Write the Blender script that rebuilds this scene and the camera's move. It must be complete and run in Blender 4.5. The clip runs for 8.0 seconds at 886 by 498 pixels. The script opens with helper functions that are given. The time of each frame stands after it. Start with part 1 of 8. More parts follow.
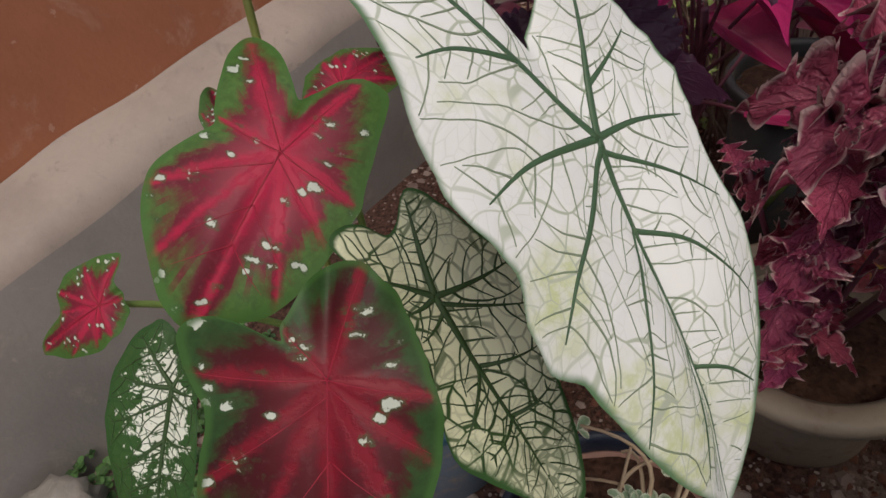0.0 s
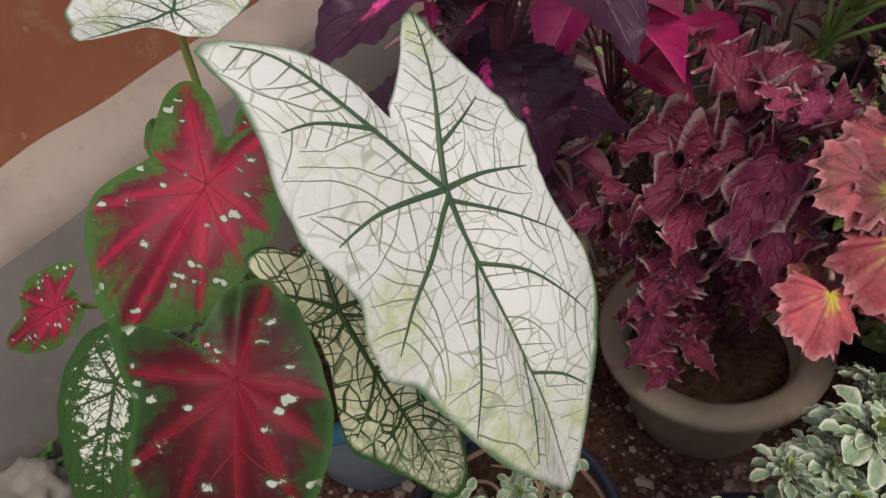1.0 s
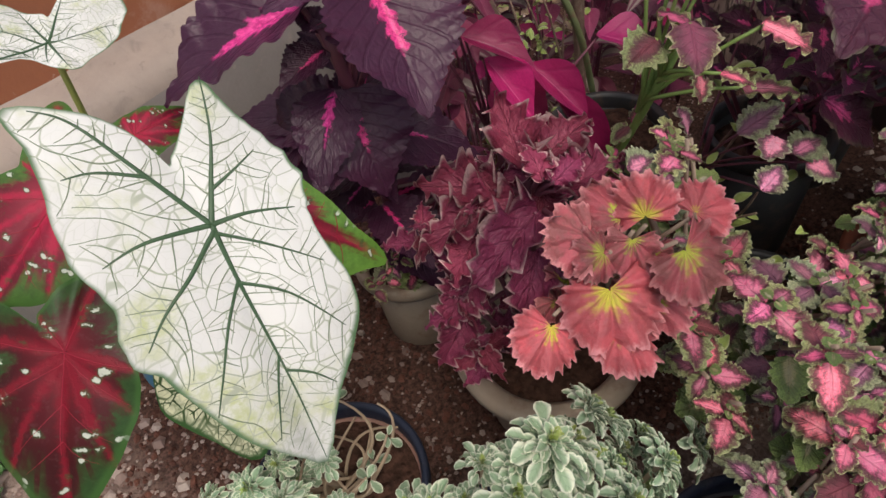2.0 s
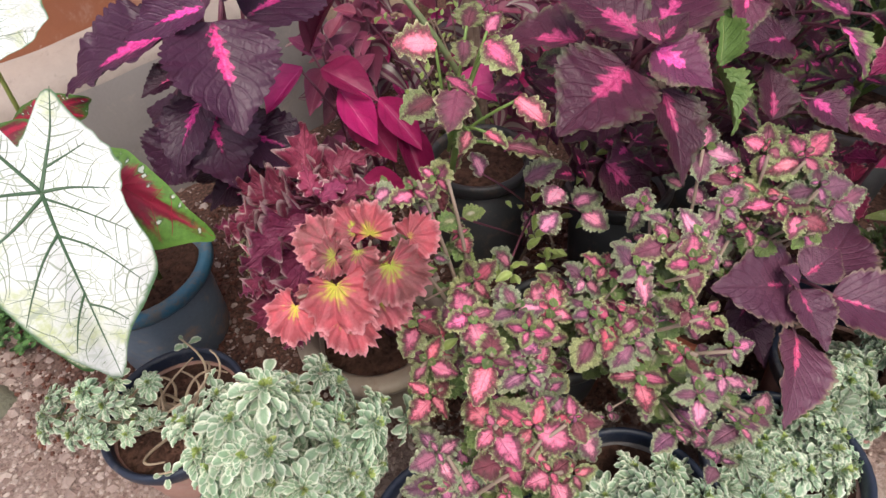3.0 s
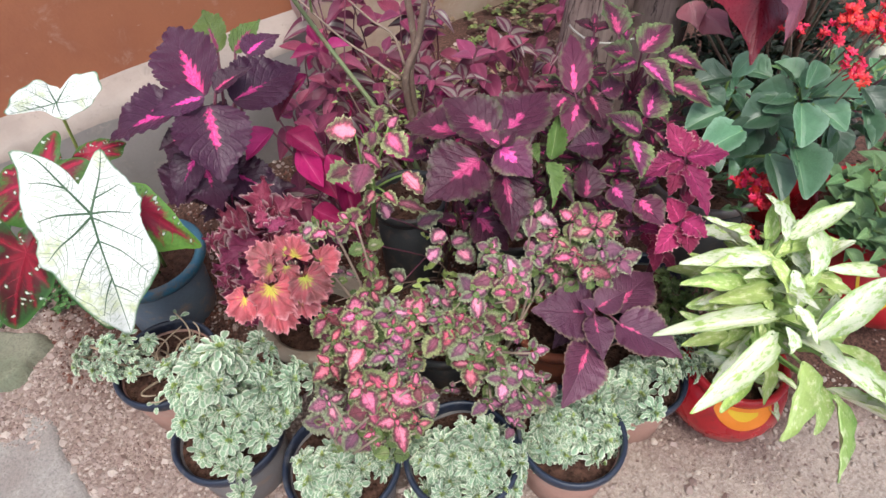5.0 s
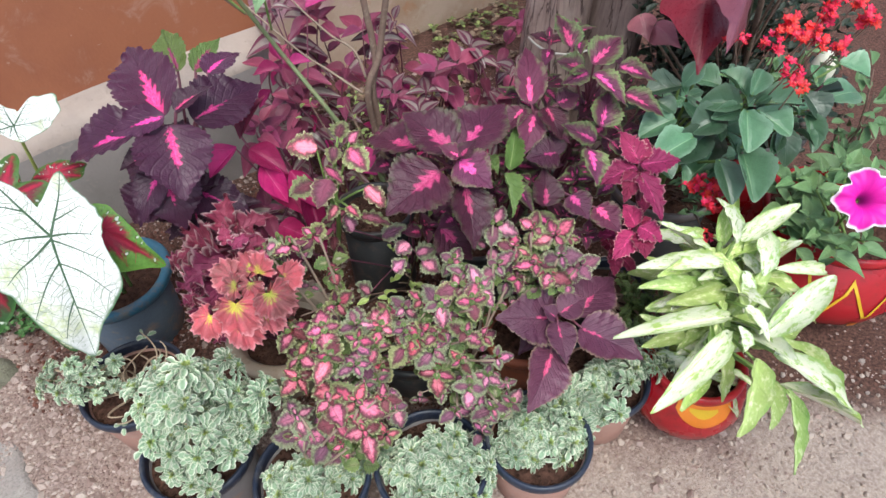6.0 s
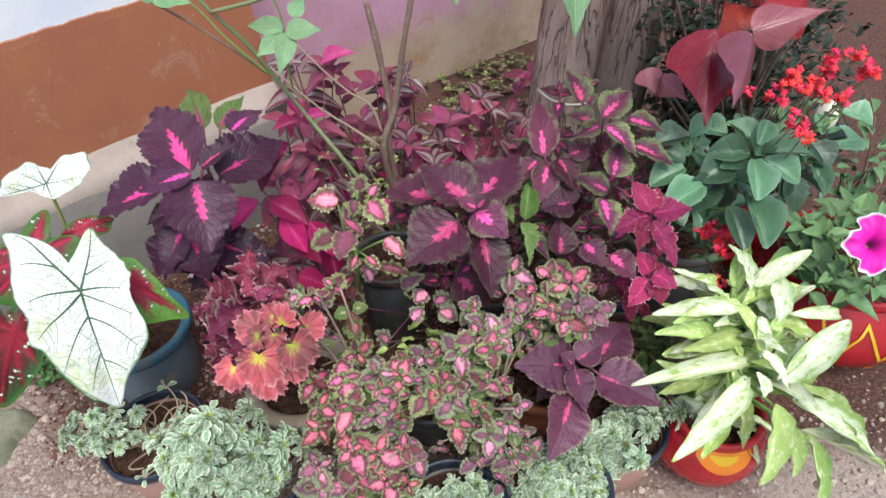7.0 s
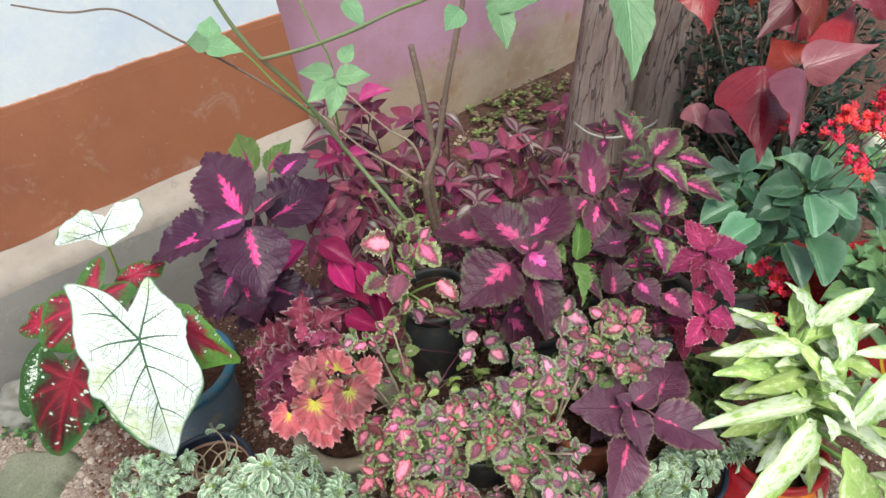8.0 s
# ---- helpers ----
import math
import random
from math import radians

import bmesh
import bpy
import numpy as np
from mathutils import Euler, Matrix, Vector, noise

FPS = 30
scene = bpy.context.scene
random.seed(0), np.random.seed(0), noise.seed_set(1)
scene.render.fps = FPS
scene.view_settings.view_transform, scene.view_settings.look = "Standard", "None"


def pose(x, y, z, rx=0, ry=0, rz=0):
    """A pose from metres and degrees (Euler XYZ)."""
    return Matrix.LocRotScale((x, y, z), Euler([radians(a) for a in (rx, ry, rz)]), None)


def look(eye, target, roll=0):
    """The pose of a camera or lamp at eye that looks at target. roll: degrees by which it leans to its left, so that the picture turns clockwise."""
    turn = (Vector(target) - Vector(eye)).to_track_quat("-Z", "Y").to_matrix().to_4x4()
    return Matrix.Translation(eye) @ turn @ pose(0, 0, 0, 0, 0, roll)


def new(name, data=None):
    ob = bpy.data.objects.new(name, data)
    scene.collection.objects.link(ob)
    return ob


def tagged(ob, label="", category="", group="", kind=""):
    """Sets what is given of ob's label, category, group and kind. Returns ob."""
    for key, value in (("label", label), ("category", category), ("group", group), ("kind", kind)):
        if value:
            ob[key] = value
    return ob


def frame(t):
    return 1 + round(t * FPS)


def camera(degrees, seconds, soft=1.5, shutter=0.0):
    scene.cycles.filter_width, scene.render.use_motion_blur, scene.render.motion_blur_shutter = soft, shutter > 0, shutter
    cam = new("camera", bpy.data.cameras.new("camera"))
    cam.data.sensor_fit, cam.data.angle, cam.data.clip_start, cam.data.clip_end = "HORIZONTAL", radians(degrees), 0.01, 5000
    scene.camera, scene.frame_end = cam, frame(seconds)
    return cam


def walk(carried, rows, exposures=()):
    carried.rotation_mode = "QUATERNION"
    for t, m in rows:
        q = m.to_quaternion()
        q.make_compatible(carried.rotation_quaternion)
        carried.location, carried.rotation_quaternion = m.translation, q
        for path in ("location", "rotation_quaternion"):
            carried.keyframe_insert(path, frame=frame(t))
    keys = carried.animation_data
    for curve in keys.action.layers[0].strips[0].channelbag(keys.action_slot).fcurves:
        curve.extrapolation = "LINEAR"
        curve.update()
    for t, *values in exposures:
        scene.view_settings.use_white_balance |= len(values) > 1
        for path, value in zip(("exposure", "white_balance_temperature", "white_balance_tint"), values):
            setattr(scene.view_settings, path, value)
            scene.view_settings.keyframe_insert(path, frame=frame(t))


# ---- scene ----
cam = camera(72.6, 8.0, soft=1.5)
PATH = [
    (0, (-0.18, -0.096, 0.617), (0.827, 0.982, -0.734), -15.8),
    (0.5, (-0.165, -0.133, 0.613), (0.874, 0.884, -0.761), -14.5),
    (1, (-0.165, -0.166, 0.658), (0.841, 0.879, -0.718), -14.2),
    (1.5, (-0.125, -0.235, 0.699), (0.828, 0.793, -0.727), -11.4),
    (2, (-0.084, -0.315, 0.72), (0.823, 0.722, -0.73), -11.1),
    (2.2, (-0.055, -0.369, 0.731), (0.824, 0.701, -0.711), -10.3),
    (3.3, (0.054, -0.616, 0.837), (0.825, 0.51, -0.625), -5.2),
    (3.5, (0.061, -0.653, 0.861), (0.835, 0.473, -0.6), -4.2),
    (4, (0.09, -0.724, 0.942), (0.877, 0.396, -0.516), -4.0),
    (4.2, (0.088, -0.743, 0.972), (0.855, 0.392, -0.485), -4.5),
    (5.3, (0.067, -0.825, 1.056), (0.808, 0.313, -0.412), -2.3),
    (5.5, (0.068, -0.83, 1.055), (0.82, 0.303, -0.412), -1.4),
    (6, (0.084, -0.829, 1.063), (0.899, 0.283, -0.385), -2.5),
    (6.5, (0.073, -0.825, 1.076), (0.885, 0.314, -0.354), -3.4),
    (7, (0.067, -0.821, 1.089), (0.927, 0.374, -0.264), -3.5),
    (7.5, (0.053, -0.794, 1.101), (0.933, 0.423, -0.22), -3.5),
    (8, (0.035, -0.763, 1.116), (0.89, 0.493, -0.184), -5.3),
]
walk(cam, [(t, look(eye, target, roll)) for t, eye, target, roll in PATH],
     exposures=[(0, -0.48, 6750, 9), (1.5, -0.38, 6780, 9), (2.2, 0.02, 6700, 8), (3.3, 0.43, 6400, 9), (4.2, 0.5, 6300, 9), (5.5, 0.52, 6000, 3), (6.8, 0.52, 5960, 2), (8, 0.52, 6130, -7)])

# ---- light: bright overcast day ----
world = bpy.data.worlds.new("sky")
scene.world = world
world.use_nodes = True
_wn = world.node_tree.nodes
_sky = _wn.new("ShaderNodeTexSky")
_sky.sky_type = "NISHITA"
_sky.sun_disc = False
_sky.sun_elevation = radians(62)
_sky.sun_rotation = radians(200)
_sky.air_density, _sky.dust_density, _sky.ozone_density = 1.0, 4.0, 1.0
_wn["Background"].inputs["Strength"].default_value = 0.13
world.node_tree.links.new(_sky.outputs["Color"], _wn["Background"].inputs["Color"])
sun_data = bpy.data.lights.new("sun", "SUN")
sun_data.energy, sun_data.angle, sun_data.color = 1.3, radians(28), (1.0, 0.96, 0.9)
sun = new("sun", sun_data)
sun.matrix_world = look((-1.0, -2.6, 5.0), (0, 0, 0))


# ---- small helpers ----
rng = random.Random(7)


def V(*a):
    return Vector(a)


def mesh_of(bm, name, smooth=True):
    me = bpy.data.meshes.new(name)
    bm.to_mesh(me)
    bm.free()
    if smooth:
        for p in me.polygons:
            p.use_smooth = True
    return me


def part(name, bm, material, parent, label="", smooth=True):
    """Links a bmesh, or a ready mesh, as one mesh object under a thing or part."""
    me = bm if isinstance(bm, bpy.types.Mesh) else mesh_of(bm, name, smooth)
    ob = new(name, me)
    if material is not None and not me.materials:
        me.materials.append(material)
    ob.parent = parent
    if parent is not None:
        ob.matrix_parent_inverse = Matrix.Identity(4)
    if label:
        tagged(ob, label)
    return ob


def thing(name, place, label, category, group="", kind=""):
    """An Empty at a thing's base that carries its parts."""
    ob = new(name)
    ob.empty_display_size = 0.03
    ob.matrix_basis = Matrix.Translation(place)
    return tagged(ob, label, category, group, kind)


def local(parent, p):
    """A world place in the coordinates of a thing that is only moved, not turned."""
    q = Vector(p)
    while parent is not None:
        q = q - parent.matrix_basis.translation
        parent = parent.parent
    return q


def bez(a, b, sag=0.0, n=8, bend=(0, 0, 0)):
    """Places on a bowed line from a to b."""
    a, b, w = Vector(a), Vector(b), Vector(bend)
    out = []
    for i in range(n + 1):
        s = i / n
        out.append(a.lerp(b, s) + (w + Vector((0, 0, sag))) * (4 * s * (1 - s)))
    return out


def tube(points, r0, r1, sides=7, bm=None, lump=0.0):
    """A closed swept tube along places."""
    bm = bm or bmesh.new()
    pts = [Vector(p) for p in points]
    rings, side = [], None
    for i, p in enumerate(pts):
        d = (pts[min(i + 1, len(pts) - 1)] - pts[max(i - 1, 0)]).normalized()
        if side is None:
            side = d.cross(Vector((0.3, 0.2, 1))).normalized()
        side = (side - d * side.dot(d)).normalized()
        up = d.cross(side)
        r = r0 + (r1 - r0) * i / max(1, len(pts) - 1)
        ring = []
        for k in range(sides):
            a = 2 * math.pi * k / sides
            q = r * (1 + lump * (noise.noise(p * 40 + Vector((k * 3.1, 0, 0)))))
            ring.append(bm.verts.new(p + (side * math.cos(a) + up * math.sin(a)) * q))
        rings.append(ring)
    for r_a, r_b in zip(rings, rings[1:]):
        for k in range(sides):
            bm.faces.new((r_a[k], r_a[(k + 1) % sides], r_b[(k + 1) % sides], r_b[k]))
    bm.faces.new(rings[0][::-1])
    bm.faces.new(rings[-1])
    return bm


def smooth_line(pts, n=6):
    out = []
    for i in range(len(pts) - 1):
        a, b = pts[i], pts[i + 1]
        p0, p3 = pts[max(i - 1, 0)], pts[min(i + 2, len(pts) - 1)]
        for j in range(n):
            f = j / n
            out.append(a + 0.5 * f * ((b - p0) + f * (2 * p0 - 5 * a + 4 * b - p3 + f * (3 * (a - b) + p3 - p0))))
    out.append(pts[-1])
    return out


def lathe(profile, sides=40, wobble=0.0, seed=0.0):
    """A turned shape from (radius, height) pairs, closed where the radius is nought."""
    bm = bmesh.new()
    rings = []
    for r, z in profile:
        if r < 1e-5:
            rings.append([bm.verts.new((0, 0, z))])
            continue
        ring = []
        for k in range(sides):
            a = 2 * math.pi * k / sides
            q = r * (1 + wobble * noise.noise(Vector((math.cos(a) * 1.5, math.sin(a) * 1.5, z * 6 + seed))))
            ring.append(bm.verts.new((q * math.cos(a), q * math.sin(a), z)))
        rings.append(ring)
    for a, b in zip(rings, rings[1:]):
        for k in range(sides):
            j = (k + 1) % sides
            if len(a) == 1 and len(b) == 1:
                continue
            if len(a) == 1:
                bm.faces.new((a[0], b[k], b[j]))
            elif len(b) == 1:
                bm.faces.new((a[k], b[0], a[j]))
            else:
                bm.faces.new((a[k], b[k], b[j], a[j]))
    bmesh.ops.recalc_face_normals(bm, faces=bm.faces)
    return bm


def box(x0, x1, y0, y1, z0, z1, cuts=0, rough=0.0, bevel=0.0):
    bm = bmesh.new()
    bmesh.ops.create_cube(bm, size=1, matrix=Matrix.Translation(((x0 + x1) / 2, (y0 + y1) / 2, (z0 + z1) / 2)) @ Matrix.Diagonal((x1 - x0, y1 - y0, z1 - z0, 1)))
    if bevel:
        bmesh.ops.bevel(bm, geom=bm.edges[:], offset=bevel, segments=2, affect="EDGES")
    if cuts:
        bmesh.ops.subdivide_edges(bm, edges=bm.edges[:], cuts=cuts, use_grid_fill=True)
        for v in bm.verts:
            v.co += rough * Vector((noise.noise(v.co * 9), noise.noise(v.co * 9 + V(5, 0, 0)), noise.noise(v.co * 9 + V(0, 7, 0))))
    return bm


# ---- materials ----
class Net:
    """A short way to write node materials."""

    def __init__(self, name):
        self.mat = bpy.data.materials.new(name)
        self.mat.use_nodes = True
        self.t = self.mat.node_tree
        self.b = self.t.nodes["Principled BSDF"]

    def n(self, kind, **sets):
        node = self.t.nodes.new(kind)
        for k, v in sets.items():
            setattr(node, k, v)
        return node

    def put(self, sock, v):
        if isinstance(v, bpy.types.NodeSocket):
            self.t.links.new(v, sock)
        elif isinstance(v, (tuple, list)) and len(v) == 3 and sock.type == "RGBA":
            sock.default_value = (*v, 1)
        else:
            sock.default_value = v

    def m(self, op, a, b=0.0, c=0.0):
        node = self.n("ShaderNodeMath", operation=op)
        for s, v in zip(node.inputs, (a, b, c)):
            self.put(s, v)
        return node.outputs[0]

    def step(self, x, lo, hi, out0=0.0, out1=1.0):
        node = self.n("ShaderNodeMapRange", interpolation_type="SMOOTHSTEP")
        for s, v in zip(node.inputs, (x, lo, hi, out0, out1)):
            self.put(s, v)
        return node.outputs[0]

    def mix(self, f, a, b):
        node = self.n("ShaderNodeMix", data_type="RGBA")
        self.put(node.inputs[0], f)
        self.put(node.inputs[6], a)
        self.put(node.inputs[7], b)
        return node.outputs[2]

    def noise(self, scale, detail=3.0, where=None, rough=0.55, dist=0.0):
        node = self.n("ShaderNodeTexNoise")
        node.inputs["Scale"].default_value = scale
        node.inputs["Detail"].default_value = detail
        node.inputs["Roughness"].default_value = rough
        node.inputs["Distortion"].default_value = dist
        if where is not None:
            self.t.links.new(where, node.inputs["Vector"])
        return node.outputs["Fac"]

    def voronoi(self, scale, where=None, feature="F1", out="Distance", rnd=1.0):
        node = self.n("ShaderNodeTexVoronoi", feature=feature)
        node.inputs["Scale"].default_value = scale
        node.inputs["Randomness"].default_value = rnd
        if where is not None:
            self.t.links.new(where, node.inputs["Vector"])
        return node.outputs[out]

    def coord(self, which="Object"):
        return self.n("ShaderNodeTexCoord").outputs[which]

    def world_place(self):
        return self.n("ShaderNodeNewGeometry").outputs["Position"]

    def uv(self, name="UVMap"):
        return self.n("ShaderNodeUVMap", uv_map=name).outputs[0]

    def xyz(self, v):
        node = self.n("ShaderNodeSeparateXYZ")
        self.t.links.new(v, node.inputs[0])
        return node.outputs

    def join(self, x, y, z=0.0):
        node = self.n("ShaderNodeCombineXYZ")
        for s, v in zip(node.inputs, (x, y, z)):
            self.put(s, v)
        return node.outputs[0]

    def rand(self):
        return self.n("ShaderNodeObjectInfo").outputs["Random"]

    def bright(self, col, f):
        """The colour times a value, by hue, saturation, value."""
        node = self.n("ShaderNodeHueSaturation")
        self.put(node.inputs["Value"], f)
        self.put(node.inputs["Color"], col)
        return node.outputs[0]

    def hue(self, col, h, s=1.0):
        node = self.n("ShaderNodeHueSaturation")
        self.put(node.inputs["Hue"], h)
        self.put(node.inputs["Saturation"], s)
        self.put(node.inputs["Color"], col)
        return node.outputs[0]

    def end(self, color, rough=0.6, height=None, bump=0.3, dist=0.002, metal=0.0, spec=0.5, sub=0.0):
        self.put(self.b.inputs["Base Color"], color)
        self.put(self.b.inputs["Roughness"], rough)
        self.put(self.b.inputs["Metallic"], metal)
        self.put(self.b.inputs["Specular IOR Level"], spec)
        if height is not None:
            node = self.n("ShaderNodeBump")
            node.inputs["Strength"].default_value = bump
            node.inputs["Distance"].default_value = dist
            self.t.links.new(height, node.inputs["Height"])
            self.t.links.new(node.outputs[0], self.b.inputs["Normal"])
        return self.mat


def plain(name, col, rough=0.55, var=0.25, scale=30.0, bump=0.25, dist=0.001, metal=0.0, dirt=None, spec=0.5):
    """A painted or moulded surface with grain, patches and a little dirt."""
    k = Net(name)
    w = k.coord("Object")
    fine, wide = k.noise(scale * 6, 4, w), k.noise(scale * 0.5, 4, w)
    c = k.bright(k.mix(0.0, col, col), k.m("ADD", 1 - var * 0.7, k.m("MULTIPLY", k.m("ADD", fine, wide), var * 0.7)))
    if dirt is not None:
        c = k.mix(k.step(k.noise(scale * 0.8, 5, w, 0.7), 0.5, 0.72), c, dirt)
    return k.end(c, k.m("ADD", rough - 0.08, k.m("MULTIPLY", wide, 0.16)), fine, bump, dist, metal, spec)


def leaf_uv(k):
    """Across (0 at the midrib, 1 at the edge), signed across, along."""
    x, y, _ = k.xyz(k.uv())[:3]
    s = k.m("SUBTRACT", k.m("MULTIPLY", x, 2.0), 1.0)
    return k.m("ABSOLUTE", s), s, y


def leaf_net(name, body, edge=None, heart=None, edge_at=0.8, edge_soft=0.15, heart_w=0.3, heart_end=0.75, rib=None,
             veins=9.0, vein_bump=0.8, speckle=None, rough=0.45, spread=0.25, jag=0.35, sheen=0.5, rib_w=0.05, rim=None, quilt=13.0, barbs=7.0, line=0.16, soft=0.15):
    """A leaf's skin: body colour, margin, coloured heart along the midrib, quilted side veins in relief."""
    k = Net(name)
    u, s, v = leaf_uv(k)
    rnd = k.rand()
    shift = k.n("ShaderNodeVectorMath", operation="ADD")
    k.t.links.new(k.coord("Object"), shift.inputs[0])
    k.t.links.new(k.m("MULTIPLY", rnd, 23.0), shift.inputs[1])
    w = shift.outputs[0]
    wob = k.m("SUBTRACT", k.noise(6, 4, w, 0.65), 0.5)
    side_at = k.m("SUBTRACT", v, k.m("MULTIPLY", u, 0.38))
    side = k.m("SINE", k.m("MULTIPLY", k.m("ADD", side_at, k.m("MULTIPLY", wob, 0.04)), veins * 6.283))
    groove = k.step(side, 0.6, 1.0)
    fine, wide = k.noise(34, 4, w, 0.65), k.noise(3.0, 3, w)
    pad = k.voronoi(quilt, w, "DISTANCE_TO_EDGE")
    c = k.mix(k.m("MULTIPLY", fine, 0.7), tuple(q * 0.75 for q in body), tuple(min(1, q * 1.6 + 0.008) for q in body))
    c = k.mix(k.step(wide, 0.45, 0.7, 0.0, 0.5), c, tuple(min(1, q * 1.3 + 0.02) for q in body))
    if speckle is not None:
        c = k.mix(k.step(k.noise(7, 5, w, 0.7), 0.5, 0.62), c, speckle)
    if edge is not None:
        e = k.m("ADD", k.m("MAXIMUM", u, k.step(v, 0.8, 1.05)), k.m("MULTIPLY", wob, jag))
        c = k.mix(k.step(e, edge_at - edge_soft, edge_at + edge_soft), c, k.mix(fine, tuple(q * 0.7 for q in edge), tuple(min(1, q * 1.3) for q in edge)))
    if heart is not None:
        barb = k.m("SINE", k.m("MULTIPLY", k.m("ADD", side_at, k.m("MULTIPLY", wob, 0.05)), barbs * 6.283))
        reach = k.m("MULTIPLY", k.step(v, heart_end, heart_end * 0.35), k.m("ADD", 0.72, k.m("MULTIPLY", barb, 0.24)))
        reach = k.m("MULTIPLY", reach, k.m("ADD", 0.45, k.m("MULTIPLY", rnd, 0.8)))
        f = k.step(k.m("ADD", u, k.m("ADD", k.m("MULTIPLY", wob, 0.34), k.m("MULTIPLY", k.m("SUBTRACT", fine, 0.5), 0.26))), k.m("MULTIPLY", reach, heart_w * (1 + soft)), k.m("MULTIPLY", reach, heart_w * (0.7 - soft)))
        f = k.m("MULTIPLY", f, k.m("MULTIPLY", k.step(reach, 0.05, 0.25), k.step(v, 0.0, 0.1)))
        c = k.mix(f, c, k.mix(k.step(fine, 0.3, 0.7), tuple(q * 0.72 for q in heart), tuple(min(1, q * 1.25 + 0.07) for q in heart)))
    if rim is not None:
        c = k.mix(k.step(k.m("ADD", k.m("MAXIMUM", u, k.step(v, 0.9, 1.01)), k.m("MULTIPLY", wob, 0.12)), 0.86, 0.97), c, rim)
    if rib is not None:
        c = k.mix(k.m("MULTIPLY", k.step(u, rib_w, rib_w * 0.4), 0.8), c, rib)
    c = k.mix(k.m("MULTIPLY", groove, line), c, tuple(q * 0.45 for q in body))
    c = k.bright(c, k.m("ADD", 1 - spread, k.m("MULTIPLY", k.m("FRACT", k.m("MULTIPLY", rnd, 7.3)), 2 * spread)))
    c = k.hue(c, k.m("ADD", 0.487, k.m("MULTIPLY", k.m("FRACT", k.m("MULTIPLY", rnd, 13.7)), 0.026)))
    h = k.m("ADD", k.m("MULTIPLY", fine, 0.45), k.m("MULTIPLY", k.step(pad, 0.0, 0.3), 0.3))
    h = k.m("SUBTRACT", h, k.m("ADD", k.m("MULTIPLY", groove, 0.55), k.m("MULTIPLY", k.step(u, 0.08, 0.0), 1.3)))
    return k.end(c, k.m("ADD", rough - 0.14, k.m("MULTIPLY", fine, 0.28)), h, vein_bump, 0.002, 0, sheen)


def scallop_net(name, margin, ring, heart, rim, size=1.0):
    """A small coleus leaf: pale rim, green margin, dark ring and a bright blotch in the middle."""
    k = Net(name)
    u, s, v = leaf_uv(k)
    rnd = k.rand()
    shift = k.n("ShaderNodeVectorMath", operation="ADD")
    k.t.links.new(k.coord("Object"), shift.inputs[0])
    k.t.links.new(k.m("MULTIPLY", rnd, 31.0), shift.inputs[1])
    w = shift.outputs[0]
    n1, n2 = k.m("SUBTRACT", k.noise(5, 4, w, 0.65), 0.5), k.noise(24, 4, w, 0.65)
    r2, r3 = k.m("FRACT", k.m("MULTIPLY", rnd, 7.3)), k.m("FRACT", k.m("MULTIPLY", rnd, 17.9))
    big = k.m("ADD", 0.55, k.m("MULTIPLY", r2, 0.6))
    a = k.m("DIVIDE", u, k.m("MULTIPLY", big, 0.56 * size))
    e = k.m("DIVIDE", k.m("SUBTRACT", v, 0.32), k.m("MULTIPLY", big, 0.6 * size))
    d = k.m("SQRT", k.m("ADD", k.m("MULTIPLY", a, a), k.m("MULTIPLY", e, e)))
    d = k.m("ADD", d, k.m("ADD", k.m("MULTIPLY", n1, 2.4), k.m("MULTIPLY", k.m("SUBTRACT", n2, 0.5), 1.3)))
    c = k.mix(k.step(n2, 0.3, 0.75), tuple(q * 0.6 for q in margin), tuple(min(1, q * 1.4) for q in margin))
    c = k.mix(k.step(k.m("ADD", d, k.m("MULTIPLY", n2, 0.5)), 2.6, 1.6), c, k.mix(n2, tuple(q * 0.6 for q in ring), tuple(q * 1.3 for q in ring)))
    pale = tuple(min(1, q * 0.6 + 0.36) for q in heart)
    hot = k.mix(k.m("MULTIPLY", k.m("ADD", 0.08, k.m("MULTIPLY", r3, 0.6)), k.step(k.m("ADD", n2, k.m("MULTIPLY", d, -0.2)), 0.15, 0.5)), heart, pale)
    c = k.mix(k.m("MULTIPLY", k.step(d, 1.35, 0.4), k.step(k.m("FRACT", k.m("MULTIPLY", rnd, 5.3)), 0.15, 0.45, 0.15, 1.0)), c, hot)
    out = k.m("ADD", k.m("MAXIMUM", u, k.step(v, 0.86, 1.0)), k.m("MULTIPLY", n1, 0.16))
    c = k.mix(k.m("MULTIPLY", k.step(out, 0.86, 1.0), k.m("ADD", 0.2, k.m("MULTIPLY", n2, 0.75))), c, rim)
    c = k.bright(c, k.m("ADD", 0.68, k.m("MULTIPLY", k.m("FRACT", k.m("MULTIPLY", rnd, 3.7)), 0.7)))
    c = k.hue(c, k.m("ADD", 0.482, k.m("MULTIPLY", k.m("FRACT", k.m("MULTIPLY", rnd, 29.3)), 0.032)))
    side = k.m("SINE", k.m("MULTIPLY", k.m("SUBTRACT", v, k.m("MULTIPLY", u, 0.3)), 38.0))
    h = k.m("SUBTRACT", k.m("MULTIPLY", n2, 0.7), k.m("ADD", k.m("MULTIPLY", k.step(side, 0.5, 1.0), 0.4), k.step(u, 0.1, 0.0)))
    return k.end(c, k.m("ADD", 0.38, k.m("MULTIPLY", n2, 0.25)), h, 0.7, 0.002, 0, 0.4)


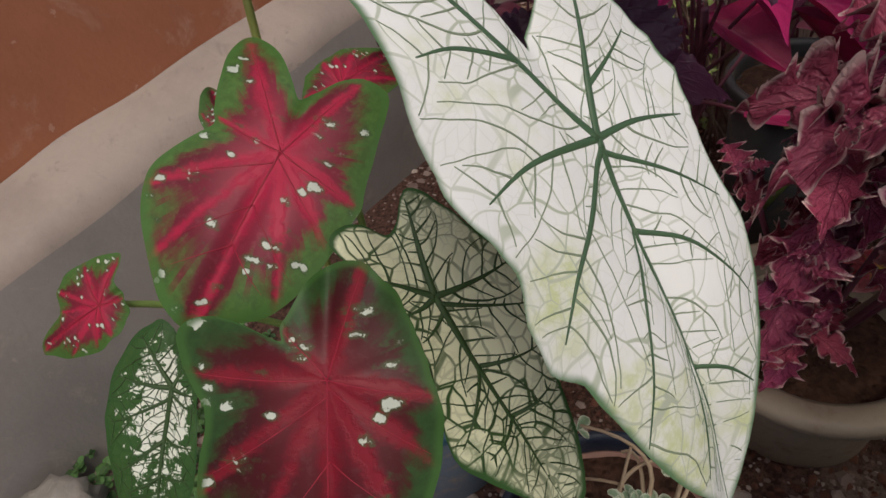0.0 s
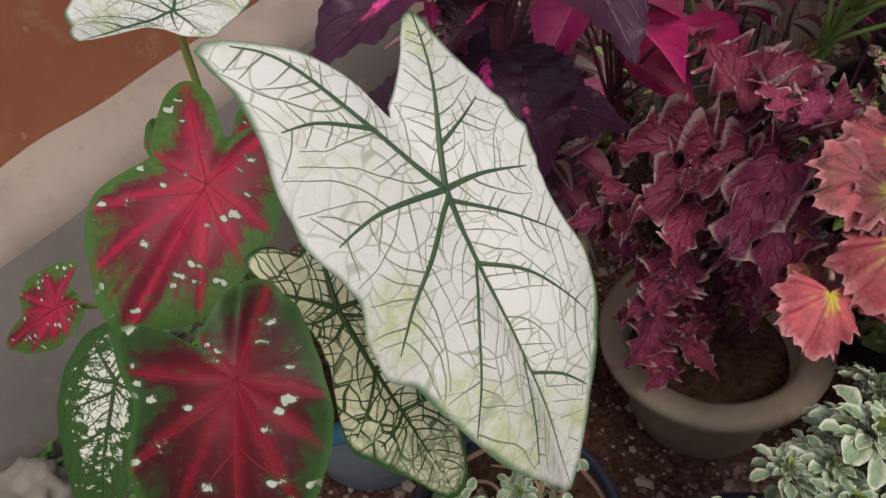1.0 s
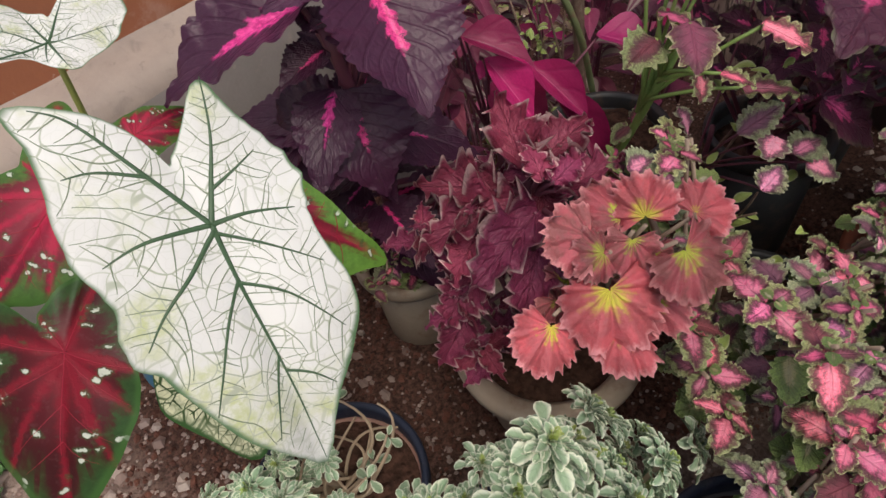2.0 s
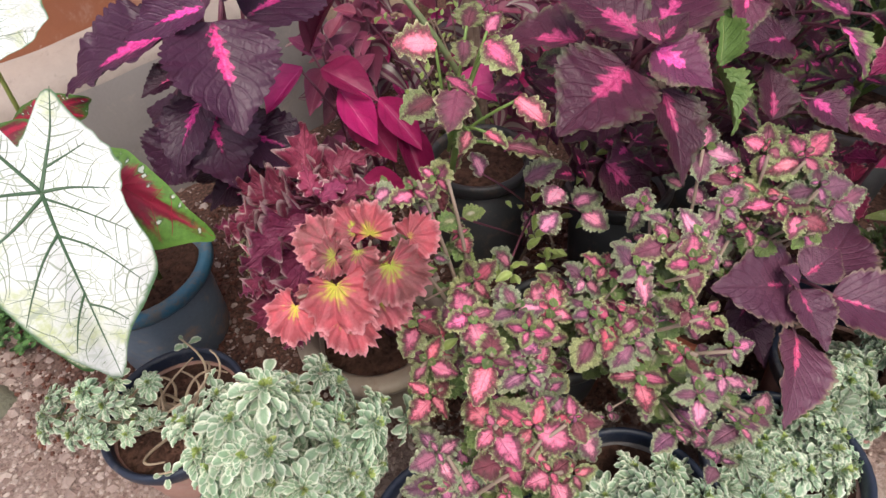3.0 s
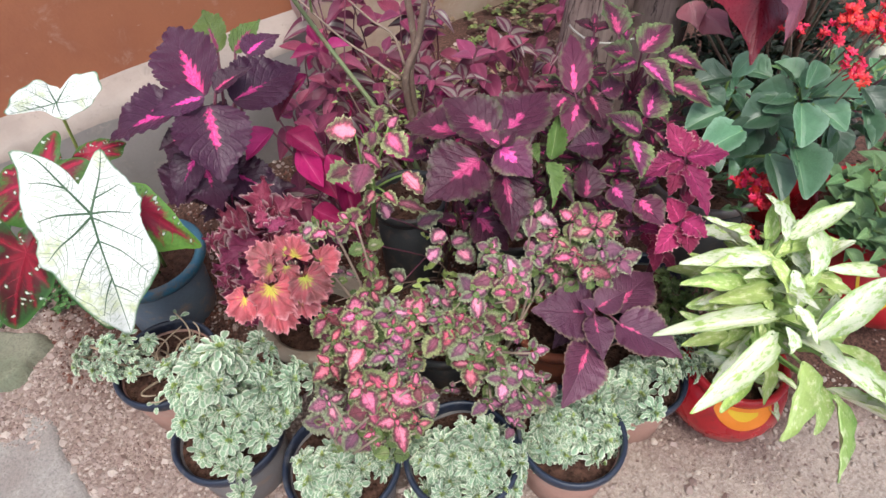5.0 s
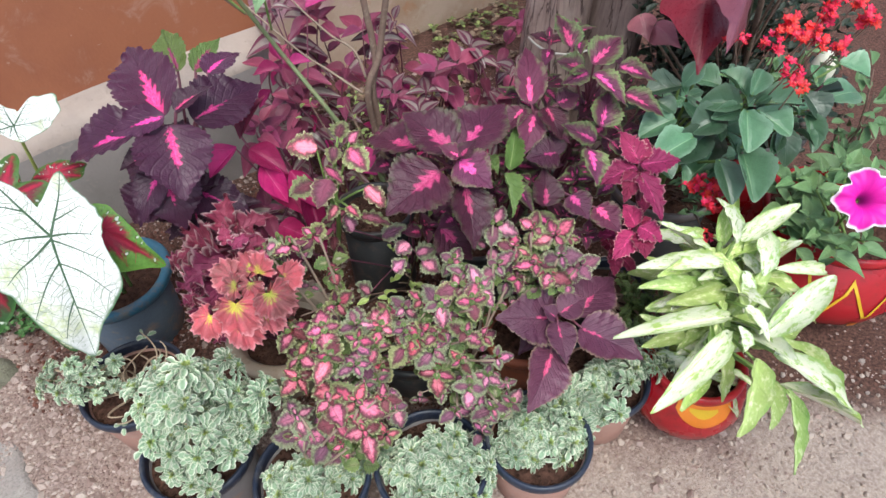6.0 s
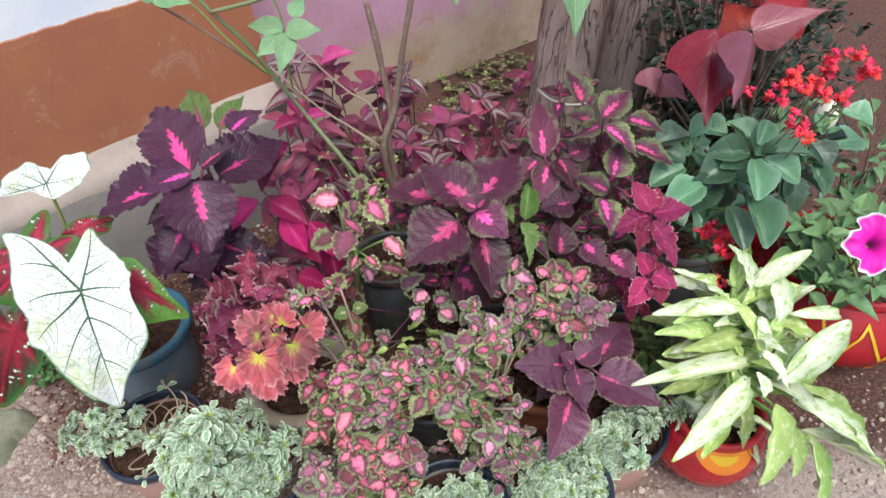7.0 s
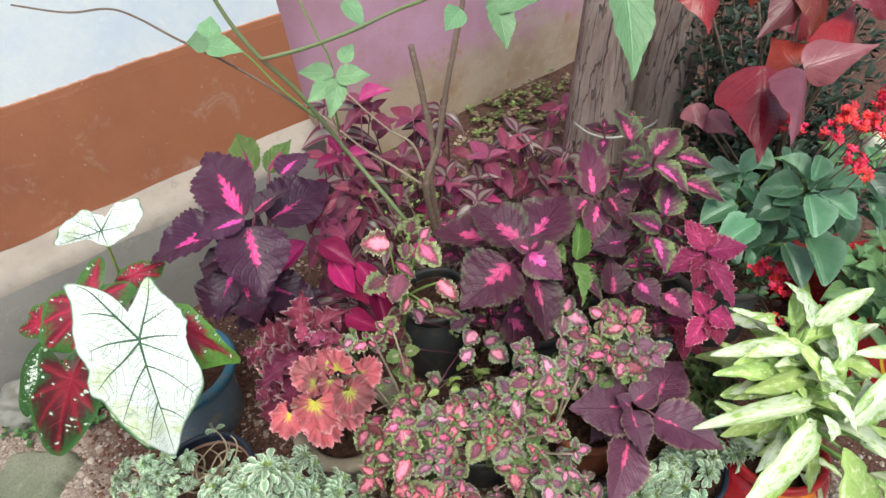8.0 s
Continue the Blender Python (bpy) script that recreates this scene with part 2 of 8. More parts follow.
MAT_PURPLE = leaf_net("dark_purple_leaf", (0.052, 0.0105, 0.034), None, (0.78, 0.022, 0.25), heart_w=0.24, heart_end=0.7, veins=8, vein_bump=0.45, rough=0.38, spread=0.4, sheen=0.36, line=0.06, barbs=9)
MAT_MAROON = leaf_net("maroon_leaf", (0.075, 0.014, 0.032), (0.1, 0.08, 0.05), (0.6, 0.05, 0.16), edge_at=0.92, edge_soft=0.14, heart_w=0.25, heart_end=0.6, veins=8, spread=0.3)
MAT_VIOLET = leaf_net("violet_leaf", (0.095, 0.017, 0.045), (0.15, 0.145, 0.08), (0.84, 0.06, 0.27), edge_at=0.94, edge_soft=0.3, heart_w=0.35, heart_end=0.62, veins=7, spread=0.45, sheen=0.4, line=0.07, vein_bump=0.6, jag=1.4, barbs=6)
MAT_PLUM = leaf_net("plum_leaf", (0.1, 0.028, 0.06), (0.13, 0.09, 0.09), (0.55, 0.045, 0.19), edge_at=1.0, edge_soft=0.12, heart_w=0.15, heart_end=0.55, veins=9, spread=0.25, rim=(0.2, 0.13, 0.1), sheen=0.45, barbs=7, line=0.06, vein_bump=0.5)
MAT_GREENPINK = leaf_net("green_edged_leaf", (0.11, 0.022, 0.055), (0.17, 0.23, 0.085), (0.86, 0.07, 0.3), edge_at=0.68, edge_soft=0.38, heart_w=0.4, heart_end=0.72, veins=7, spread=0.4, jag=1.3, sheen=0.35, barbs=6)
MAT_PINK = scallop_net("pink_hearted_leaf", (0.3, 0.33, 0.14), (0.14, 0.045, 0.055), (0.86, 0.12, 0.25), (0.55, 0.54, 0.32), 0.84)
MAT_PINKDARK = scallop_net("dusky_pink_hearted_leaf", (0.27, 0.3, 0.17), (0.16, 0.065, 0.095), (0.86, 0.22, 0.4), (0.52, 0.52, 0.36), 0.8)
MAT_GREEN_SMALL = scallop_net("small_green_leaf", (0.17, 0.24, 0.07), (0.15, 0.2, 0.07), (0.34, 0.3, 0.14), (0.42, 0.45, 0.22), 0.5)
MAT_CRINKLE = leaf_net("burgundy_frilled_leaf", (0.25, 0.034, 0.08), (0.49, 0.19, 0.25), (0.31, 0.032, 0.09), edge_at=0.95, edge_soft=0.16, heart_w=0.5, heart_end=0.95, veins=6, spread=0.45, rim=(0.58, 0.38, 0.37), line=0.1, sheen=0.35)
MAT_CRIMSON = leaf_net("crimson_leaf", (0.3, 0.018, 0.085), None, (0.62, 0.04, 0.19), heart_w=0.22, heart_end=0.9, veins=6, spread=0.35, rim=(0.55, 0.25, 0.26), sheen=0.35)
MAT_TRAILING = leaf_net("purple_trailing_leaf", (0.2, 0.032, 0.075), (0.22, 0.055, 0.1), None, edge_at=0.8, edge_soft=0.3, veins=3, vein_bump=0.25, spread=0.5, rough=0.45, rib=(0.3, 0.08, 0.13), quilt=5, sheen=0.3, line=0.05)
MAT_MAGENTA = leaf_net("magenta_bract", (0.33, 0.012, 0.105), None, None, veins=3, vein_bump=0.3, spread=0.5, rough=0.42, rib=(0.45, 0.08, 0.2), quilt=5, sheen=0.3)
MAT_VARIEGATED = leaf_net("cream_edged_leaf", (0.23, 0.33, 0.2), (0.68, 0.71, 0.55), None, edge_at=0.68, edge_soft=0.26, veins=3, vein_bump=0.3, spread=0.25, jag=0.9, quilt=5, rough=0.6)
MAT_GLAUCOUS = leaf_net("glaucous_green_leaf", (0.095, 0.2, 0.1), (0.3, 0.44, 0.31), None, edge_at=0.96, edge_soft=0.45, veins=3, vein_bump=0.3, spread=0.75, rough=0.34, sheen=0.6, rib=(0.26, 0.38, 0.22), rib_w=0.035, quilt=4, line=0.05)
MAT_GREEN = leaf_net("soft_green_leaf", (0.15, 0.26, 0.1), (0.22, 0.33, 0.16), None, edge_at=0.95, edge_soft=0.2, veins=5, vein_bump=0.3, spread=0.3, rib=(0.28, 0.38, 0.18))
MAT_ROSE_LEAF = leaf_net("rose_leaflet", (0.16, 0.28, 0.13), (0.22, 0.33, 0.16), None, edge_at=0.95, edge_soft=0.2, veins=6, vein_bump=0.4, spread=0.25, rib=(0.25, 0.4, 0.2))
MAT_COPPER = leaf_net("copper_red_leaf", (0.21, 0.011, 0.011), None, None, veins=5, vein_bump=0.25, spread=0.35, rough=0.3, sheen=0.4, quilt=6, line=0.05)
MAT_COPPER_PINK = leaf_net("copper_pink_leaf", (0.2, 0.055, 0.075), None, None, veins=5, vein_bump=0.25, spread=0.3, rough=0.32, sheen=0.5, line=0.05)
MAT_RED_PETAL = leaf_net("scarlet_petal", (0.75, 0.018, 0.055), None, None, veins=2, vein_bump=0.1, spread=0.25)
MAT_CREAM_LEAF = leaf_net("cream_mottled_leaf", (0.84, 0.86, 0.58), (0.34, 0.5, 0.12), None, edge_at=0.9, edge_soft=0.25, veins=5, vein_bump=0.3, speckle=(0.42, 0.56, 0.17), spread=0.16, jag=1.0, rough=0.4, quilt=6, line=0.05)
MAT_LIME_LEAF = leaf_net("lime_mottled_leaf", (0.42, 0.54, 0.17), (0.22, 0.4, 0.08), None, edge_at=0.98, edge_soft=0.3, veins=5, vein_bump=0.3, speckle=(0.74, 0.78, 0.44), spread=0.25, jag=1.0, rough=0.4, quilt=6, line=0.05)
MAT_DARK_GREEN = leaf_net("dark_green_leaf", (0.022, 0.045, 0.02), (0.045, 0.08, 0.035), None, edge_at=0.9, edge_soft=0.2, veins=4, vein_bump=0.3, spread=0.5)


def stripe_net():
    k = Net("silver_striped_leaf")
    u, s, v = leaf_uv(k)
    f = k.noise(15, 3, k.coord("Object"))
    band = k.m("MULTIPLY", k.step(u, 0.22, 0.3), k.step(u, 0.78, 0.66))
    c = k.mix(k.m("MULTIPLY", band, k.m("ADD", 0.45, k.m("MULTIPLY", f, 0.6))), (0.12, 0.022, 0.05), (0.3, 0.26, 0.22))
    c = k.bright(c, k.m("ADD", 0.7, k.m("MULTIPLY", k.rand(), 0.6)))
    return k.end(c, 0.35, f, 0.2)


MAT_STRIPED = stripe_net()


def caladium_net(name, ground_col, vein_col, rim_col, blush=None, fine=26.0, fine_w=0.035, rim_at=0.9, faint_at=0.5, blush_at=0.56, blush_k=0.6, fade=0.35, crisp=False):
    """A caladium leaf: UVMap is the leaf's own plane, polar holds (angle, share of the way to the edge)."""
    k = Net(name)
    plane = k.uv("UVMap")
    ang, rho, _ = k.xyz(k.uv("polar"))[:3]
    wob = k.noise(6, 4, plane)
    n2 = k.noise(2.6, 3, plane)
    c = k.mix(k.step(n2, 0.35, 0.65), ground_col, tuple(q * 0.84 for q in ground_col))
    if blush is not None:
        grain = k.step(k.noise(48, 4, plane, 0.7), 0.36, 0.6, 0.3, 1.0)
        c = k.mix(k.m("MULTIPLY", k.m("MULTIPLY", k.step(k.noise(5.5, 4, plane), blush_at, blush_at + 0.16), grain), blush_k), c, blush)
        if crisp:
            inner = k.m("ADD", k.noise(26, 5, plane, 0.7), k.m("MULTIPLY", k.m("SUBTRACT", 0.62, rho), 0.42))
            c = k.mix(k.step(inner, 0.52, 0.555), ground_col, blush)
    bent = k.n("ShaderNodeVectorMath", operation="MULTIPLY_ADD")
    warp = k.n("ShaderNodeTexNoise")
    warp.inputs["Scale"].default_value = 7.0
    k.t.links.new(plane, warp.inputs["Vector"])
    k.t.links.new(warp.outputs["Color"], bent.inputs[0])
    bent.inputs[1].default_value = (0.1, 0.1, 0.0)
    k.t.links.new(plane, bent.inputs[2])
    net = k.voronoi(fine, bent.outputs[0], "DISTANCE_TO_EDGE")
    net2 = k.voronoi(fine * 2.1, bent.outputs[0], "DISTANCE_TO_EDGE")
    if fine_w > 0:
        strong = k.m("MULTIPLY", k.step(net, fine_w * 1.5, fine_w * 0.5), k.step(wob, 0.3, 0.62, fade, 1.0))
        faint = k.m("MULTIPLY", k.step(net2, fine_w * 1.8, fine_w * 0.4), k.step(n2, 0.35, 0.65, 0.0, faint_at))
        c = k.mix(k.m("MAXIMUM", strong, faint), c, vein_col)
    e = k.m("ADD", rho, k.m("MULTIPLY", k.m("SUBTRACT", wob, 0.5), 0.12))
    c = k.mix(k.step(e, rim_at - 0.02, rim_at + 0.03), c, rim_col)
    h = k.m("ADD", k.m("MULTIPLY", k.step(net, 0.0, 0.2), 0.6 if fine_w > 0 else 0.12), k.m("MULTIPLY", wob, 0.5))
    return k.end(c, k.m("ADD", 0.42, k.m("MULTIPLY", n2, 0.2)), h, 0.3, 0.0012, 0, 0.22)


def red_caladium_net(name, deep, hot, green, rim_col, reach=0.82, fleck=(0.56, 0.6, 0.52)):
    """A red caladium leaf: feathered red centre, soft bright streaks along the veins, pale flecks ringed with green."""
    k = Net(name)
    plane = k.uv("UVMap")
    ang, rho, _ = k.xyz(k.uv("polar"))[:3]
    x, y, _ = k.xyz(plane)[:3]
    px, py = k.m("MULTIPLY_ADD", x, 2.0, -1.0), k.m("MULTIPLY_ADD", y, 2.0, -1.0)
    wob, wide, fine = k.noise(6, 4, plane), k.noise(2.6, 3, plane), k.noise(34, 5, plane, 0.7)
    feather = k.noise(1.0, 4, k.join(k.m("MULTIPLY", ang, 70.0), k.m("MULTIPLY", rho, 2.2)), 0.65)
    away = None
    for turn in (0, -139, 161, 80, -95, 50, -52, 25, -25):
        ux, uy = -math.sin(radians(turn)), math.cos(radians(turn))
        ahead = k.m("ADD", k.m("MULTIPLY", px, ux), k.m("MULTIPLY", py, uy))
        off = k.m("ABSOLUTE", k.m("SUBTRACT", k.m("MULTIPLY", px, uy), k.m("MULTIPLY", py, ux)))
        d = k.m("ADD", off, k.step(ahead, 0.02, -0.02))
        away = d if away is None else k.m("MINIMUM", away, d)
    away = k.m("ADD", away, k.m("ADD", k.m("MULTIPLY", k.m("SUBTRACT", wob, 0.5), 0.1), k.m("MULTIPLY", k.m("SUBTRACT", fine, 0.5), 0.1)))
    g = k.mix(k.step(fine, 0.35, 0.7), green, tuple(q * 1.45 for q in green))
    reach_out = k.m("ADD", k.m("ADD", rho, k.m("MULTIPLY", k.m("SUBTRACT", feather, 0.5), 0.75)), k.m("ADD", k.m("ADD", k.m("MULTIPLY", k.m("SUBTRACT", wob, 0.5), 0.35), k.m("MULTIPLY", k.m("SUBTRACT", k.noise(1.7, 2, plane), 0.5), 0.9)), k.m("MULTIPLY", k.step(away, 0.12, 0.0), -0.26)))
    r = k.mix(k.step(wide, 0.35, 0.65), deep, tuple(q * 0.6 for q in deep))
    r = k.mix(k.step(fine, 0.52, 0.72, 0.0, 0.4), r, tuple(min(1, q * 1.2 + 0.05) for q in deep))
    r = k.mix(k.step(k.noise(13, 5, plane, 0.7), 0.55, 0.75, 0.0, 0.5), r, (0.07, 0.03, 0.025))
    r = k.mix(k.step(rho, 0.7, 0.0, 0.0, 0.4), r, hot)
    r = k.mix(k.m("MULTIPLY", k.step(away, k.m("SUBTRACT", 0.08, k.m("MULTIPLY", rho, 0.05)), 0.0), 0.8), r, hot)
    c = k.mix(k.step(reach_out, reach + 0.1, reach - 0.22), g, r)
    # flecks: some cells only, of uneven size
    bent = k.n("ShaderNodeVectorMath", operation="MULTIPLY_ADD")
    warp = k.n("ShaderNodeTexNoise")
    warp.inputs["Scale"].default_value = 9.0
    k.t.links.new(plane, warp.inputs["Vector"])
    k.t.links.new(warp.outputs["Color"], bent.inputs[0])
    bent.inputs[1].default_value = (0.07, 0.07, 0.0)
    long = k.n("ShaderNodeVectorMath", operation="MULTIPLY")
    k.t.links.new(plane, long.inputs[0])
    long.inputs[1].default_value = (0.6, 1.0, 1.0)
    k.t.links.new(long.outputs[0], bent.inputs[2])
    cell = k.n("ShaderNodeTexVoronoi")
    cell.inputs["Scale"].default_value = 29.0
    k.t.links.new(bent.outputs[0], cell.inputs["Vector"])
    pick, size, _ = k.xyz(cell.outputs["Color"])[:3]
    keep = k.m("MULTIPLY", k.step(pick, 0.56, 0.6), k.step(rho, 0.25, 0.4))
    near = k.m("ADD", cell.outputs["Distance"], k.m("MULTIPLY", k.m("SUBTRACT", k.noise(60, 3, plane, 0.7), 0.5), 0.8))
    near = k.m("SUBTRACT", near, k.m("MULTIPLY", size, 0.2))
    c = k.mix(k.m("MULTIPLY", k.m("MULTIPLY", k.step(near, 0.42, 0.14), keep), 0.75), c, (0.04, 0.08, 0.025))
    c = k.mix(k.m("MULTIPLY", k.step(near, 0.16, 0.1), keep), c, fleck)
    e = k.m("ADD", rho, k.m("MULTIPLY", k.m("SUBTRACT", wob, 0.5), 0.1))
    c = k.mix(k.step(e, 0.9, 0.97, 0.0, 0.8), c, rim_col)
    h = k.m("ADD", k.m("MULTIPLY", fine, 0.3), k.m("ADD", wob, k.m("MULTIPLY", k.step(away, 0.03, 0.0), -0.6)))
    return k.end(c, k.m("ADD", 0.4, k.m("MULTIPLY", wide, 0.2)), h, 0.35, 0.0015, 0, 0.3)


MAT_CAL_WHITE = caladium_net("white_caladium_skin", (0.87, 0.87, 0.84), (0.46, 0.5, 0.39), (0.1, 0.19, 0.09), blush=(0.5, 0.56, 0.2), fine=28, fine_w=0.026, rim_at=0.972, faint_at=0.35, blush_at=0.51, blush_k=0.75, fade=0.35)
MAT_CAL_RED = red_caladium_net("red_caladium_skin", (0.21, 0.014, 0.034), (0.48, 0.014, 0.06), (0.055, 0.12, 0.023), (0.06, 0.15, 0.03), 0.74)
MAT_CAL_DEEP = red_caladium_net("deep_red_caladium_skin", (0.07, 0.004, 0.007), (0.24, 0.005, 0.02), (0.02, 0.055, 0.012), (0.045, 0.12, 0.024), 0.77)
MAT_CAL_GREEN = red_caladium_net("green_caladium_skin", (0.2, 0.012, 0.03), (0.36, 0.015, 0.05), (0.1, 0.21, 0.035), (0.13, 0.27, 0.04), 0.5)
MAT_CAL_SPLASH = caladium_net("white_splashed_caladium_skin", (0.04, 0.1, 0.025), (0.03, 0.085, 0.02), (0.03, 0.085, 0.02), blush=(0.78, 0.8, 0.7), fine=30, fine_w=0.04, rim_at=0.93, faint_at=0.3, crisp=True)
MAT_CAL_MOTTLED = caladium_net("mottled_caladium_skin", (0.74, 0.75, 0.52), (0.035, 0.08, 0.02), (0.03, 0.085, 0.02), blush=(0.04, 0.1, 0.025), fine=24, fine_w=0.05, rim_at=0.95, faint_at=0.7, blush_at=0.57, blush_k=0.95)
MAT_CAL_VEIN = plain("green_leaf_vein", (0.055, 0.115, 0.052), 0.45, scale=80)
MAT_CAL_VEIN_RED = plain("red_leaf_vein", (0.3, 0.008, 0.03), 0.6, scale=80)
MAT_STEM_GREEN = plain("green_stem", (0.2, 0.3, 0.08), 0.5, scale=60)
MAT_STEM_BRIGHT = plain("yellow_green_stem", (0.36, 0.42, 0.11), 0.5, scale=60)
MAT_STEM_OLIVE = plain("olive_stem", (0.2, 0.24, 0.11), 0.55, scale=60, dirt=(0.24, 0.16, 0.1))
MAT_STEM_PALE = plain("pale_stem", (0.34, 0.25, 0.19), 0.6, scale=60)
MAT_STEM_PURPLE = plain("purple_stem", (0.17, 0.05, 0.08), 0.5, scale=60)
MAT_STEM_WOOD = plain("woody_stem", (0.2, 0.13, 0.1), 0.75, 0.45, 90, 0.8, dirt=(0.32, 0.25, 0.18))
MAT_TWIG = plain("bare_twig", (0.42, 0.32, 0.22), 0.8, 0.4, 90, 0.6)
MAT_BLACK_POT = plain("black_plastic", (0.042, 0.043, 0.045), 0.45, 0.5, 40, 0.2, dirt=(0.1, 0.075, 0.06))
MAT_BLUE_RIM = plain("blue_grey_plastic", (0.022, 0.03, 0.055), 0.4, 0.4, 40, 0.2, dirt=(0.09, 0.09, 0.1))
MAT_GREY_POT = plain("grey_plastic", (0.15, 0.135, 0.135), 0.5, 0.4, 30, 0.25, dirt=(0.2, 0.14, 0.11))
MAT_BLUE_POT = plain("faded_blue_plastic", (0.06, 0.2, 0.31), 0.5, 0.4, 30, 0.25, dirt=(0.2, 0.19, 0.18))
MAT_BLUE_BODY = plain("dusty_blue_plastic", (0.15, 0.19, 0.24), 0.55, 0.4, 25, 0.25, dirt=(0.33, 0.25, 0.2))
MAT_BEIGE_POT = plain("beige_plastic", (0.37, 0.3, 0.225), 0.5, 0.25, 30, 0.3, dirt=(0.25, 0.16, 0.11))
MAT_TERRACOTTA = plain("terracotta", (0.3, 0.085, 0.045), 0.75, 0.35, 40, 0.4, dirt=(0.16, 0.07, 0.05))
MAT_RED_POT = plain("red_glossy_paint", (0.42, 0.013, 0.022), 0.28, 0.3, 25, 0.12, dirt=(0.24, 0.02, 0.02))
MAT_ORANGE_PAINT = plain("orange_paint", (0.75, 0.22, 0.02), 0.35, 0.2, 40)
MAT_YELLOW_PAINT = plain("yellow_paint", (0.72, 0.45, 0.02), 0.4, 0.2, 40)
MAT_WHITE_PETAL = plain("cream_petal", (0.78, 0.76, 0.62), 0.55, 0.12, 60)
MAT_TERRA_SIDE = plain("faded_brick_plastic", (0.36, 0.2, 0.16), 0.6, 0.4, 30, 0.3, dirt=(0.35, 0.24, 0.2))


def soil_net(name, dark, light, clump=55.0):
    k = Net(name)
    w = k.world_place()
    a, b = k.noise(clump, 6, w, 0.65), k.noise(7, 4, w)
    st = k.voronoi(clump * 1.6, w)
    c = k.mix(k.step(a, 0.3, 0.7), dark, light)
    c = k.mix(k.m("MULTIPLY", k.step(b, 0.45, 0.7), 0.4), c, tuple(q * 0.6 for q in light))
    h = k.m("ADD", a, k.m("MULTIPLY", k.step(st, 0.5, 0.0), 0.7))
    return k.end(c, 0.92, h, 0.9, 0.006, 0, 0.2)


MAT_SOIL = soil_net("potting_soil", (0.035, 0.018, 0.012), (0.13, 0.065, 0.045), 70)


def ground_net():
    """Reddish gravelly soil by the pots that turns to bare grey-brown earth further out."""
    k = Net("gravelly_ground")
    w = k.world_place()
    x, y, _ = k.xyz(w)[:3]
    grain, wide, clod = k.noise(150, 6, w, 0.75), k.noise(5, 4, w), k.noise(28, 5, w, 0.7)
    red = k.mix(k.step(grain, 0.3, 0.72), (0.2, 0.13, 0.107), (0.5, 0.39, 0.34))
    red = k.mix(k.step(clod, 0.5, 0.68, 0.0, 0.6), red, (0.5, 0.38, 0.32))
    grey = k.mix(k.step(grain, 0.3, 0.72), (0.34, 0.255, 0.21), (0.62, 0.52, 0.445))
    grey = k.mix(k.step(clod, 0.52, 0.7, 0.0, 0.5), grey, (0.62, 0.52, 0.45))
    # the earth of the path starts in front of the pots
    edge = k.m("ADD", k.m("ADD", y, k.m("MULTIPLY", x, 0.42)), k.m("MULTIPLY", k.m("SUBTRACT", wide, 0.5), 0.5))
    c = k.mix(k.step(edge, -0.26, -0.48), red, grey)
    # red-brown soil between and behind the pots, colour deepened to paint in gap shade
    soil_shade = k.m("ADD", k.m("ADD", y, k.m("MULTIPLY", x, 0.8)), k.m("MULTIPLY", k.m("SUBTRACT", wide, 0.5), 0.3))
    c = k.mix(k.m("MULTIPLY", k.m("MULTIPLY", k.step(soil_shade, -0.1, 0.06), k.step(x, -0.26, -0.1)), 0.9), c, k.mix(k.step(grain, 0.35, 0.7), (0.035, 0.014, 0.01), (0.2, 0.09, 0.062)))
    h = k.m("ADD", grain, k.m("MULTIPLY", clod, 1.2))
    return k.end(c, 0.9, h, 0.8, 0.006, 0, 0.25)


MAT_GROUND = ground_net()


def wall_net(name, col, patch, light, scale=4.0):
    k = Net(name)
    w = k.world_place()
    big, mid, fine = k.noise(scale, 5, w, 0.6), k.noise(scale * 4, 5, w, 0.7, 0.6), k.noise(160, 4, w)
    c = k.mix(k.step(big, 0.4, 0.7), col, patch)
    c = k.mix(k.m("MULTIPLY", k.step(mid, 0.55, 0.72), 0.55), c, light)
    c = k.mix(k.m("MULTIPLY", k.step(k.noise(48, 3, w, 0.6), 0.68, 0.74), 0.6), c, light)
    c = k.mix(k.m("MULTIPLY", fine, 0.18), c, tuple(q * 0.5 for q in col))
    return k.end(c, k.m("ADD", 0.5, k.m("MULTIPLY", mid, 0.25)), k.m("ADD", fine, k.m("MULTIPLY", mid, 1.5)), 0.35, 0.002)


MAT_DADO = wall_net("brown_wall_paint", (0.41, 0.15, 0.075), (0.33, 0.115, 0.062), (0.56, 0.34, 0.26), 3.0)
MAT_WHITEWASH = wall_net("blue_white_limewash", (0.86, 0.87, 0.91), (0.74, 0.78, 0.9), (0.92, 0.92, 0.92), 6)


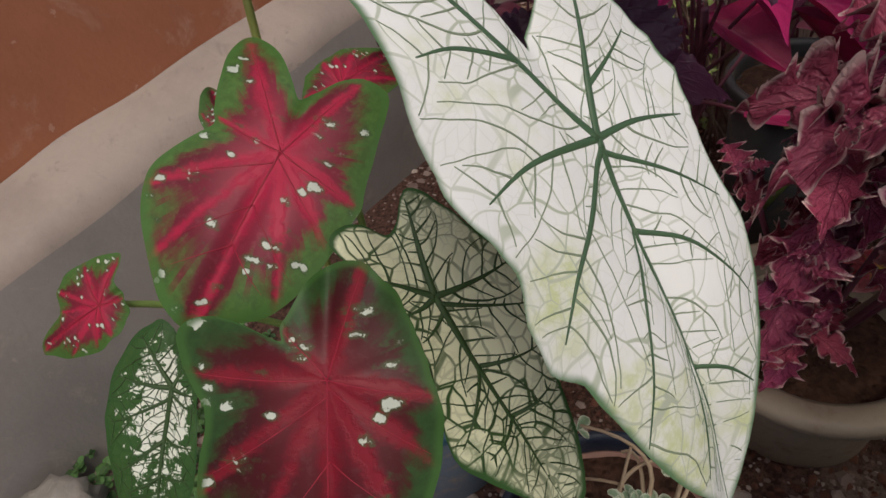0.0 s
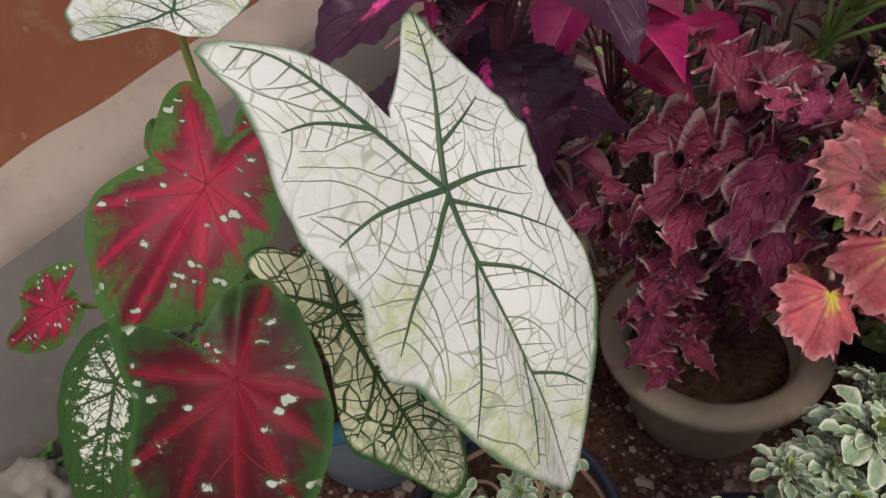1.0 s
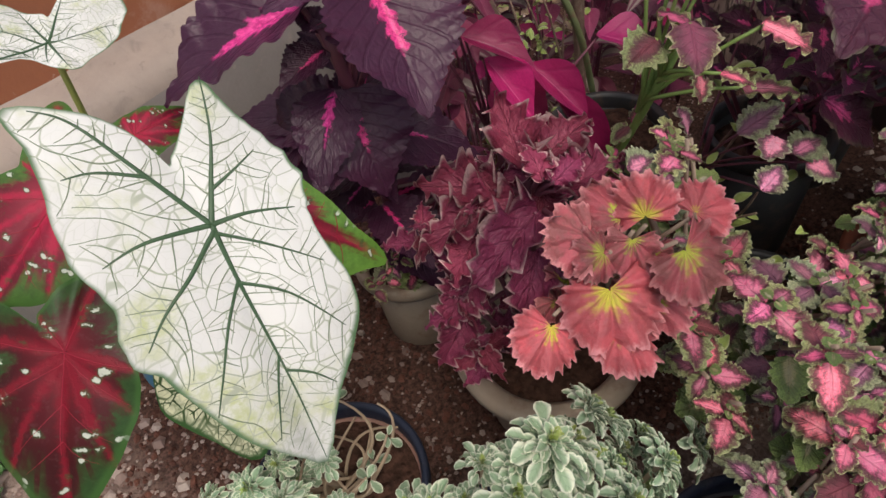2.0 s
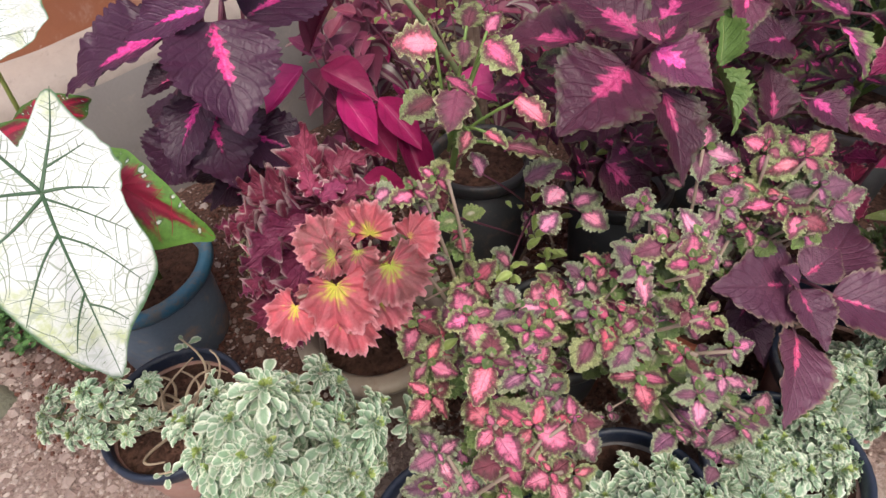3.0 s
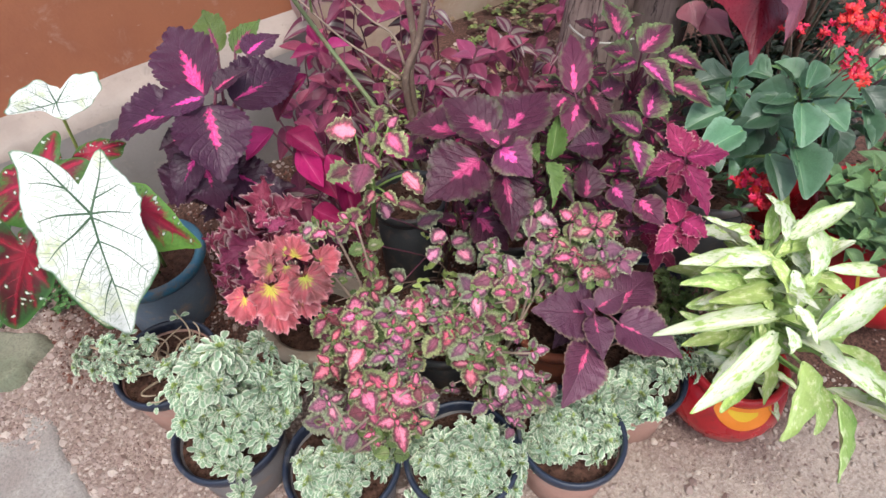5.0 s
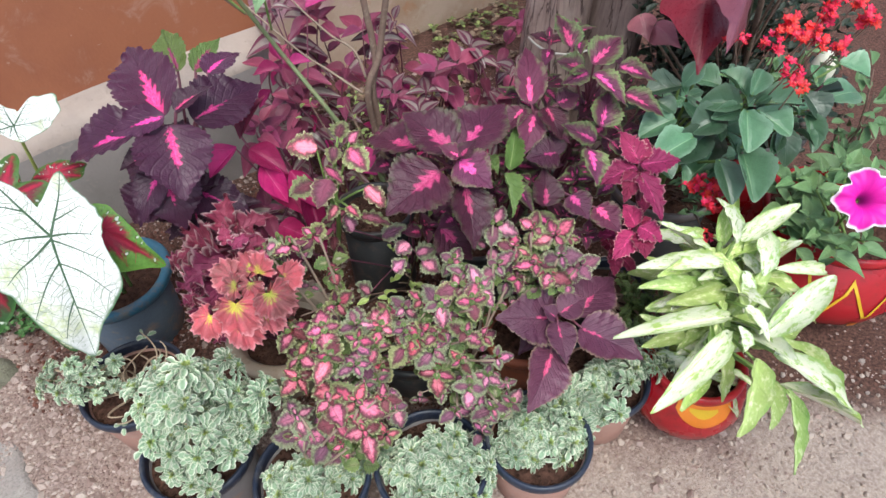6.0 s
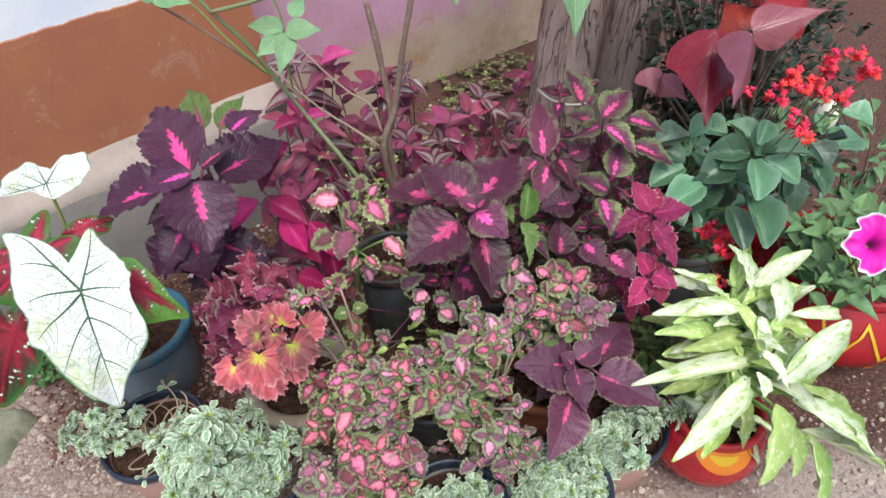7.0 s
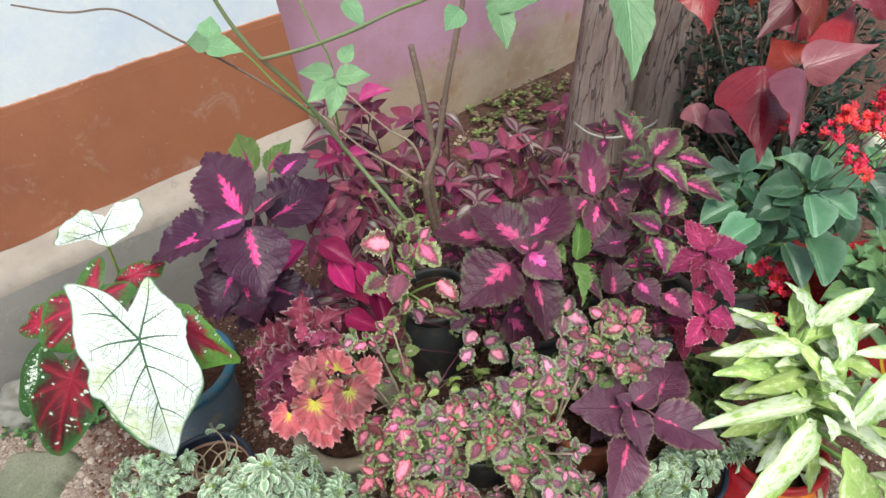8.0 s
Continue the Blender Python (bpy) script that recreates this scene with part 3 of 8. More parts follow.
def pink_wall_net():
    """Mauve paint over tan plaster that shows through towards the ground, with rusty runs."""
    k = Net("mauve_paint_over_tan_plaster")
    w = k.world_place()
    _, _, z = k.xyz(w)[:3]
    big, mid, fine = k.noise(5, 5, w, 0.6), k.noise(22, 5, w, 0.7, 0.6), k.noise(160, 4, w)
    pink = k.mix(k.step(big, 0.4, 0.68), (0.64, 0.35, 0.5), (0.56, 0.29, 0.38))
    tan = k.mix(k.step(big, 0.38, 0.66), (0.56, 0.42, 0.32), (0.44, 0.3, 0.2))
    tan = k.mix(k.step(mid, 0.52, 0.72, 0.0, 0.6), tan, (0.62, 0.52, 0.4))
    worn = k.m("ADD", z, k.m("ADD", k.m("MULTIPLY", k.m("SUBTRACT", big, 0.5), 0.3), k.m("MULTIPLY", k.m("SUBTRACT", mid, 0.5), 0.2)))
    c = k.mix(k.step(worn, 0.19, 0.33), tan, pink)
    c = k.mix(k.m("MULTIPLY", k.step(k.noise(9, 5, w, 0.7), 0.56, 0.7), k.step(worn, 0.5, 0.25, 0.0, 0.7)), c, (0.46, 0.22, 0.1))
    c = k.mix(k.m("MULTIPLY", k.step(mid, 0.45, 0.65), k.step(worn, 0.1, 0.0, 0.0, 0.5)), c, (0.3, 0.3, 0.1))
    c = k.mix(k.m("MULTIPLY", fine, 0.2), c, (0.3, 0.2, 0.16))
    return k.end(c, 0.75, k.m("ADD", fine, k.m("MULTIPLY", mid, 2.0)), 0.5, 0.003)


MAT_PINKWASH = pink_wall_net()
MAT_LEDGE = wall_net("worn_cream_cement", (0.44, 0.355, 0.305), (0.36, 0.29, 0.25), (0.27, 0.225, 0.195), 9)
MAT_PLINTH = wall_net("grey_cement_render", (0.3, 0.265, 0.25), (0.23, 0.205, 0.195), (0.4, 0.33, 0.29), 5)
MAT_STONE = wall_net("weathered_grey_stone", (0.3, 0.27, 0.24), (0.2, 0.19, 0.165), (0.46, 0.42, 0.37), 14)
MAT_DARK_VEIN = plain("dark_leaf_vein", (0.03, 0.07, 0.014), 0.5, scale=80)
MAT_SIDE_VEIN = plain("fine_leaf_vein", (0.25, 0.31, 0.2), 0.5, scale=80)


def wood_net():
    k = Net("weathered_post_wood")
    w = k.coord("Object")
    x, y, z = k.xyz(w)[:3]
    g = k.noise(30, 5, k.join(k.m("MULTIPLY", x, 2.2), k.m("MULTIPLY", y, 2.2), k.m("MULTIPLY", z, 0.3)), 0.6, 0.6)
    crack = k.noise(13, 3, k.join(k.m("MULTIPLY", x, 3.0), k.m("MULTIPLY", y, 3.0), k.m("MULTIPLY", z, 0.12)), 0.5, 0.3)
    p = k.noise(9, 5, w, 0.65)
    c = k.mix(k.step(g, 0.3, 0.7), (0.21, 0.145, 0.125), (0.33, 0.24, 0.21))
    c = k.mix(k.step(p, 0.45, 0.7, 0.0, 0.7), c, (0.4, 0.31, 0.28))
    deep = k.step(k.m("ABSOLUTE", k.m("SUBTRACT", crack, 0.5)), 0.02, 0.0)
    c = k.mix(k.m("MULTIPLY", deep, 0.75), c, (0.06, 0.035, 0.035))
    h = k.m("SUBTRACT", k.m("ADD", k.m("MULTIPLY", g, 0.5), k.m("MULTIPLY", p, 0.5)), deep)
    return k.end(c, 0.8, h, 0.8, 0.005, 0, 0.25)


MAT_WOOD = wood_net()


# ---- leaf shapes ----
def blade(name, shape="ovate", tooth=0.06, cup=0.25, droop=0.15, wave=0.0, nv=12, nu=4, seed=0, lobes=0.0, scallops=0, ruffle=0.0, saw=0):
    """A leaf of length 1 along y and width 1 across x, faces up. Ovate, round, lance, spoon or drop outline."""
    r = random.Random(seed)
    bm = bmesh.new()
    uvl = bm.loops.layers.uv.new("UVMap")

    def half(v):
        if shape == "ovate":
            w = math.sin(math.pi * min(1, v) ** 0.66) ** 0.95
        elif shape == "round":
            w = math.sin(math.pi * min(1, max(0, v)) ** 0.8) ** 0.6
        elif shape == "coleus":
            w = math.sin(math.pi * min(1, v) ** 0.66) ** 0.78 * (1 - 0.5 * max(0.0, (v - 0.55) / 0.45) ** 1.2)
        elif shape == "broad":
            w = math.sin(math.pi * min(1, v) ** 0.72) ** 0.72 * (1.02 - 0.08 * v)
        elif shape == "sword":
            w = math.sin(math.pi * v ** 0.86) ** 0.72
        elif shape == "paddle":
            w = 0.2 * (1 - v) + math.sin(math.pi * v ** 1.25) ** 0.75 * 0.98
        elif shape == "lance":
            w = math.sin(math.pi * v ** 0.8) ** 1.15
        elif shape == "spoon":
            w = 0.16 + 0.84 * math.sin(math.pi * v ** 1.5) ** 0.7 if v < 0.98 else 0.25
        else:
            w = math.sin(math.pi * v ** 0.55) ** 0.8 * (1 - 0.72 * max(0.0, (v - 0.35) / 0.65) ** 0.8)
            w = w * 1.1 + 0.05 * (1 - v) * min(1, v * 6)
        return 0.5 * max(0.012, w)

    droop, cup, twist = droop * r.uniform(0.2, 1.9), cup * r.uniform(0.5, 1.4), r.uniform(-0.25, 0.25)
    rows, uvs = [], {}
    a0, a1 = r.random() * 6, r.random() * 6
    for j in range(nv + 1):
        v = j / nv
        row = []
        w = half(0.015 + 0.97 * v)
        for i in range(-nu, nu + 1):
            s = i / nu
            edge = abs(s) ** 6
            t = 0.0
            if scallops:
                ph = math.pi * scallops * v + (0.7 if s > 0 else 0)
                t = edge * tooth * (abs(math.sin(ph)) * 1.5 - 1.0) * (0.5 + 0.5 * math.sin(math.pi * min(1, v * 1.15)))
            if saw:
                # deep ragged teeth that lean towards the tip, uneven from one to the next
                ph = v * saw + (0.37 if s > 0 else 0) + 0.15 * math.sin(v * 9 + a0)
                f = ph % 1.0
                tall = 0.7 + 0.5 * math.sin(math.floor(ph) * 2.3 + a1)
                t = abs(s) ** 4 * tooth * tall * ((f / 0.7 if f < 0.7 else (1 - f) / 0.3) * 1.9 - 0.9) * min(1, (1 - v) * 5)
            if lobes:
                t += edge * lobes * math.sin(v * 2 * math.pi * 3.0 + (0.6 if s > 0 else 0))
            x = s * (w + t)
            y = v + (0.5 * edge * tooth if scallops or saw else 0) * (1 - v)
            z = cup * (abs(x) * 1.1) ** 1.3 - droop * v * v + twist * x * v
            z += wave * abs(s) ** 2 * (math.sin(v * 17 + a0 + (1.5 if s > 0 else 0)) * 0.5 + math.sin(v * 29 + a1) * 0.3)
            if ruffle:
                z += ruffle * abs(s) ** 2.5 * math.sin(2 * math.pi * (scallops or saw) * v * 0.5 + a0 + (1.2 if s > 0 else 0))
            q = bm.verts.new((x, y, z))
            uvs[q] = (s * 0.5 + 0.5, v)
            row.append(q)
        rows.append(row)
    for a, b in zip(rows, rows[1:]):
        for i in range(2 * nu):
            f = bm.faces.new((a[i], a[i + 1], b[i + 1], b[i]))
            for l in f.loops:
                l[uvl].uv = uvs[l.vert]
    me = mesh_of(bm, name)
    return me


def fan_leaf(name, lobes=15, seed=0):
    """A broad ruffled leaf of length and width 1 that fans out from its stalk, with a scalloped edge."""
    r = random.Random(seed)
    bm = bmesh.new()
    uvl = bm.loops.layers.uv.new("UVMap")
    top, n, rings = 2.1, lobes * 5, 10
    a0, droop, sway = r.random() * 6, r.uniform(0.1, 0.4), r.uniform(-0.15, 0.15)
    rows, info = [], {}
    for j in range(rings + 1):
        f = 0.02 + 0.98 * j / rings
        row = []
        for i in range(n + 1):
            s = i / n * 2 - 1
            a = s * top
            rad = 0.3 + 0.5 * (0.5 + 0.5 * math.cos(a)) ** 0.8 + 0.03 * math.sin(s * 7 + a0)
            rad *= 1 - (0.15 + 0.06 * math.sin(s * 5 + a0)) * f ** 3 * abs(2 * ((lobes * (s * 0.5 + 0.5 + 0.02 * math.sin(s * 9 + a0))) % 1.0) - 1) - 0.03 * math.sin(i * 2.7 + a0) * f
            x, y = rad * f * math.sin(a) * 0.92, 0.2 + rad * f * math.cos(a)
            z = 0.12 * f * (1 - f) - droop * f * f * 0.5 + 0.11 * f ** 2 * math.sin(math.pi * lobes * 0.36 * s + a0) + 0.09 * f ** 2 * math.sin(s * 4.3 + a0 * 2) + 0.012 * f * math.sin(math.pi * lobes * s) + sway * x
            q = bm.verts.new((x, y, z))
            info[q] = (s * 0.5 + 0.5, f)
            row.append(q)
        rows.append(row)
    for u, v in zip(rows, rows[1:]):
        for i in range(n):
            f = bm.faces.new((u[i + 1], u[i], v[i], v[i + 1]))
            for l in f.loops:
                l[uvl].uv = info[l.vert]
    bmesh.ops.recalc_face_normals(bm, faces=bm.faces)
    return mesh_of(bm, name)


def fan_net(name, body, dark, edge, heart):
    """A ruffled fan leaf: yellow-green rays at the stalk, mottled body, paler edge, pleats in relief."""
    k = Net(name)
    a, f, _ = k.xyz(k.uv())[:3]
    rnd = k.rand()
    shift = k.n("ShaderNodeVectorMath", operation="ADD")
    k.t.links.new(k.coord("Object"), shift.inputs[0])
    k.t.links.new(k.m("MULTIPLY", rnd, 19.0), shift.inputs[1])
    n1, n2 = k.noise(4, 4, shift.outputs[0], 0.6), k.noise(22, 4, shift.outputs[0], 0.65)
    ray = k.m("SINE", k.m("ADD", k.m("MULTIPLY", a, 6.283 * 11), k.m("MULTIPLY", n1, 9.0)))
    c = k.mix(k.step(k.m("ADD", k.noise(2.4, 4, shift.outputs[0], 0.6), k.m("MULTIPLY", ray, 0.035)), 0.38, 0.6), body, dark)
    c = k.mix(k.m("MULTIPLY", n2, 0.35), c, edge)
    c = k.mix(k.step(k.m("ADD", f, k.m("MULTIPLY", k.m("SUBTRACT", n2, 0.5), 0.25)), 0.8, 1.02, 0.0, 0.85), c, edge)
    d = k.m("ADD", f, k.m("ADD", k.m("MULTIPLY", ray, -0.06), k.m("ADD", k.m("MULTIPLY", k.m("SUBTRACT", n1, 0.5), 1.0), k.m("MULTIPLY", k.m("SUBTRACT", n2, 0.5), 0.3))))
    c = k.mix(k.step(d, k.m("ADD", 0.16, k.m("MULTIPLY", rnd, 0.42)), 0.0), c, k.mix(n2, heart, tuple(min(1, q * 1.5) for q in heart)))
    c = k.bright(c, k.m("ADD", 0.78, k.m("MULTIPLY", k.m("FRACT", k.m("MULTIPLY", rnd, 5.7)), 0.44)))
    h = k.m("ADD", k.m("MULTIPLY", ray, 0.5), n2)
    return k.end(c, k.m("ADD", 0.42, k.m("MULTIPLY", n2, 0.2)), h, 0.5, 0.003, 0, 0.35)


def fans(name, mat, count):
    out = []
    for i in range(count):
        me = fan_leaf(name, 15 + i % 4, i + 31)
        me.materials.append(mat)
        out.append(me)
    return out


def set_of(name, mat, count, **kw):
    """Some variants of one leaf shape that share a skin."""
    out = []
    for i in range(count):
        me = blade(name, seed=i + 11, **kw)
        me.materials.append(mat)
        out.append(me)
    return out


def leaf_matrix(base, tip, width, face=(0, 0, 1)):
    """The pose that lays a unit leaf from base to tip, with its upper side towards face."""
    b, t = Vector(base), Vector(tip)
    y = t - b
    length = y.length
    y.normalize()
    z = Vector(face)
    z = z - y * z.dot(y)
    if z.length < 0.15:
        z = Vector((-0.4, -0.7, 0.3)) - y * Vector((-0.4, -0.7, 0.3)).dot(y)
    z.normalize()
    x = y.cross(z)
    m = Matrix((x * width, y * length, z * length)).transposed().to_4x4()
    m.translation = b
    return m


def lay(parent, meshes, base, tip, width, face=(-0.15, -0.35, 1), name="leaf", label="", r=rng):
    """One leaf, a part of its plant, from base to tip in world places."""
    ob = part(name, meshes[r.randrange(len(meshes))], None, parent, label)
    m = leaf_matrix(local(parent, base), local(parent, tip), width, face)
    ob.matrix_basis = m
    return ob


SHAPE_BIG = dict(shape="coleus", scallops=15, tooth=0.03, cup=0.3, droop=0.22, wave=0.035, ruffle=0.012, nv=60, nu=5)
L_PURPLE = set_of("purple_leaf", MAT_PURPLE, 6, **SHAPE_BIG)
L_MAROON = set_of("maroon_leaf", MAT_MAROON, 4, **SHAPE_BIG)
L_VIOLET = set_of("violet_leaf", MAT_VIOLET, 4, **SHAPE_BIG)
L_PLUM = set_of("plum_leaf", MAT_PLUM, 3, **SHAPE_BIG)
L_GREENPINK = set_of("green_edged_leaf", MAT_GREENPINK, 4, shape="coleus", scallops=11, tooth=0.04, cup=0.3, droop=0.2, wave=0.05, nv=44, nu=4)
SHAPE_PINK = dict(shape="broad", scallops=8, tooth=0.075, cup=0.12, droop=0.25, wave=0.05, ruffle=0.07, nv=32, nu=5)
L_PINK = set_of("pink_leaf", MAT_PINK, 8, **SHAPE_PINK)
L_PINKDARK = set_of("dusky_leaf", MAT_PINKDARK, 8, **SHAPE_PINK)
L_GREEN_SMALL = set_of("green_leaf", MAT_GREEN_SMALL, 4, shape="broad", scallops=5, tooth=0.1, cup=0.2, droop=0.15, wave=0.05, nv=20, nu=3)
L_CRINKLE = set_of("frilled_leaf", MAT_CRINKLE, 6, shape="coleus", saw=7, tooth=0.15, lobes=0.06, cup=0.45, droop=0.35, wave=0.1, ruffle=0.2, nv=60, nu=6)
L_CRIMSON = set_of("crimson_leaf", MAT_CRIMSON, 4, shape="ovate", saw=9, tooth=0.085, cup=0.2, droop=0.25, wave=0.05, ruffle=0.03, nv=54, nu=4)
L_CORAL = fans("coral_leaf", fan_net("coral_leaf", (0.6, 0.072, 0.1), (0.38, 0.05, 0.065), (0.8, 0.35, 0.37), (0.52, 0.46, 0.06)), 5)
L_RUST = fans("rusty_leaf", fan_net("rusty_coral_leaf", (0.38, 0.055, 0.08), (0.19, 0.05, 0.05), (0.62, 0.26, 0.27), (0.36, 0.4, 0.05)), 5)
L_MAGENTA = set_of("bract", MAT_MAGENTA, 4, shape="lance", cup=0.5, droop=0.15, nv=12, nu=3)
L_TRAILING = set_of("trailing_leaf", MAT_TRAILING, 6, shape="ovate", cup=0.35, droop=0.25, nv=12, nu=3)
L_STRIPED = set_of("striped_leaf", MAT_STRIPED, 6, shape="ovate", cup=0.5, droop=0.3, nv=12, nu=4)
L_VARIEGATED = set_of("variegated_leaf", MAT_VARIEGATED, 6, shape="spoon", cup=0.4, droop=0.3, wave=0.1, nv=8, nu=3)
L_YOUNG = set_of("young_leaf", leaf_net("yellow_green_leaf", (0.3, 0.38, 0.1), (0.48, 0.53, 0.27), None, edge_at=0.8, edge_soft=0.2, veins=3, vein_bump=0.3), 3, shape="spoon", cup=0.4, droop=0.2, nv=6, nu=2)
L_GLAUCOUS = set_of("fleshy_leaf", MAT_GLAUCOUS, 6, shape="paddle", cup=0.6, droop=0.25, scallops=7, tooth=0.018, wave=0.02, nv=28, nu=4)
L_GREEN = set_of("soft_leaf", MAT_GREEN, 4, shape="ovate", cup=0.35, droop=0.2, nv=10, nu=3)
L_GREENHEART = set_of("green_leaf", leaf_net("green_leaf_with_pink_heart", (0.13, 0.2, 0.04), (0.17, 0.26, 0.06), (0.45, 0.03, 0.16), edge_at=0.9, edge_soft=0.3, heart_w=0.4, heart_end=0.75, veins=7, spread=0.3, jag=1.3, barbs=7), 2, shape="coleus", scallops=11, tooth=0.04, cup=0.3, droop=0.2, wave=0.05, nv=44, nu=4)
L_NARROW = set_of("narrow_leaf", leaf_net("yellow_green_coleus_leaf", (0.085, 0.15, 0.035), (0.16, 0.23, 0.07), None, edge_at=0.9, edge_soft=0.3, veins=7, vein_bump=0.6, spread=0.35, rib=(0.25, 0.3, 0.12)), 3, shape="coleus", scallops=10, tooth=0.06, cup=0.6, droop=0.35, wave=0.08, nv=40, nu=4)
L_ROSE = set_of("leaflet", MAT_ROSE_LEAF, 4, shape="coleus", scallops=9, tooth=0.015, cup=0.15, droop=0.2, wave=0.03, nv=36, nu=4)
L_COPPER = set_of("copper_leaf", MAT_COPPER, 3, shape="drop", cup=-0.35, droop=0.2, wave=0.03, nv=20, nu=5)
L_COPPER_PINK = set_of("copper_pink_leaf", MAT_COPPER_PINK, 3, shape="drop", cup=-0.3, droop=0.2, wave=0.03, nv=20, nu=5)
L_CREAM = set_of("cream_leaf", MAT_CREAM_LEAF, 6, shape="sword", cup=0.4, droop=0.3, wave=0.05, nv=22, nu=4)
L_LIME = set_of("lime_leaf", MAT_LIME_LEAF, 6, shape="sword", cup=0.4, droop=0.32, wave=0.05, nv=22, nu=4)
L_DARK = set_of("dark_leaf", MAT_DARK_GREEN, 4, shape="ovate", cup=0.3, droop=0.2, nv=4, nu=1)


# ---- the setting ----
def ground_height(x, y):
    rise = 0.03 * max(0.0, min(1.0, (x - 0.85) / 0.4)) * max(0.0, min(1.0, (y - 0.1) / 0.45))
    return rise + 0.012 * noise.noise(V(x * 2.3, y * 2.3, 0)) + 0.004 * noise.noise(V(x * 11, y * 11, 3))


def build_ground():
    def steps(fine0, fine1, d, far):
        xs, q, s = [], fine1, d
        while q < far:
            xs.append(q)
            s *= 1.35
            q += s
        xs.append(far)
        mid = [fine0 + i * d for i in range(int((fine1 - fine0) / d))]
        low, q, s = [], fine0, d
        while q > -far:
            s *= 1.35
            q -= s
            low.append(max(q, -far))
        return sorted(set(low + mid + xs))

    xs, ys = steps(-0.8, 1.8, 0.02, 60.0), steps(-1.0, 0.9, 0.02, 60.0)
    verts = [(x, y, ground_height(x, y)) for y in ys for x in xs]
    n = len(xs)
    faces = [(j * n + i, j * n + i + 1, (j + 1) * n + i + 1, (j + 1) * n + i) for j in range(len(ys) - 1) for i in range(n - 1)]
    me = bpy.data.meshes.new("ground")
    me.from_pydata(verts, [], faces)
    for p in me.polygons:
        p.use_smooth = True
    g = new("ground", me)
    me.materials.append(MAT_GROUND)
    tagged(g, "reddish gravelly earth turning to bare grey-brown soil", "ground", kind="structure")


build_ground()

TILT = pose(0, 0, 0, 0, -1.9, 0)  # the house wall's courses climb a little along the wall


WALL_END = 0.61  # the house wall stops here; the pink wall stands further back


def build_walls():
    def wall(name, bm, mat, label):
        ob = part(name, bm, mat, None, label, smooth=False)
        tagged(ob, label, "wall", kind="structure")
        ob.matrix_basis = TILT
        return ob

    wall("wall_dado", box(-5, WALL_END, 0.642, 1.08, -0.2, 0.6, 0), MAT_DADO, "brown painted dado of the house wall, scuffed")
    wall("wall_upper", box(-5, WALL_END, 0.648, 1.08, 0.6, 3.2, 0), MAT_WHITEWASH, "blue-white limewashed house wall above the dado")
    wall("wall_pink", box(WALL_END + 0.003, 6, 0.862, 1.1, -0.2, 3.2, 0), MAT_PINKWASH, "mauve pink wall with tan stained plaster showing near the ground")
    # the dado's painted edge wavers over the limewash
    bm = bmesh.new()
    rows = []
    for i in range(501):
        x = -2.5 + (2.5 + WALL_END) * i / 500
        top = 0.617 + 0.004 * noise.noise(V(x * 6, 2, 0)) + 0.003 * noise.noise(V(x * 31, 0, 1)) + 0.002 * noise.noise(V(x * 90, 0, 5))
        rows.append([bm.verts.new(q) for q in ((x, 0.6425, 0.59), (x, 0.6435, top - 0.002), (x, 0.6455, top), (x, 0.652, top))])
    for a, b in zip(rows, rows[1:]):
        for k in range(3):
            bm.faces.new((a[k], b[k], b[k + 1], a[k + 1]))
    wall("wall_dado_edge", bm, MAT_DADO, "uneven chipped upper edge of the brown dado")
    # plinth with a worn sloping cement top
    bm = bmesh.new()
    n = 150
    prof = [(0.566, -0.2), (0.568, 0.1), (0.570, 0.272), (0.577, 0.296), (0.595, 0.309), (0.616, 0.32), (0.641, 0.334)]
    rings = []
    for i in range(n + 1):
        x = -3.2 + (3.2 + WALL_END) * i / n
        ring = []
        for k, (y, z) in enumerate(prof):
            w = 0.006 if k >= 2 else 0.003
            ring.append(bm.verts.new((x, y + w * noise.noise(V(x * 9, k * 1.7, 0)), z + (w * noise.noise(V(x * 8, k * 2.1, 4)) if k else 0))))
        rings.append(ring)
    for a, b in zip(rings, rings[1:]):
        for k in range(len(prof) - 1):
            f = bm.faces.new((a[k], b[k], b[k + 1], a[k + 1]))
            f.material_index = 1 if k >= 2 else 0
    me = mesh_of(bm, "plinth")
    me.materials.append(MAT_PLINTH)
    me.materials.append(MAT_LEDGE)
    ob = new("wall_plinth", me)
    ob.matrix_basis = TILT
    tagged(ob, "grey cement plinth with worn cream sloping ledge along the wall", "plinth", kind="structure")


build_walls()


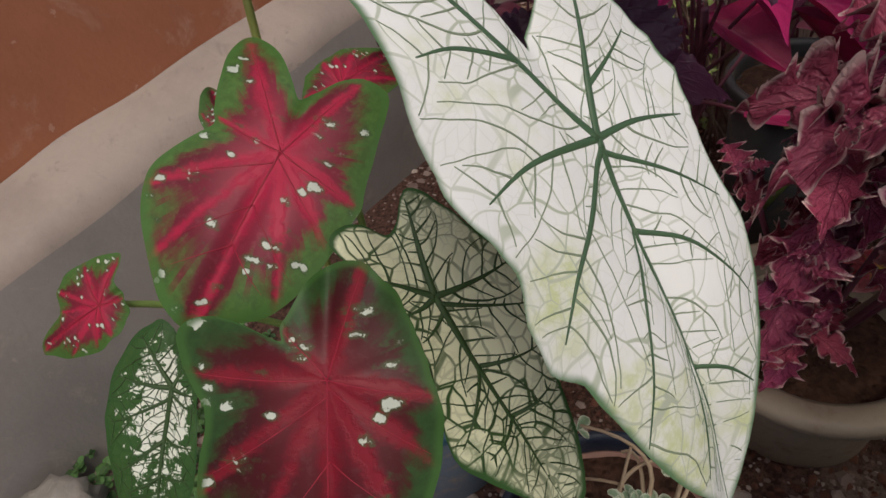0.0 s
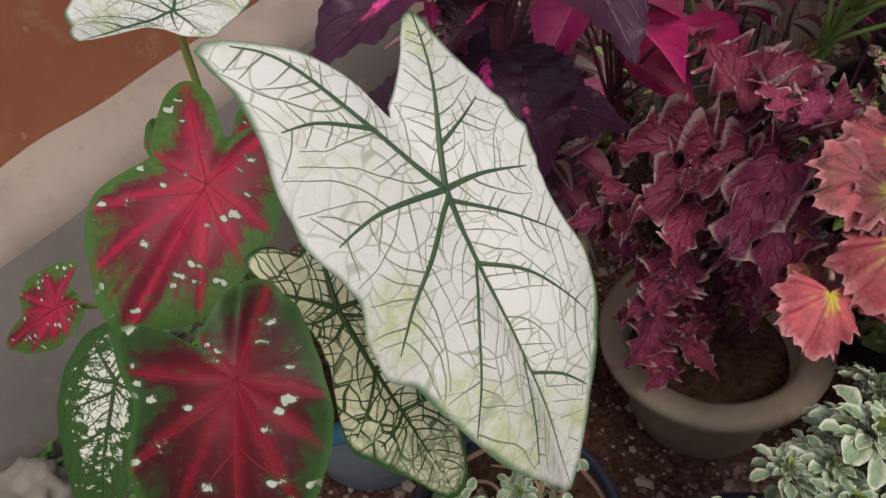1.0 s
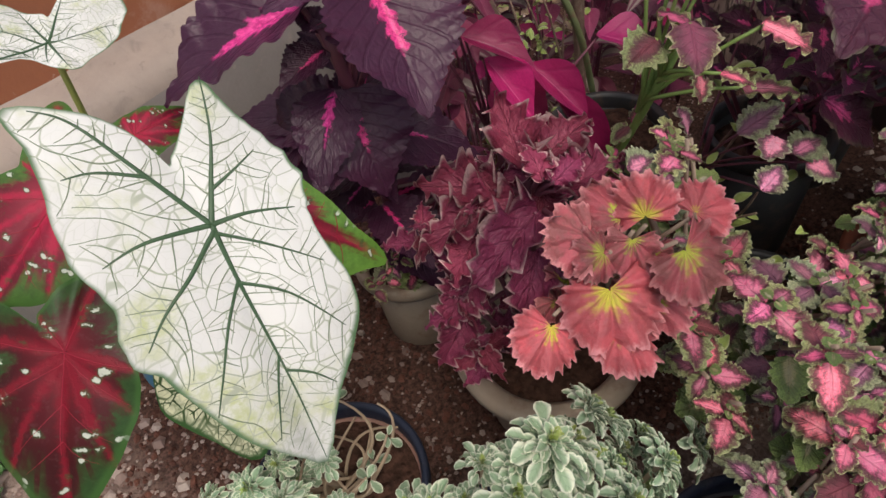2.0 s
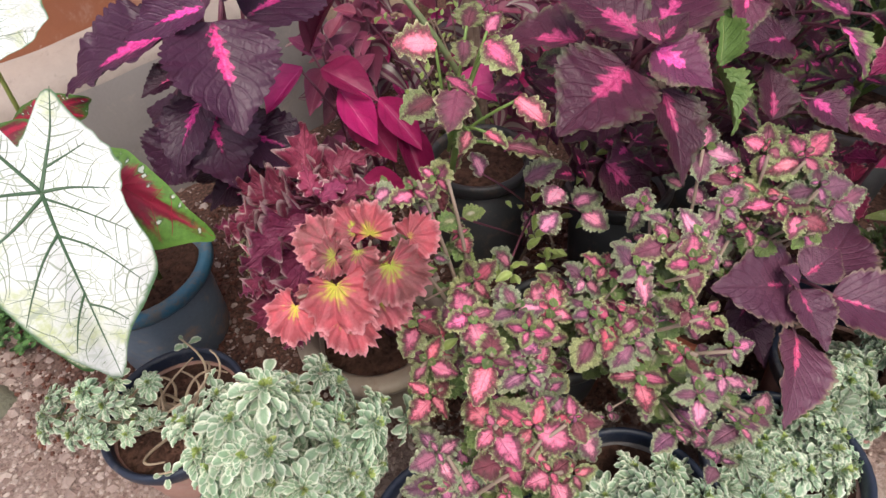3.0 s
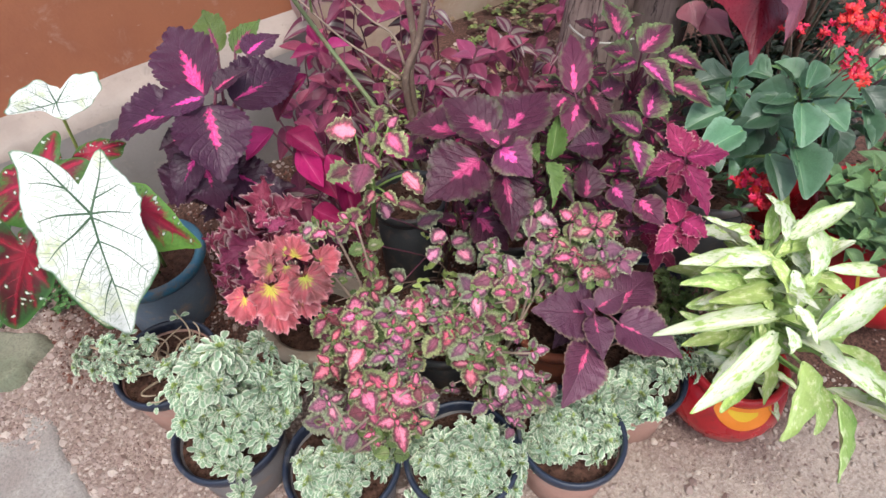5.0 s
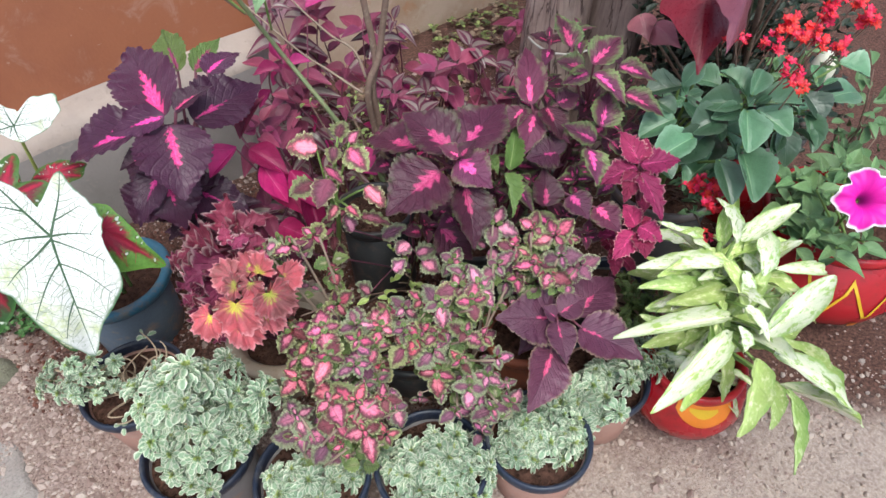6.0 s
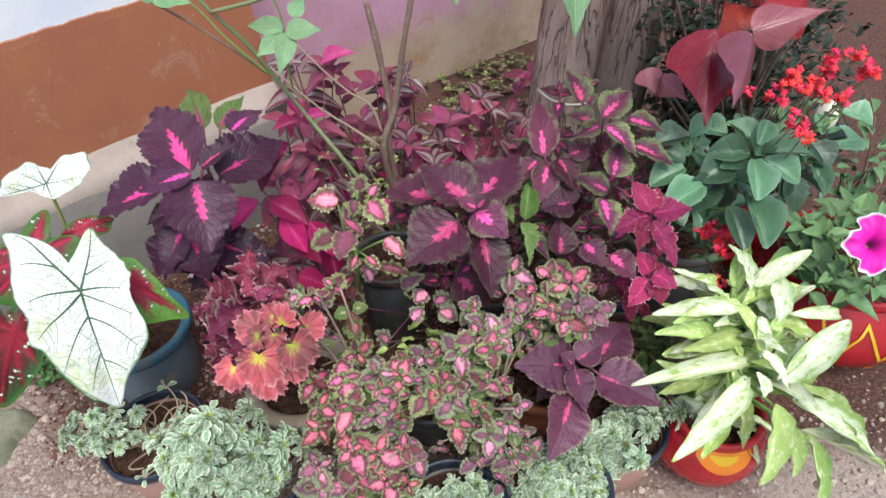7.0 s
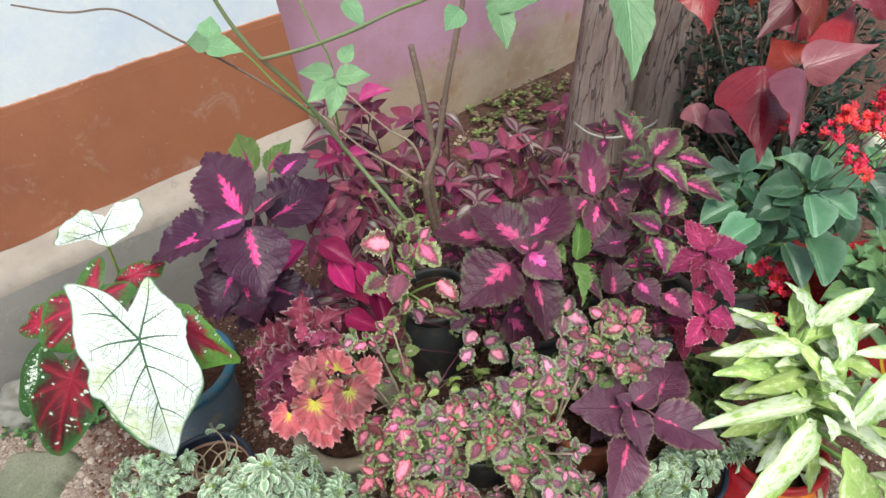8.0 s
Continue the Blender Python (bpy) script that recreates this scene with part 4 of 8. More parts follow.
# ---- pots ----
def pot(name, place, r, height, mat, label, rim_mat=None, taper=0.78, lip=0.006, fill=0.82, shape="cone", group="", wobble=0.006):
    """An open pot with thickness, a rolled rim and soil inside. Returns the thing."""
    x, y = place
    z = ground_height(x, y)
    p = thing(name, (x, y, z - 0.003), label, "pot", group)
    rb = r * taper
    h = height
    if shape == "cone":
        body = [(0, 0), (rb * 0.96, 0), (rb, 0.006), (r - lip * 1.4, h - 0.022), (r - lip * 1.4 - 0.003, h - 0.022), (rb - 0.004, 0.01), (0, 0.01)]
    else:
        body = [(0, 0), (rb * 0.7, 0), (rb * 0.82, 0.012), (r * 1.02, h * 0.3), (r * 1.12, h * 0.5), (r * 1.06, h * 0.72), (r * 0.86, h * 0.9),
                (r * 0.84, h - 0.02), (r * 0.82, h - 0.02), (r * 0.95, h * 0.7), (r * 0.95, h * 0.4), (rb * 0.7, 0.012), (0, 0.012)]
    part("body", lathe(body, 48, wobble, x * 9), mat, p)
    rr = r if shape == "cone" else r * 0.9
    rim = [(rr - lip * 1.5, h - 0.024), (rr - 0.001, h - 0.024), (rr + lip * 0.4, h - 0.016), (rr + lip * 0.5, h - 0.004), (rr, h), (rr - lip, h - 0.001),
           (rr - lip * 1.5, h - 0.006), (rr - lip * 1.5, h - 0.024)]
    part("rim", lathe(rim, 48, wobble, x * 9), rim_mat or mat, p)
    zs, rs = h * fill, (rb + (r - rb) * fill) - lip * 1.3 if shape == "cone" else r * 0.82
    bm = bmesh.new()
    prev = [bm.verts.new((0, 0, zs + 0.008))]
    for k in range(1, 7):
        ring = []
        for i in range(30):
            a = 2 * math.pi * i / 30
            q = rs * k / 6
            px, py = q * math.cos(a), q * math.sin(a)
            ring.append(bm.verts.new((px, py, zs + 0.008 * (1 - k / 6) + 0.004 * noise.noise(V(px * 40 + x * 7, py * 40, y * 5)))))
        for i in range(30):
            j = (i + 1) % 30
            if len(prev) == 1:
                bm.faces.new((prev[0], ring[i], ring[j]))
            else:
                bm.faces.new((prev[i], ring[i], ring[j], prev[j]))
        prev = ring
    part("soil", bm, MAT_SOIL, p, "dark crumbly potting soil")
    return p


nursery = dict(taper=0.8, lip=0.0045, group="row of black nursery pots")
POT_ROW = [((-0.022, -0.02), 0.09, "black plastic pot with blue-grey rim and bare twiggy plant"), ((0.02, -0.213), 0.09, "black plastic pot overflowing with cream-edged foliage"),
           ((0.145, -0.372), 0.091, "black plastic pot with pink and cream-edged plants"), ((0.303, -0.474), 0.09, "black plastic pot with a low cream-edged shrub"),
           ((0.462, -0.552), 0.085, "black plastic pot with soil showing at the front"), ((0.632, -0.535), 0.082, "black plastic pot half hidden under dark coleus leaves")]
for i, (where, r, words) in enumerate(POT_ROW):
    pot("flower_pot", where, r, 0.145, (MAT_TERRA_SIDE, MAT_GREY_POT, MAT_GREY_POT, MAT_GREY_POT, MAT_TERRA_SIDE, MAT_TERRA_SIDE)[i], words, MAT_BLUE_RIM, **nursery)
pot("flower_pot", (0.03, 0.222), 0.108, 0.175, MAT_BLUE_BODY, "grey plastic pot with faded blue rim holding caladiums", MAT_BLUE_POT, taper=0.8, lip=0.01)
pot("flower_pot", (0.243, -0.088), 0.102, 0.138, MAT_BEIGE_POT, "round beige plastic pot with a thick rolled rim", taper=0.72, lip=0.014, fill=0.75)
pot("flower_pot", (0.246, 0.131), 0.072, 0.15, MAT_BEIGE_POT, "small beige pot under the dark purple coleus", taper=0.75, lip=0.008)
pot("flower_pot", (0.525, 0.005), 0.08, 0.225, MAT_BLACK_POT, "tall black plastic pot among the coleus", taper=0.9, lip=0.006, fill=0.9)
pot("flower_pot", (0.60, -0.37), 0.075, 0.13, MAT_TERRACOTTA, "terracotta pot behind the dark plum coleus", taper=0.75, lip=0.008)
pot("flower_pot", (0.80, -0.41), 0.08, 0.14, MAT_BLACK_POT, "black plastic pot with a small dark shrub", MAT_BLUE_RIM, taper=0.8)
AGL_POT = pot("flower_pot", (0.768, -0.628), 0.088, 0.17, MAT_RED_POT, "round red glazed pot with an orange painted pattern", shape="belly")
PET_POT = pot("flower_pot", (1.225, -0.61), 0.155, 0.235, MAT_RED_POT, "large red painted pot with yellow zigzag pattern", shape="belly")
pot("flower_pot", (1.33, -0.36), 0.095, 0.255, MAT_RED_POT, "red pot with black rim holding a kalanchoe", MAT_GREY_POT, taper=0.8)
pot("flower_pot", (1.07, -0.31), 0.115, 0.2, MAT_BLACK_POT, "black pot with grey rim among fleshy leaves", MAT_GREY_POT, taper=0.8)
pot("flower_pot", (0.85, -0.17), 0.085, 0.2, MAT_BLACK_POT, "dark pot at the back of the group", taper=0.75)
pot("flower_pot", (0.66, -0.16), 0.08, 0.2, MAT_BLACK_POT, "black pot under maroon coleus", taper=0.8)
pot("flower_pot", (0.43, -0.25), 0.085, 0.13, MAT_BLACK_POT, "dark pot hidden under pink-hearted coleus", taper=0.75)


def stem(parent, a, b, r0, r1, mat, sag=0.0, bend=(0, 0, 0), name="stem", n=8, lump=0.1):
    return part(name, tube(bez(local(parent, a), local(parent, b), sag, n, bend), r0, r1, 7, lump=lump), mat, parent)


def coleus(name, base, node, leaves, meshes, label, stem_mat=MAT_STEM_PURPLE, r=0.004, face=(-0.1, -0.45, 1), extra=(), under=(0.45, 0.65)):
    """A coleus whose leaves run from base to tip, each on a short stalk from the shoot."""
    p = thing(name, (base[0], base[1], base[2]), label, "coleus")
    stem(p, base, node, r * 1.3, r, stem_mat, bend=(0.01, -0.005, 0))
    sets = [(leaves, meshes)] + list(extra)
    fr = random.Random(len(leaves) * 7 + 1)
    for rows, ms in sets:
        for bx, by, bz, tx, ty, tz, w in rows:
            b, t = V(bx, by, bz), V(tx, ty, tz)
            if ms is L_PINK:
                t, w = b.lerp(t, 0.86), w * 0.86
            if ms is L_CRINKLE:
                t, w = b.lerp(t, 1.15), w * 0.8
            lay(p, ms, b, t, w * (0.86 if ms in (L_CORAL, L_RUST) else 1.18 if ms is L_PLUM else 0.98 if ms in (L_CREAM, L_LIME) else 0.86 if ms is L_GLAUCOUS else 1.0), V(*face) + V(fr.uniform(-0.3, 0.3), fr.uniform(-0.3, 0.3), 0))
            # the stalk joins the shoot a little lower
            k = V(*node)
            d = max(0.0, min(0.9, (b - k).length / 0.3))
            joint = k.lerp(V(*base), d)
            if (b - joint).length > 0.012:
                stem(p, joint, b + (t - b) * 0.05, r * 0.55, r * 0.4, stem_mat, 0.004, name="stalk", n=4)
    # older pairs further down the shoot
    rr = random.Random(len(leaves) + int(base[0] * 1000))
    size = sum((V(*q[:3]) - V(*q[3:6])).length for q in leaves) / len(leaves)
    for f in under:
        whorl(p, V(*base).lerp(V(*node), f), size * 0.8, meshes, rr, 1, ratio=0.7)
        whorl(p, V(*base).lerp(V(*node), f + 0.1), size * 0.65, meshes, rr, 1, ratio=0.7)
    return p


def whorl(p, node, size, meshes, r, tiers=3, spin=None, axis=(-0.15, -0.3, 1), ratio=0.8, small=None, name="leaf"):
    """Crossed pairs of leaves round a shoot tip, the lowest widest."""
    node = V(*node)
    a0 = r.random() * 6.28 if spin is None else spin
    ax = Vector(axis).normalized()
    s1 = ax.cross(V(0, 1, 0.2)).normalized()
    s2 = ax.cross(s1)
    for k in range(tiers):
        size_k = size * (1.0, 0.72, 0.42, 0.25)[k] * r.uniform(0.85, 1.15)
        lift = (0.05, 0.35, 0.9, 1.2)[k]
        for j in range(2):
            a = a0 + k * 1.57 + j * 3.14159 + r.uniform(-0.25, 0.25)
            out = (s1 * math.cos(a) + s2 * math.sin(a) + ax * lift * r.uniform(0.7, 1.2)).normalized()
            b = node + out * size_k * 0.12 - ax * (0.012 * (2 - k))
            t = b + out * size_k
            ms = small if (small is not None and k == tiers - 1) else meshes
            lay(p, ms, b, t, size_k * ratio * r.uniform(0.85, 1.1), ax + out * 0.25 * r.uniform(-0.5, 1), name, r=r)


def bushy(name, base, nodes, meshes, label, seed, small=None, ratio=1.0, stem_mat=MAT_STEM_PALE, category="coleus"):
    """A many-shooted plant with a flat rosette at every shoot tip and older, greener pairs lower down."""
    r = random.Random(seed)
    p = thing(name, base, label, category)
    for x, y, z, s in nodes:
        ms = meshes if r.random() < 0.75 else L_PINKDARK
        axis = (-0.2 + r.uniform(-0.75, 0.6), -0.4 + r.uniform(-0.6, 0.5), 1)
        size, spin = s * r.uniform(0.78, 1.25), r.random() * 6.28
        whorl(p, (x, y, z), size, ms, r, 1, spin=spin, ratio=ratio * r.uniform(0.85, 1.02), axis=axis)
        whorl(p, (x, y, z + 0.004), size * r.uniform(0.55, 0.85), ms, r, 1, spin=spin + 1.57, ratio=ratio * r.uniform(0.85, 1.02), axis=axis)
        whorl(p, (x, y, z + 0.009), size * 0.3, small or ms, r, 1, spin=spin, ratio=ratio, axis=axis)
        foot = V(base[0] + r.uniform(-0.02, 0.02), base[1] + r.uniform(-0.02, 0.02), base[2])
        stem(p, foot, (x, y, z - 0.01), 0.003, 0.0018, stem_mat, 0.0, (r.uniform(-0.015, 0.015), r.uniform(-0.015, 0.015), 0.0), n=6)
        if r.random() < 0.25:
            q = V(x + r.gauss(0, 0.02), y + r.gauss(0, 0.02), z - r.uniform(0.005, 0.03))
            whorl(p, q, s * r.uniform(0.5, 0.8), meshes if r.random() < 0.6 else L_GREEN_SMALL, r, 2, ratio=0.9, axis=(r.uniform(-0.6, 0.4), r.uniform(-0.8, 0.2), 1))
            stem(p, V(x, y, z).lerp(foot, 0.3), q, 0.0014, 0.001, stem_mat, n=3)
        for f in (0.14, 0.3, 0.5):
            q = V(x, y, z).lerp(foot, f) + V(r.uniform(-0.012, 0.012), r.uniform(-0.012, 0.012), 0)
            whorl(p, q, s * r.uniform(0.6, 0.95), L_PINKDARK if r.random() < 0.35 else L_GREEN_SMALL, r, 1, ratio=ratio)
    return p


coleus("purple_coleus", (0.25, 0.165, 0.1), (0.185, 0.085, 0.5), [
        (0.221, 0.088, 0.531, 0.235, 0.251, 0.598, 0.104), (0.187, 0.098, 0.519, 0.060, 0.173, 0.493, 0.087),
        (0.219, 0.057, 0.532, 0.184, -0.029, 0.458, 0.115), (0.258, 0.066, 0.520, 0.389, 0.082, 0.538, 0.099),
        (0.218, 0.059, 0.548, 0.136, 0.081, 0.546, 0.045), (0.236, 0.064, 0.548, 0.299, 0.058, 0.578, 0.043),
        (0.189, 0.094, 0.433, 0.163, 0.022, 0.375, 0.106), (0.192, 0.107, 0.404, 0.127, 0.188, 0.374, 0.091),
        (0.164, 0.144, 0.375, 0.104, 0.145, 0.327, 0.087), (0.318, 0.131, 0.550, 0.384, 0.153, 0.577, 0.058)], L_PURPLE,
       "dark purple coleus with magenta midribs in a beige pot", r=0.006,
       extra=[([
        (0.289, 0.192, 0.540, 0.303, 0.279, 0.589, 0.058), (0.310, 0.175, 0.539, 0.375, 0.195, 0.577, 0.042)], L_GREENHEART)])
PURPLE = bpy.data.objects["purple_coleus"]
_r = random.Random(17)
whorl(PURPLE, (0.185, 0.08, 0.505), 0.05, L_PURPLE, _r, 3, ratio=0.75)
whorl(PURPLE, (0.195, 0.1, 0.46), 0.085, L_PURPLE, _r, 1, spin=0.6, ratio=0.72)
for q in ((0.205, 0.105, 0.4), (0.215, 0.12, 0.33), (0.235, 0.14, 0.25)):
    whorl(PURPLE, q, 0.1, L_PURPLE, _r, 2, ratio=0.72)
coleus("maroon_coleus", (0.60, -0.16, 0.19), (0.565, -0.215, 0.48), [
        (0.553, -0.224, 0.484, 0.530, -0.134, 0.529, 0.086), (0.565, -0.233, 0.484, 0.676, -0.207, 0.526, 0.105),
        (0.550, -0.246, 0.479, 0.561, -0.311, 0.461, 0.070), (0.519, -0.238, 0.468, 0.408, -0.247, 0.454, 0.109),
        (0.544, -0.267, 0.444, 0.509, -0.346, 0.390, 0.078), (0.533, -0.165, 0.464, 0.491, -0.063, 0.466, 0.091),
        (0.521, -0.226, 0.339, 0.543, -0.294, 0.297, 0.079), (0.542, -0.256, 0.495, 0.522, -0.234, 0.514, 0.031),
        (0.544, -0.257, 0.495, 0.568, -0.262, 0.518, 0.029)], L_VIOLET,
       "maroon-violet coleus with pink flashes and toothed edges", r=0.005)
coleus("violet_coleus", (0.70, -0.19, 0.19), (0.71, -0.25, 0.50), [
        (0.708, -0.236, 0.507, 0.760, -0.170, 0.574, 0.055), (0.696, -0.233, 0.503, 0.645, -0.243, 0.493, 0.042),
        (0.727, -0.254, 0.503, 0.716, -0.309, 0.481, 0.061), (0.744, -0.262, 0.507, 0.781, -0.277, 0.515, 0.041),
        (0.706, -0.249, 0.495, 0.655, -0.285, 0.466, 0.051), (0.707, -0.307, 0.450, 0.656, -0.291, 0.462, 0.061),
        (0.700, -0.308, 0.445, 0.707, -0.278, 0.473, 0.051), (0.652, -0.343, 0.390, 0.678, -0.316, 0.440, 0.058),
        (0.687, -0.363, 0.408, 0.683, -0.411, 0.395, 0.051), (0.712, -0.399, 0.393, 0.706, -0.459, 0.384, 0.050)], L_VIOLET,
       "violet coleus with small pink-flashed leaves", r=0.004, extra=[([
        (0.627, -0.280, 0.440, 0.668, -0.253, 0.498, 0.031), (0.613, -0.284, 0.443, 0.590, -0.342, 0.411, 0.033),
        (0.611, -0.239, 0.449, 0.610, -0.275, 0.448, 0.028)], L_NARROW), ([(0.628, -0.291, 0.418, 0.624, -0.348, 0.398, 0.032),
        (0.634, -0.342, 0.380, 0.643, -0.392, 0.373, 0.032)], L_GREENPINK)])
coleus("green_edged_coleus", (0.85, -0.17, 0.19), (0.81, -0.28, 0.53), [
        (0.789, -0.238, 0.579, 0.811, -0.188, 0.618, 0.050), (0.797, -0.279, 0.565, 0.870, -0.275, 0.595, 0.055),
        (0.783, -0.275, 0.560, 0.748, -0.246, 0.578, 0.040), (0.786, -0.283, 0.555, 0.734, -0.278, 0.558, 0.031),
        (0.793, -0.289, 0.555, 0.804, -0.359, 0.533, 0.052), (0.844, -0.296, 0.550, 0.890, -0.346, 0.536, 0.041),
        (0.838, -0.321, 0.513, 0.875, -0.385, 0.496, 0.045), (0.770, -0.337, 0.489, 0.809, -0.313, 0.531, 0.059),
        (0.751, -0.345, 0.473, 0.717, -0.302, 0.501, 0.040), (0.738, -0.346, 0.465, 0.707, -0.400, 0.445, 0.054),
        (0.779, -0.355, 0.467, 0.781, -0.391, 0.452, 0.041)], L_GREENPINK,
       "green-edged coleus with purple and bright pink leaves", r=0.004)
coleus("crimson_coleus", (0.80, -0.40, 0.12), (0.80, -0.43, 0.40), [
        (0.784, -0.412, 0.452, 0.787, -0.366, 0.490, 0.044), (0.785, -0.414, 0.450, 0.825, -0.454, 0.469, 0.050),
        (0.778, -0.412, 0.449, 0.712, -0.399, 0.449, 0.045), (0.771, -0.424, 0.449, 0.753, -0.499, 0.421, 0.041),
        (0.766, -0.416, 0.452, 0.723, -0.444, 0.434, 0.036), (0.786, -0.409, 0.455, 0.815, -0.396, 0.482, 0.031),
        (0.738, -0.467, 0.382, 0.747, -0.508, 0.382, 0.045), (0.741, -0.460, 0.375, 0.739, -0.434, 0.408, 0.046),
        (0.728, -0.467, 0.376, 0.672, -0.478, 0.363, 0.041), (0.737, -0.474, 0.375, 0.707, -0.510, 0.372, 0.039)], L_CRIMSON,
       "crimson coleus with ragged frilled leaves", r=0.004)
coleus("plum_coleus", (0.60, -0.39, 0.11), (0.605, -0.435, 0.27), [
        (0.588, -0.453, 0.252, 0.497, -0.410, 0.290, 0.082), (0.606, -0.488, 0.248, 0.641, -0.589, 0.258, 0.073),
        (0.621, -0.464, 0.247, 0.725, -0.454, 0.273, 0.076), (0.581, -0.460, 0.256, 0.545, -0.520, 0.244, 0.044),
        (0.547, -0.485, 0.231, 0.454, -0.543, 0.230, 0.072), (0.585, -0.458, 0.274, 0.634, -0.469, 0.293, 0.043),
        (0.577, -0.458, 0.269, 0.566, -0.440, 0.291, 0.028)], L_PLUM,
       "plum-coloured coleus with broad pointed leaves over the front pots", r=0.005)
coleus("frilled_coleus", (0.26, -0.07, 0.1), (0.215, -0.09, 0.40), [
        (0.211, -0.090, 0.411, 0.238, -0.049, 0.445, 0.054), (0.221, -0.098, 0.410, 0.272, -0.107, 0.432, 0.052),
        (0.192, -0.079, 0.395, 0.161, -0.027, 0.405, 0.051), (0.190, -0.098, 0.392, 0.127, -0.054, 0.392, 0.052),
        (0.193, -0.117, 0.393, 0.118, -0.114, 0.381, 0.052), (0.210, -0.121, 0.400, 0.253, -0.149, 0.416, 0.044),
        (0.191, -0.120, 0.376, 0.136, -0.143, 0.340, 0.055), (0.161, -0.075, 0.324, 0.114, -0.073, 0.300, 0.052),
        (0.146, -0.066, 0.267, 0.105, -0.070, 0.241, 0.049), (0.203, -0.114, 0.415, 0.207, -0.106, 0.438, 0.029),
        (0.207, -0.121, 0.412, 0.228, -0.130, 0.430, 0.029), (0.204, -0.125, 0.379, 0.210, -0.171, 0.374, 0.039)], L_CRINKLE,
       "burgundy frilled coleus in the round beige pot", r=0.005, under=(0.35, 0.55, 0.75, 0.9))
coleus("coral_coleus", (0.27, -0.1, 0.1), (0.205, -0.175, 0.36), [
        (0.174, -0.186, 0.385, 0.147, -0.225, 0.337, 0.082), (0.14, -0.167, 0.36, 0.1, -0.178, 0.325, 0.058), (0.165, -0.195, 0.352, 0.157, -0.245, 0.324, 0.06),
        (0.213, -0.195, 0.4, 0.228, -0.18, 0.437, 0.052), (0.235, -0.215, 0.4, 0.272, -0.226, 0.412, 0.052)], L_CORAL,
       "coral and yellow coleus with scalloped leaves in the beige pot", MAT_STEM_PALE, face=(-0.35, -0.5, 0.8), extra=[([
        (0.212, -0.216, 0.402, 0.217, -0.26, 0.368, 0.07), (0.192, -0.172, 0.4, 0.155, -0.144, 0.405, 0.06), (0.203, -0.19, 0.405, 0.185, -0.2, 0.372, 0.045), (0.185, -0.185, 0.395, 0.16, -0.165, 0.395, 0.045),
        (0.208, -0.185, 0.398, 0.213, -0.145, 0.422, 0.05), (0.198, -0.2, 0.357, 0.206, -0.248, 0.33, 0.055)], L_RUST)], under=(0.55,))
coleus("tall_pink_coleus", (0.40, 0.0, 0.12), (0.385, -0.13, 0.44), [
        (0.388, -0.093, 0.495, 0.341, -0.073, 0.512, 0.053), (0.420, -0.104, 0.504, 0.435, -0.099, 0.531, 0.043),
        (0.421, -0.131, 0.497, 0.424, -0.187, 0.482, 0.049), (0.406, -0.117, 0.500, 0.387, -0.135, 0.489, 0.032),
        (0.427, -0.127, 0.504, 0.445, -0.132, 0.525, 0.028), (0.376, -0.138, 0.466, 0.330, -0.174, 0.454, 0.049),
        (0.358, -0.121, 0.456, 0.309, -0.118, 0.458, 0.046), (0.416, -0.181, 0.455, 0.421, -0.234, 0.443, 0.037),
        (0.374, -0.155, 0.424, 0.344, -0.174, 0.420, 0.025), (0.386, -0.166, 0.422, 0.388, -0.203, 0.422, 0.025),
        (0.400, -0.180, 0.404, 0.431, -0.233, 0.408, 0.031), (0.389, -0.103, 0.460, 0.398, -0.154, 0.452, 0.027)], L_PINK,
       "tall coleus with pink-hearted green-rimmed leaves", MAT_STEM_GREEN)
coleus("young_coleus", (0.52, -0.1, 0.1), (0.52, -0.13, 0.27), [
        (0.245, -0.161, 0.416, 0.259, -0.175, 0.426, 0.031), (0.465, -0.208, 0.321, 0.437, -0.213, 0.315, 0.035),
        (0.467, -0.228, 0.306, 0.493, -0.244, 0.323, 0.039), (0.373, -0.218, 0.262, 0.361, -0.207, 0.291, 0.033),
        (0.431, -0.182, 0.336, 0.463, -0.207, 0.362, 0.033), (0.397, -0.147, 0.345, 0.394, -0.141, 0.376, 0.029),
        (0.471, -0.240, 0.299, 0.481, -0.274, 0.292, 0.039), (0.423, -0.220, 0.287, 0.444, -0.227, 0.308, 0.033),
        (0.545, -0.137, 0.423, 0.516, -0.120, 0.434, 0.039)], L_PINKDARK,
       "young dusky coleus beside the tall black pot", MAT_STEM_PURPLE, r=0.003, under=(0.4,))
coleus("magenta_tradescantia", (0.40, 0.1, 0.05), (0.36, 0.07, 0.36), [
        (0.331, 0.071, 0.425, 0.363, 0.001, 0.402, 0.048), (0.321, 0.073, 0.449, 0.386, 0.083, 0.508, 0.034),
        (0.314, 0.087, 0.428, 0.250, 0.088, 0.393, 0.053), (0.391, 0.005, 0.351, 0.357, -0.101, 0.275, 0.040),
        (0.326, 0.017, 0.282, 0.357, -0.058, 0.281, 0.043), (0.371, 0.070, 0.349, 0.365, -0.012, 0.308, 0.064),
        (0.674, 0.485, 0.433, 0.754, 0.454, 0.453, 0.054), (0.488, 0.008, 0.366, 0.508, -0.056, 0.354, 0.064),
        (0.335, 0.045, 0.405, 0.345, -0.01, 0.345, 0.045), (0.375, 0.02, 0.385, 0.385, -0.05, 0.335, 0.042)], L_MAGENTA,
       "magenta-leaved trailing plant behind the purple coleus", under=())["category"] = "trailing plant"

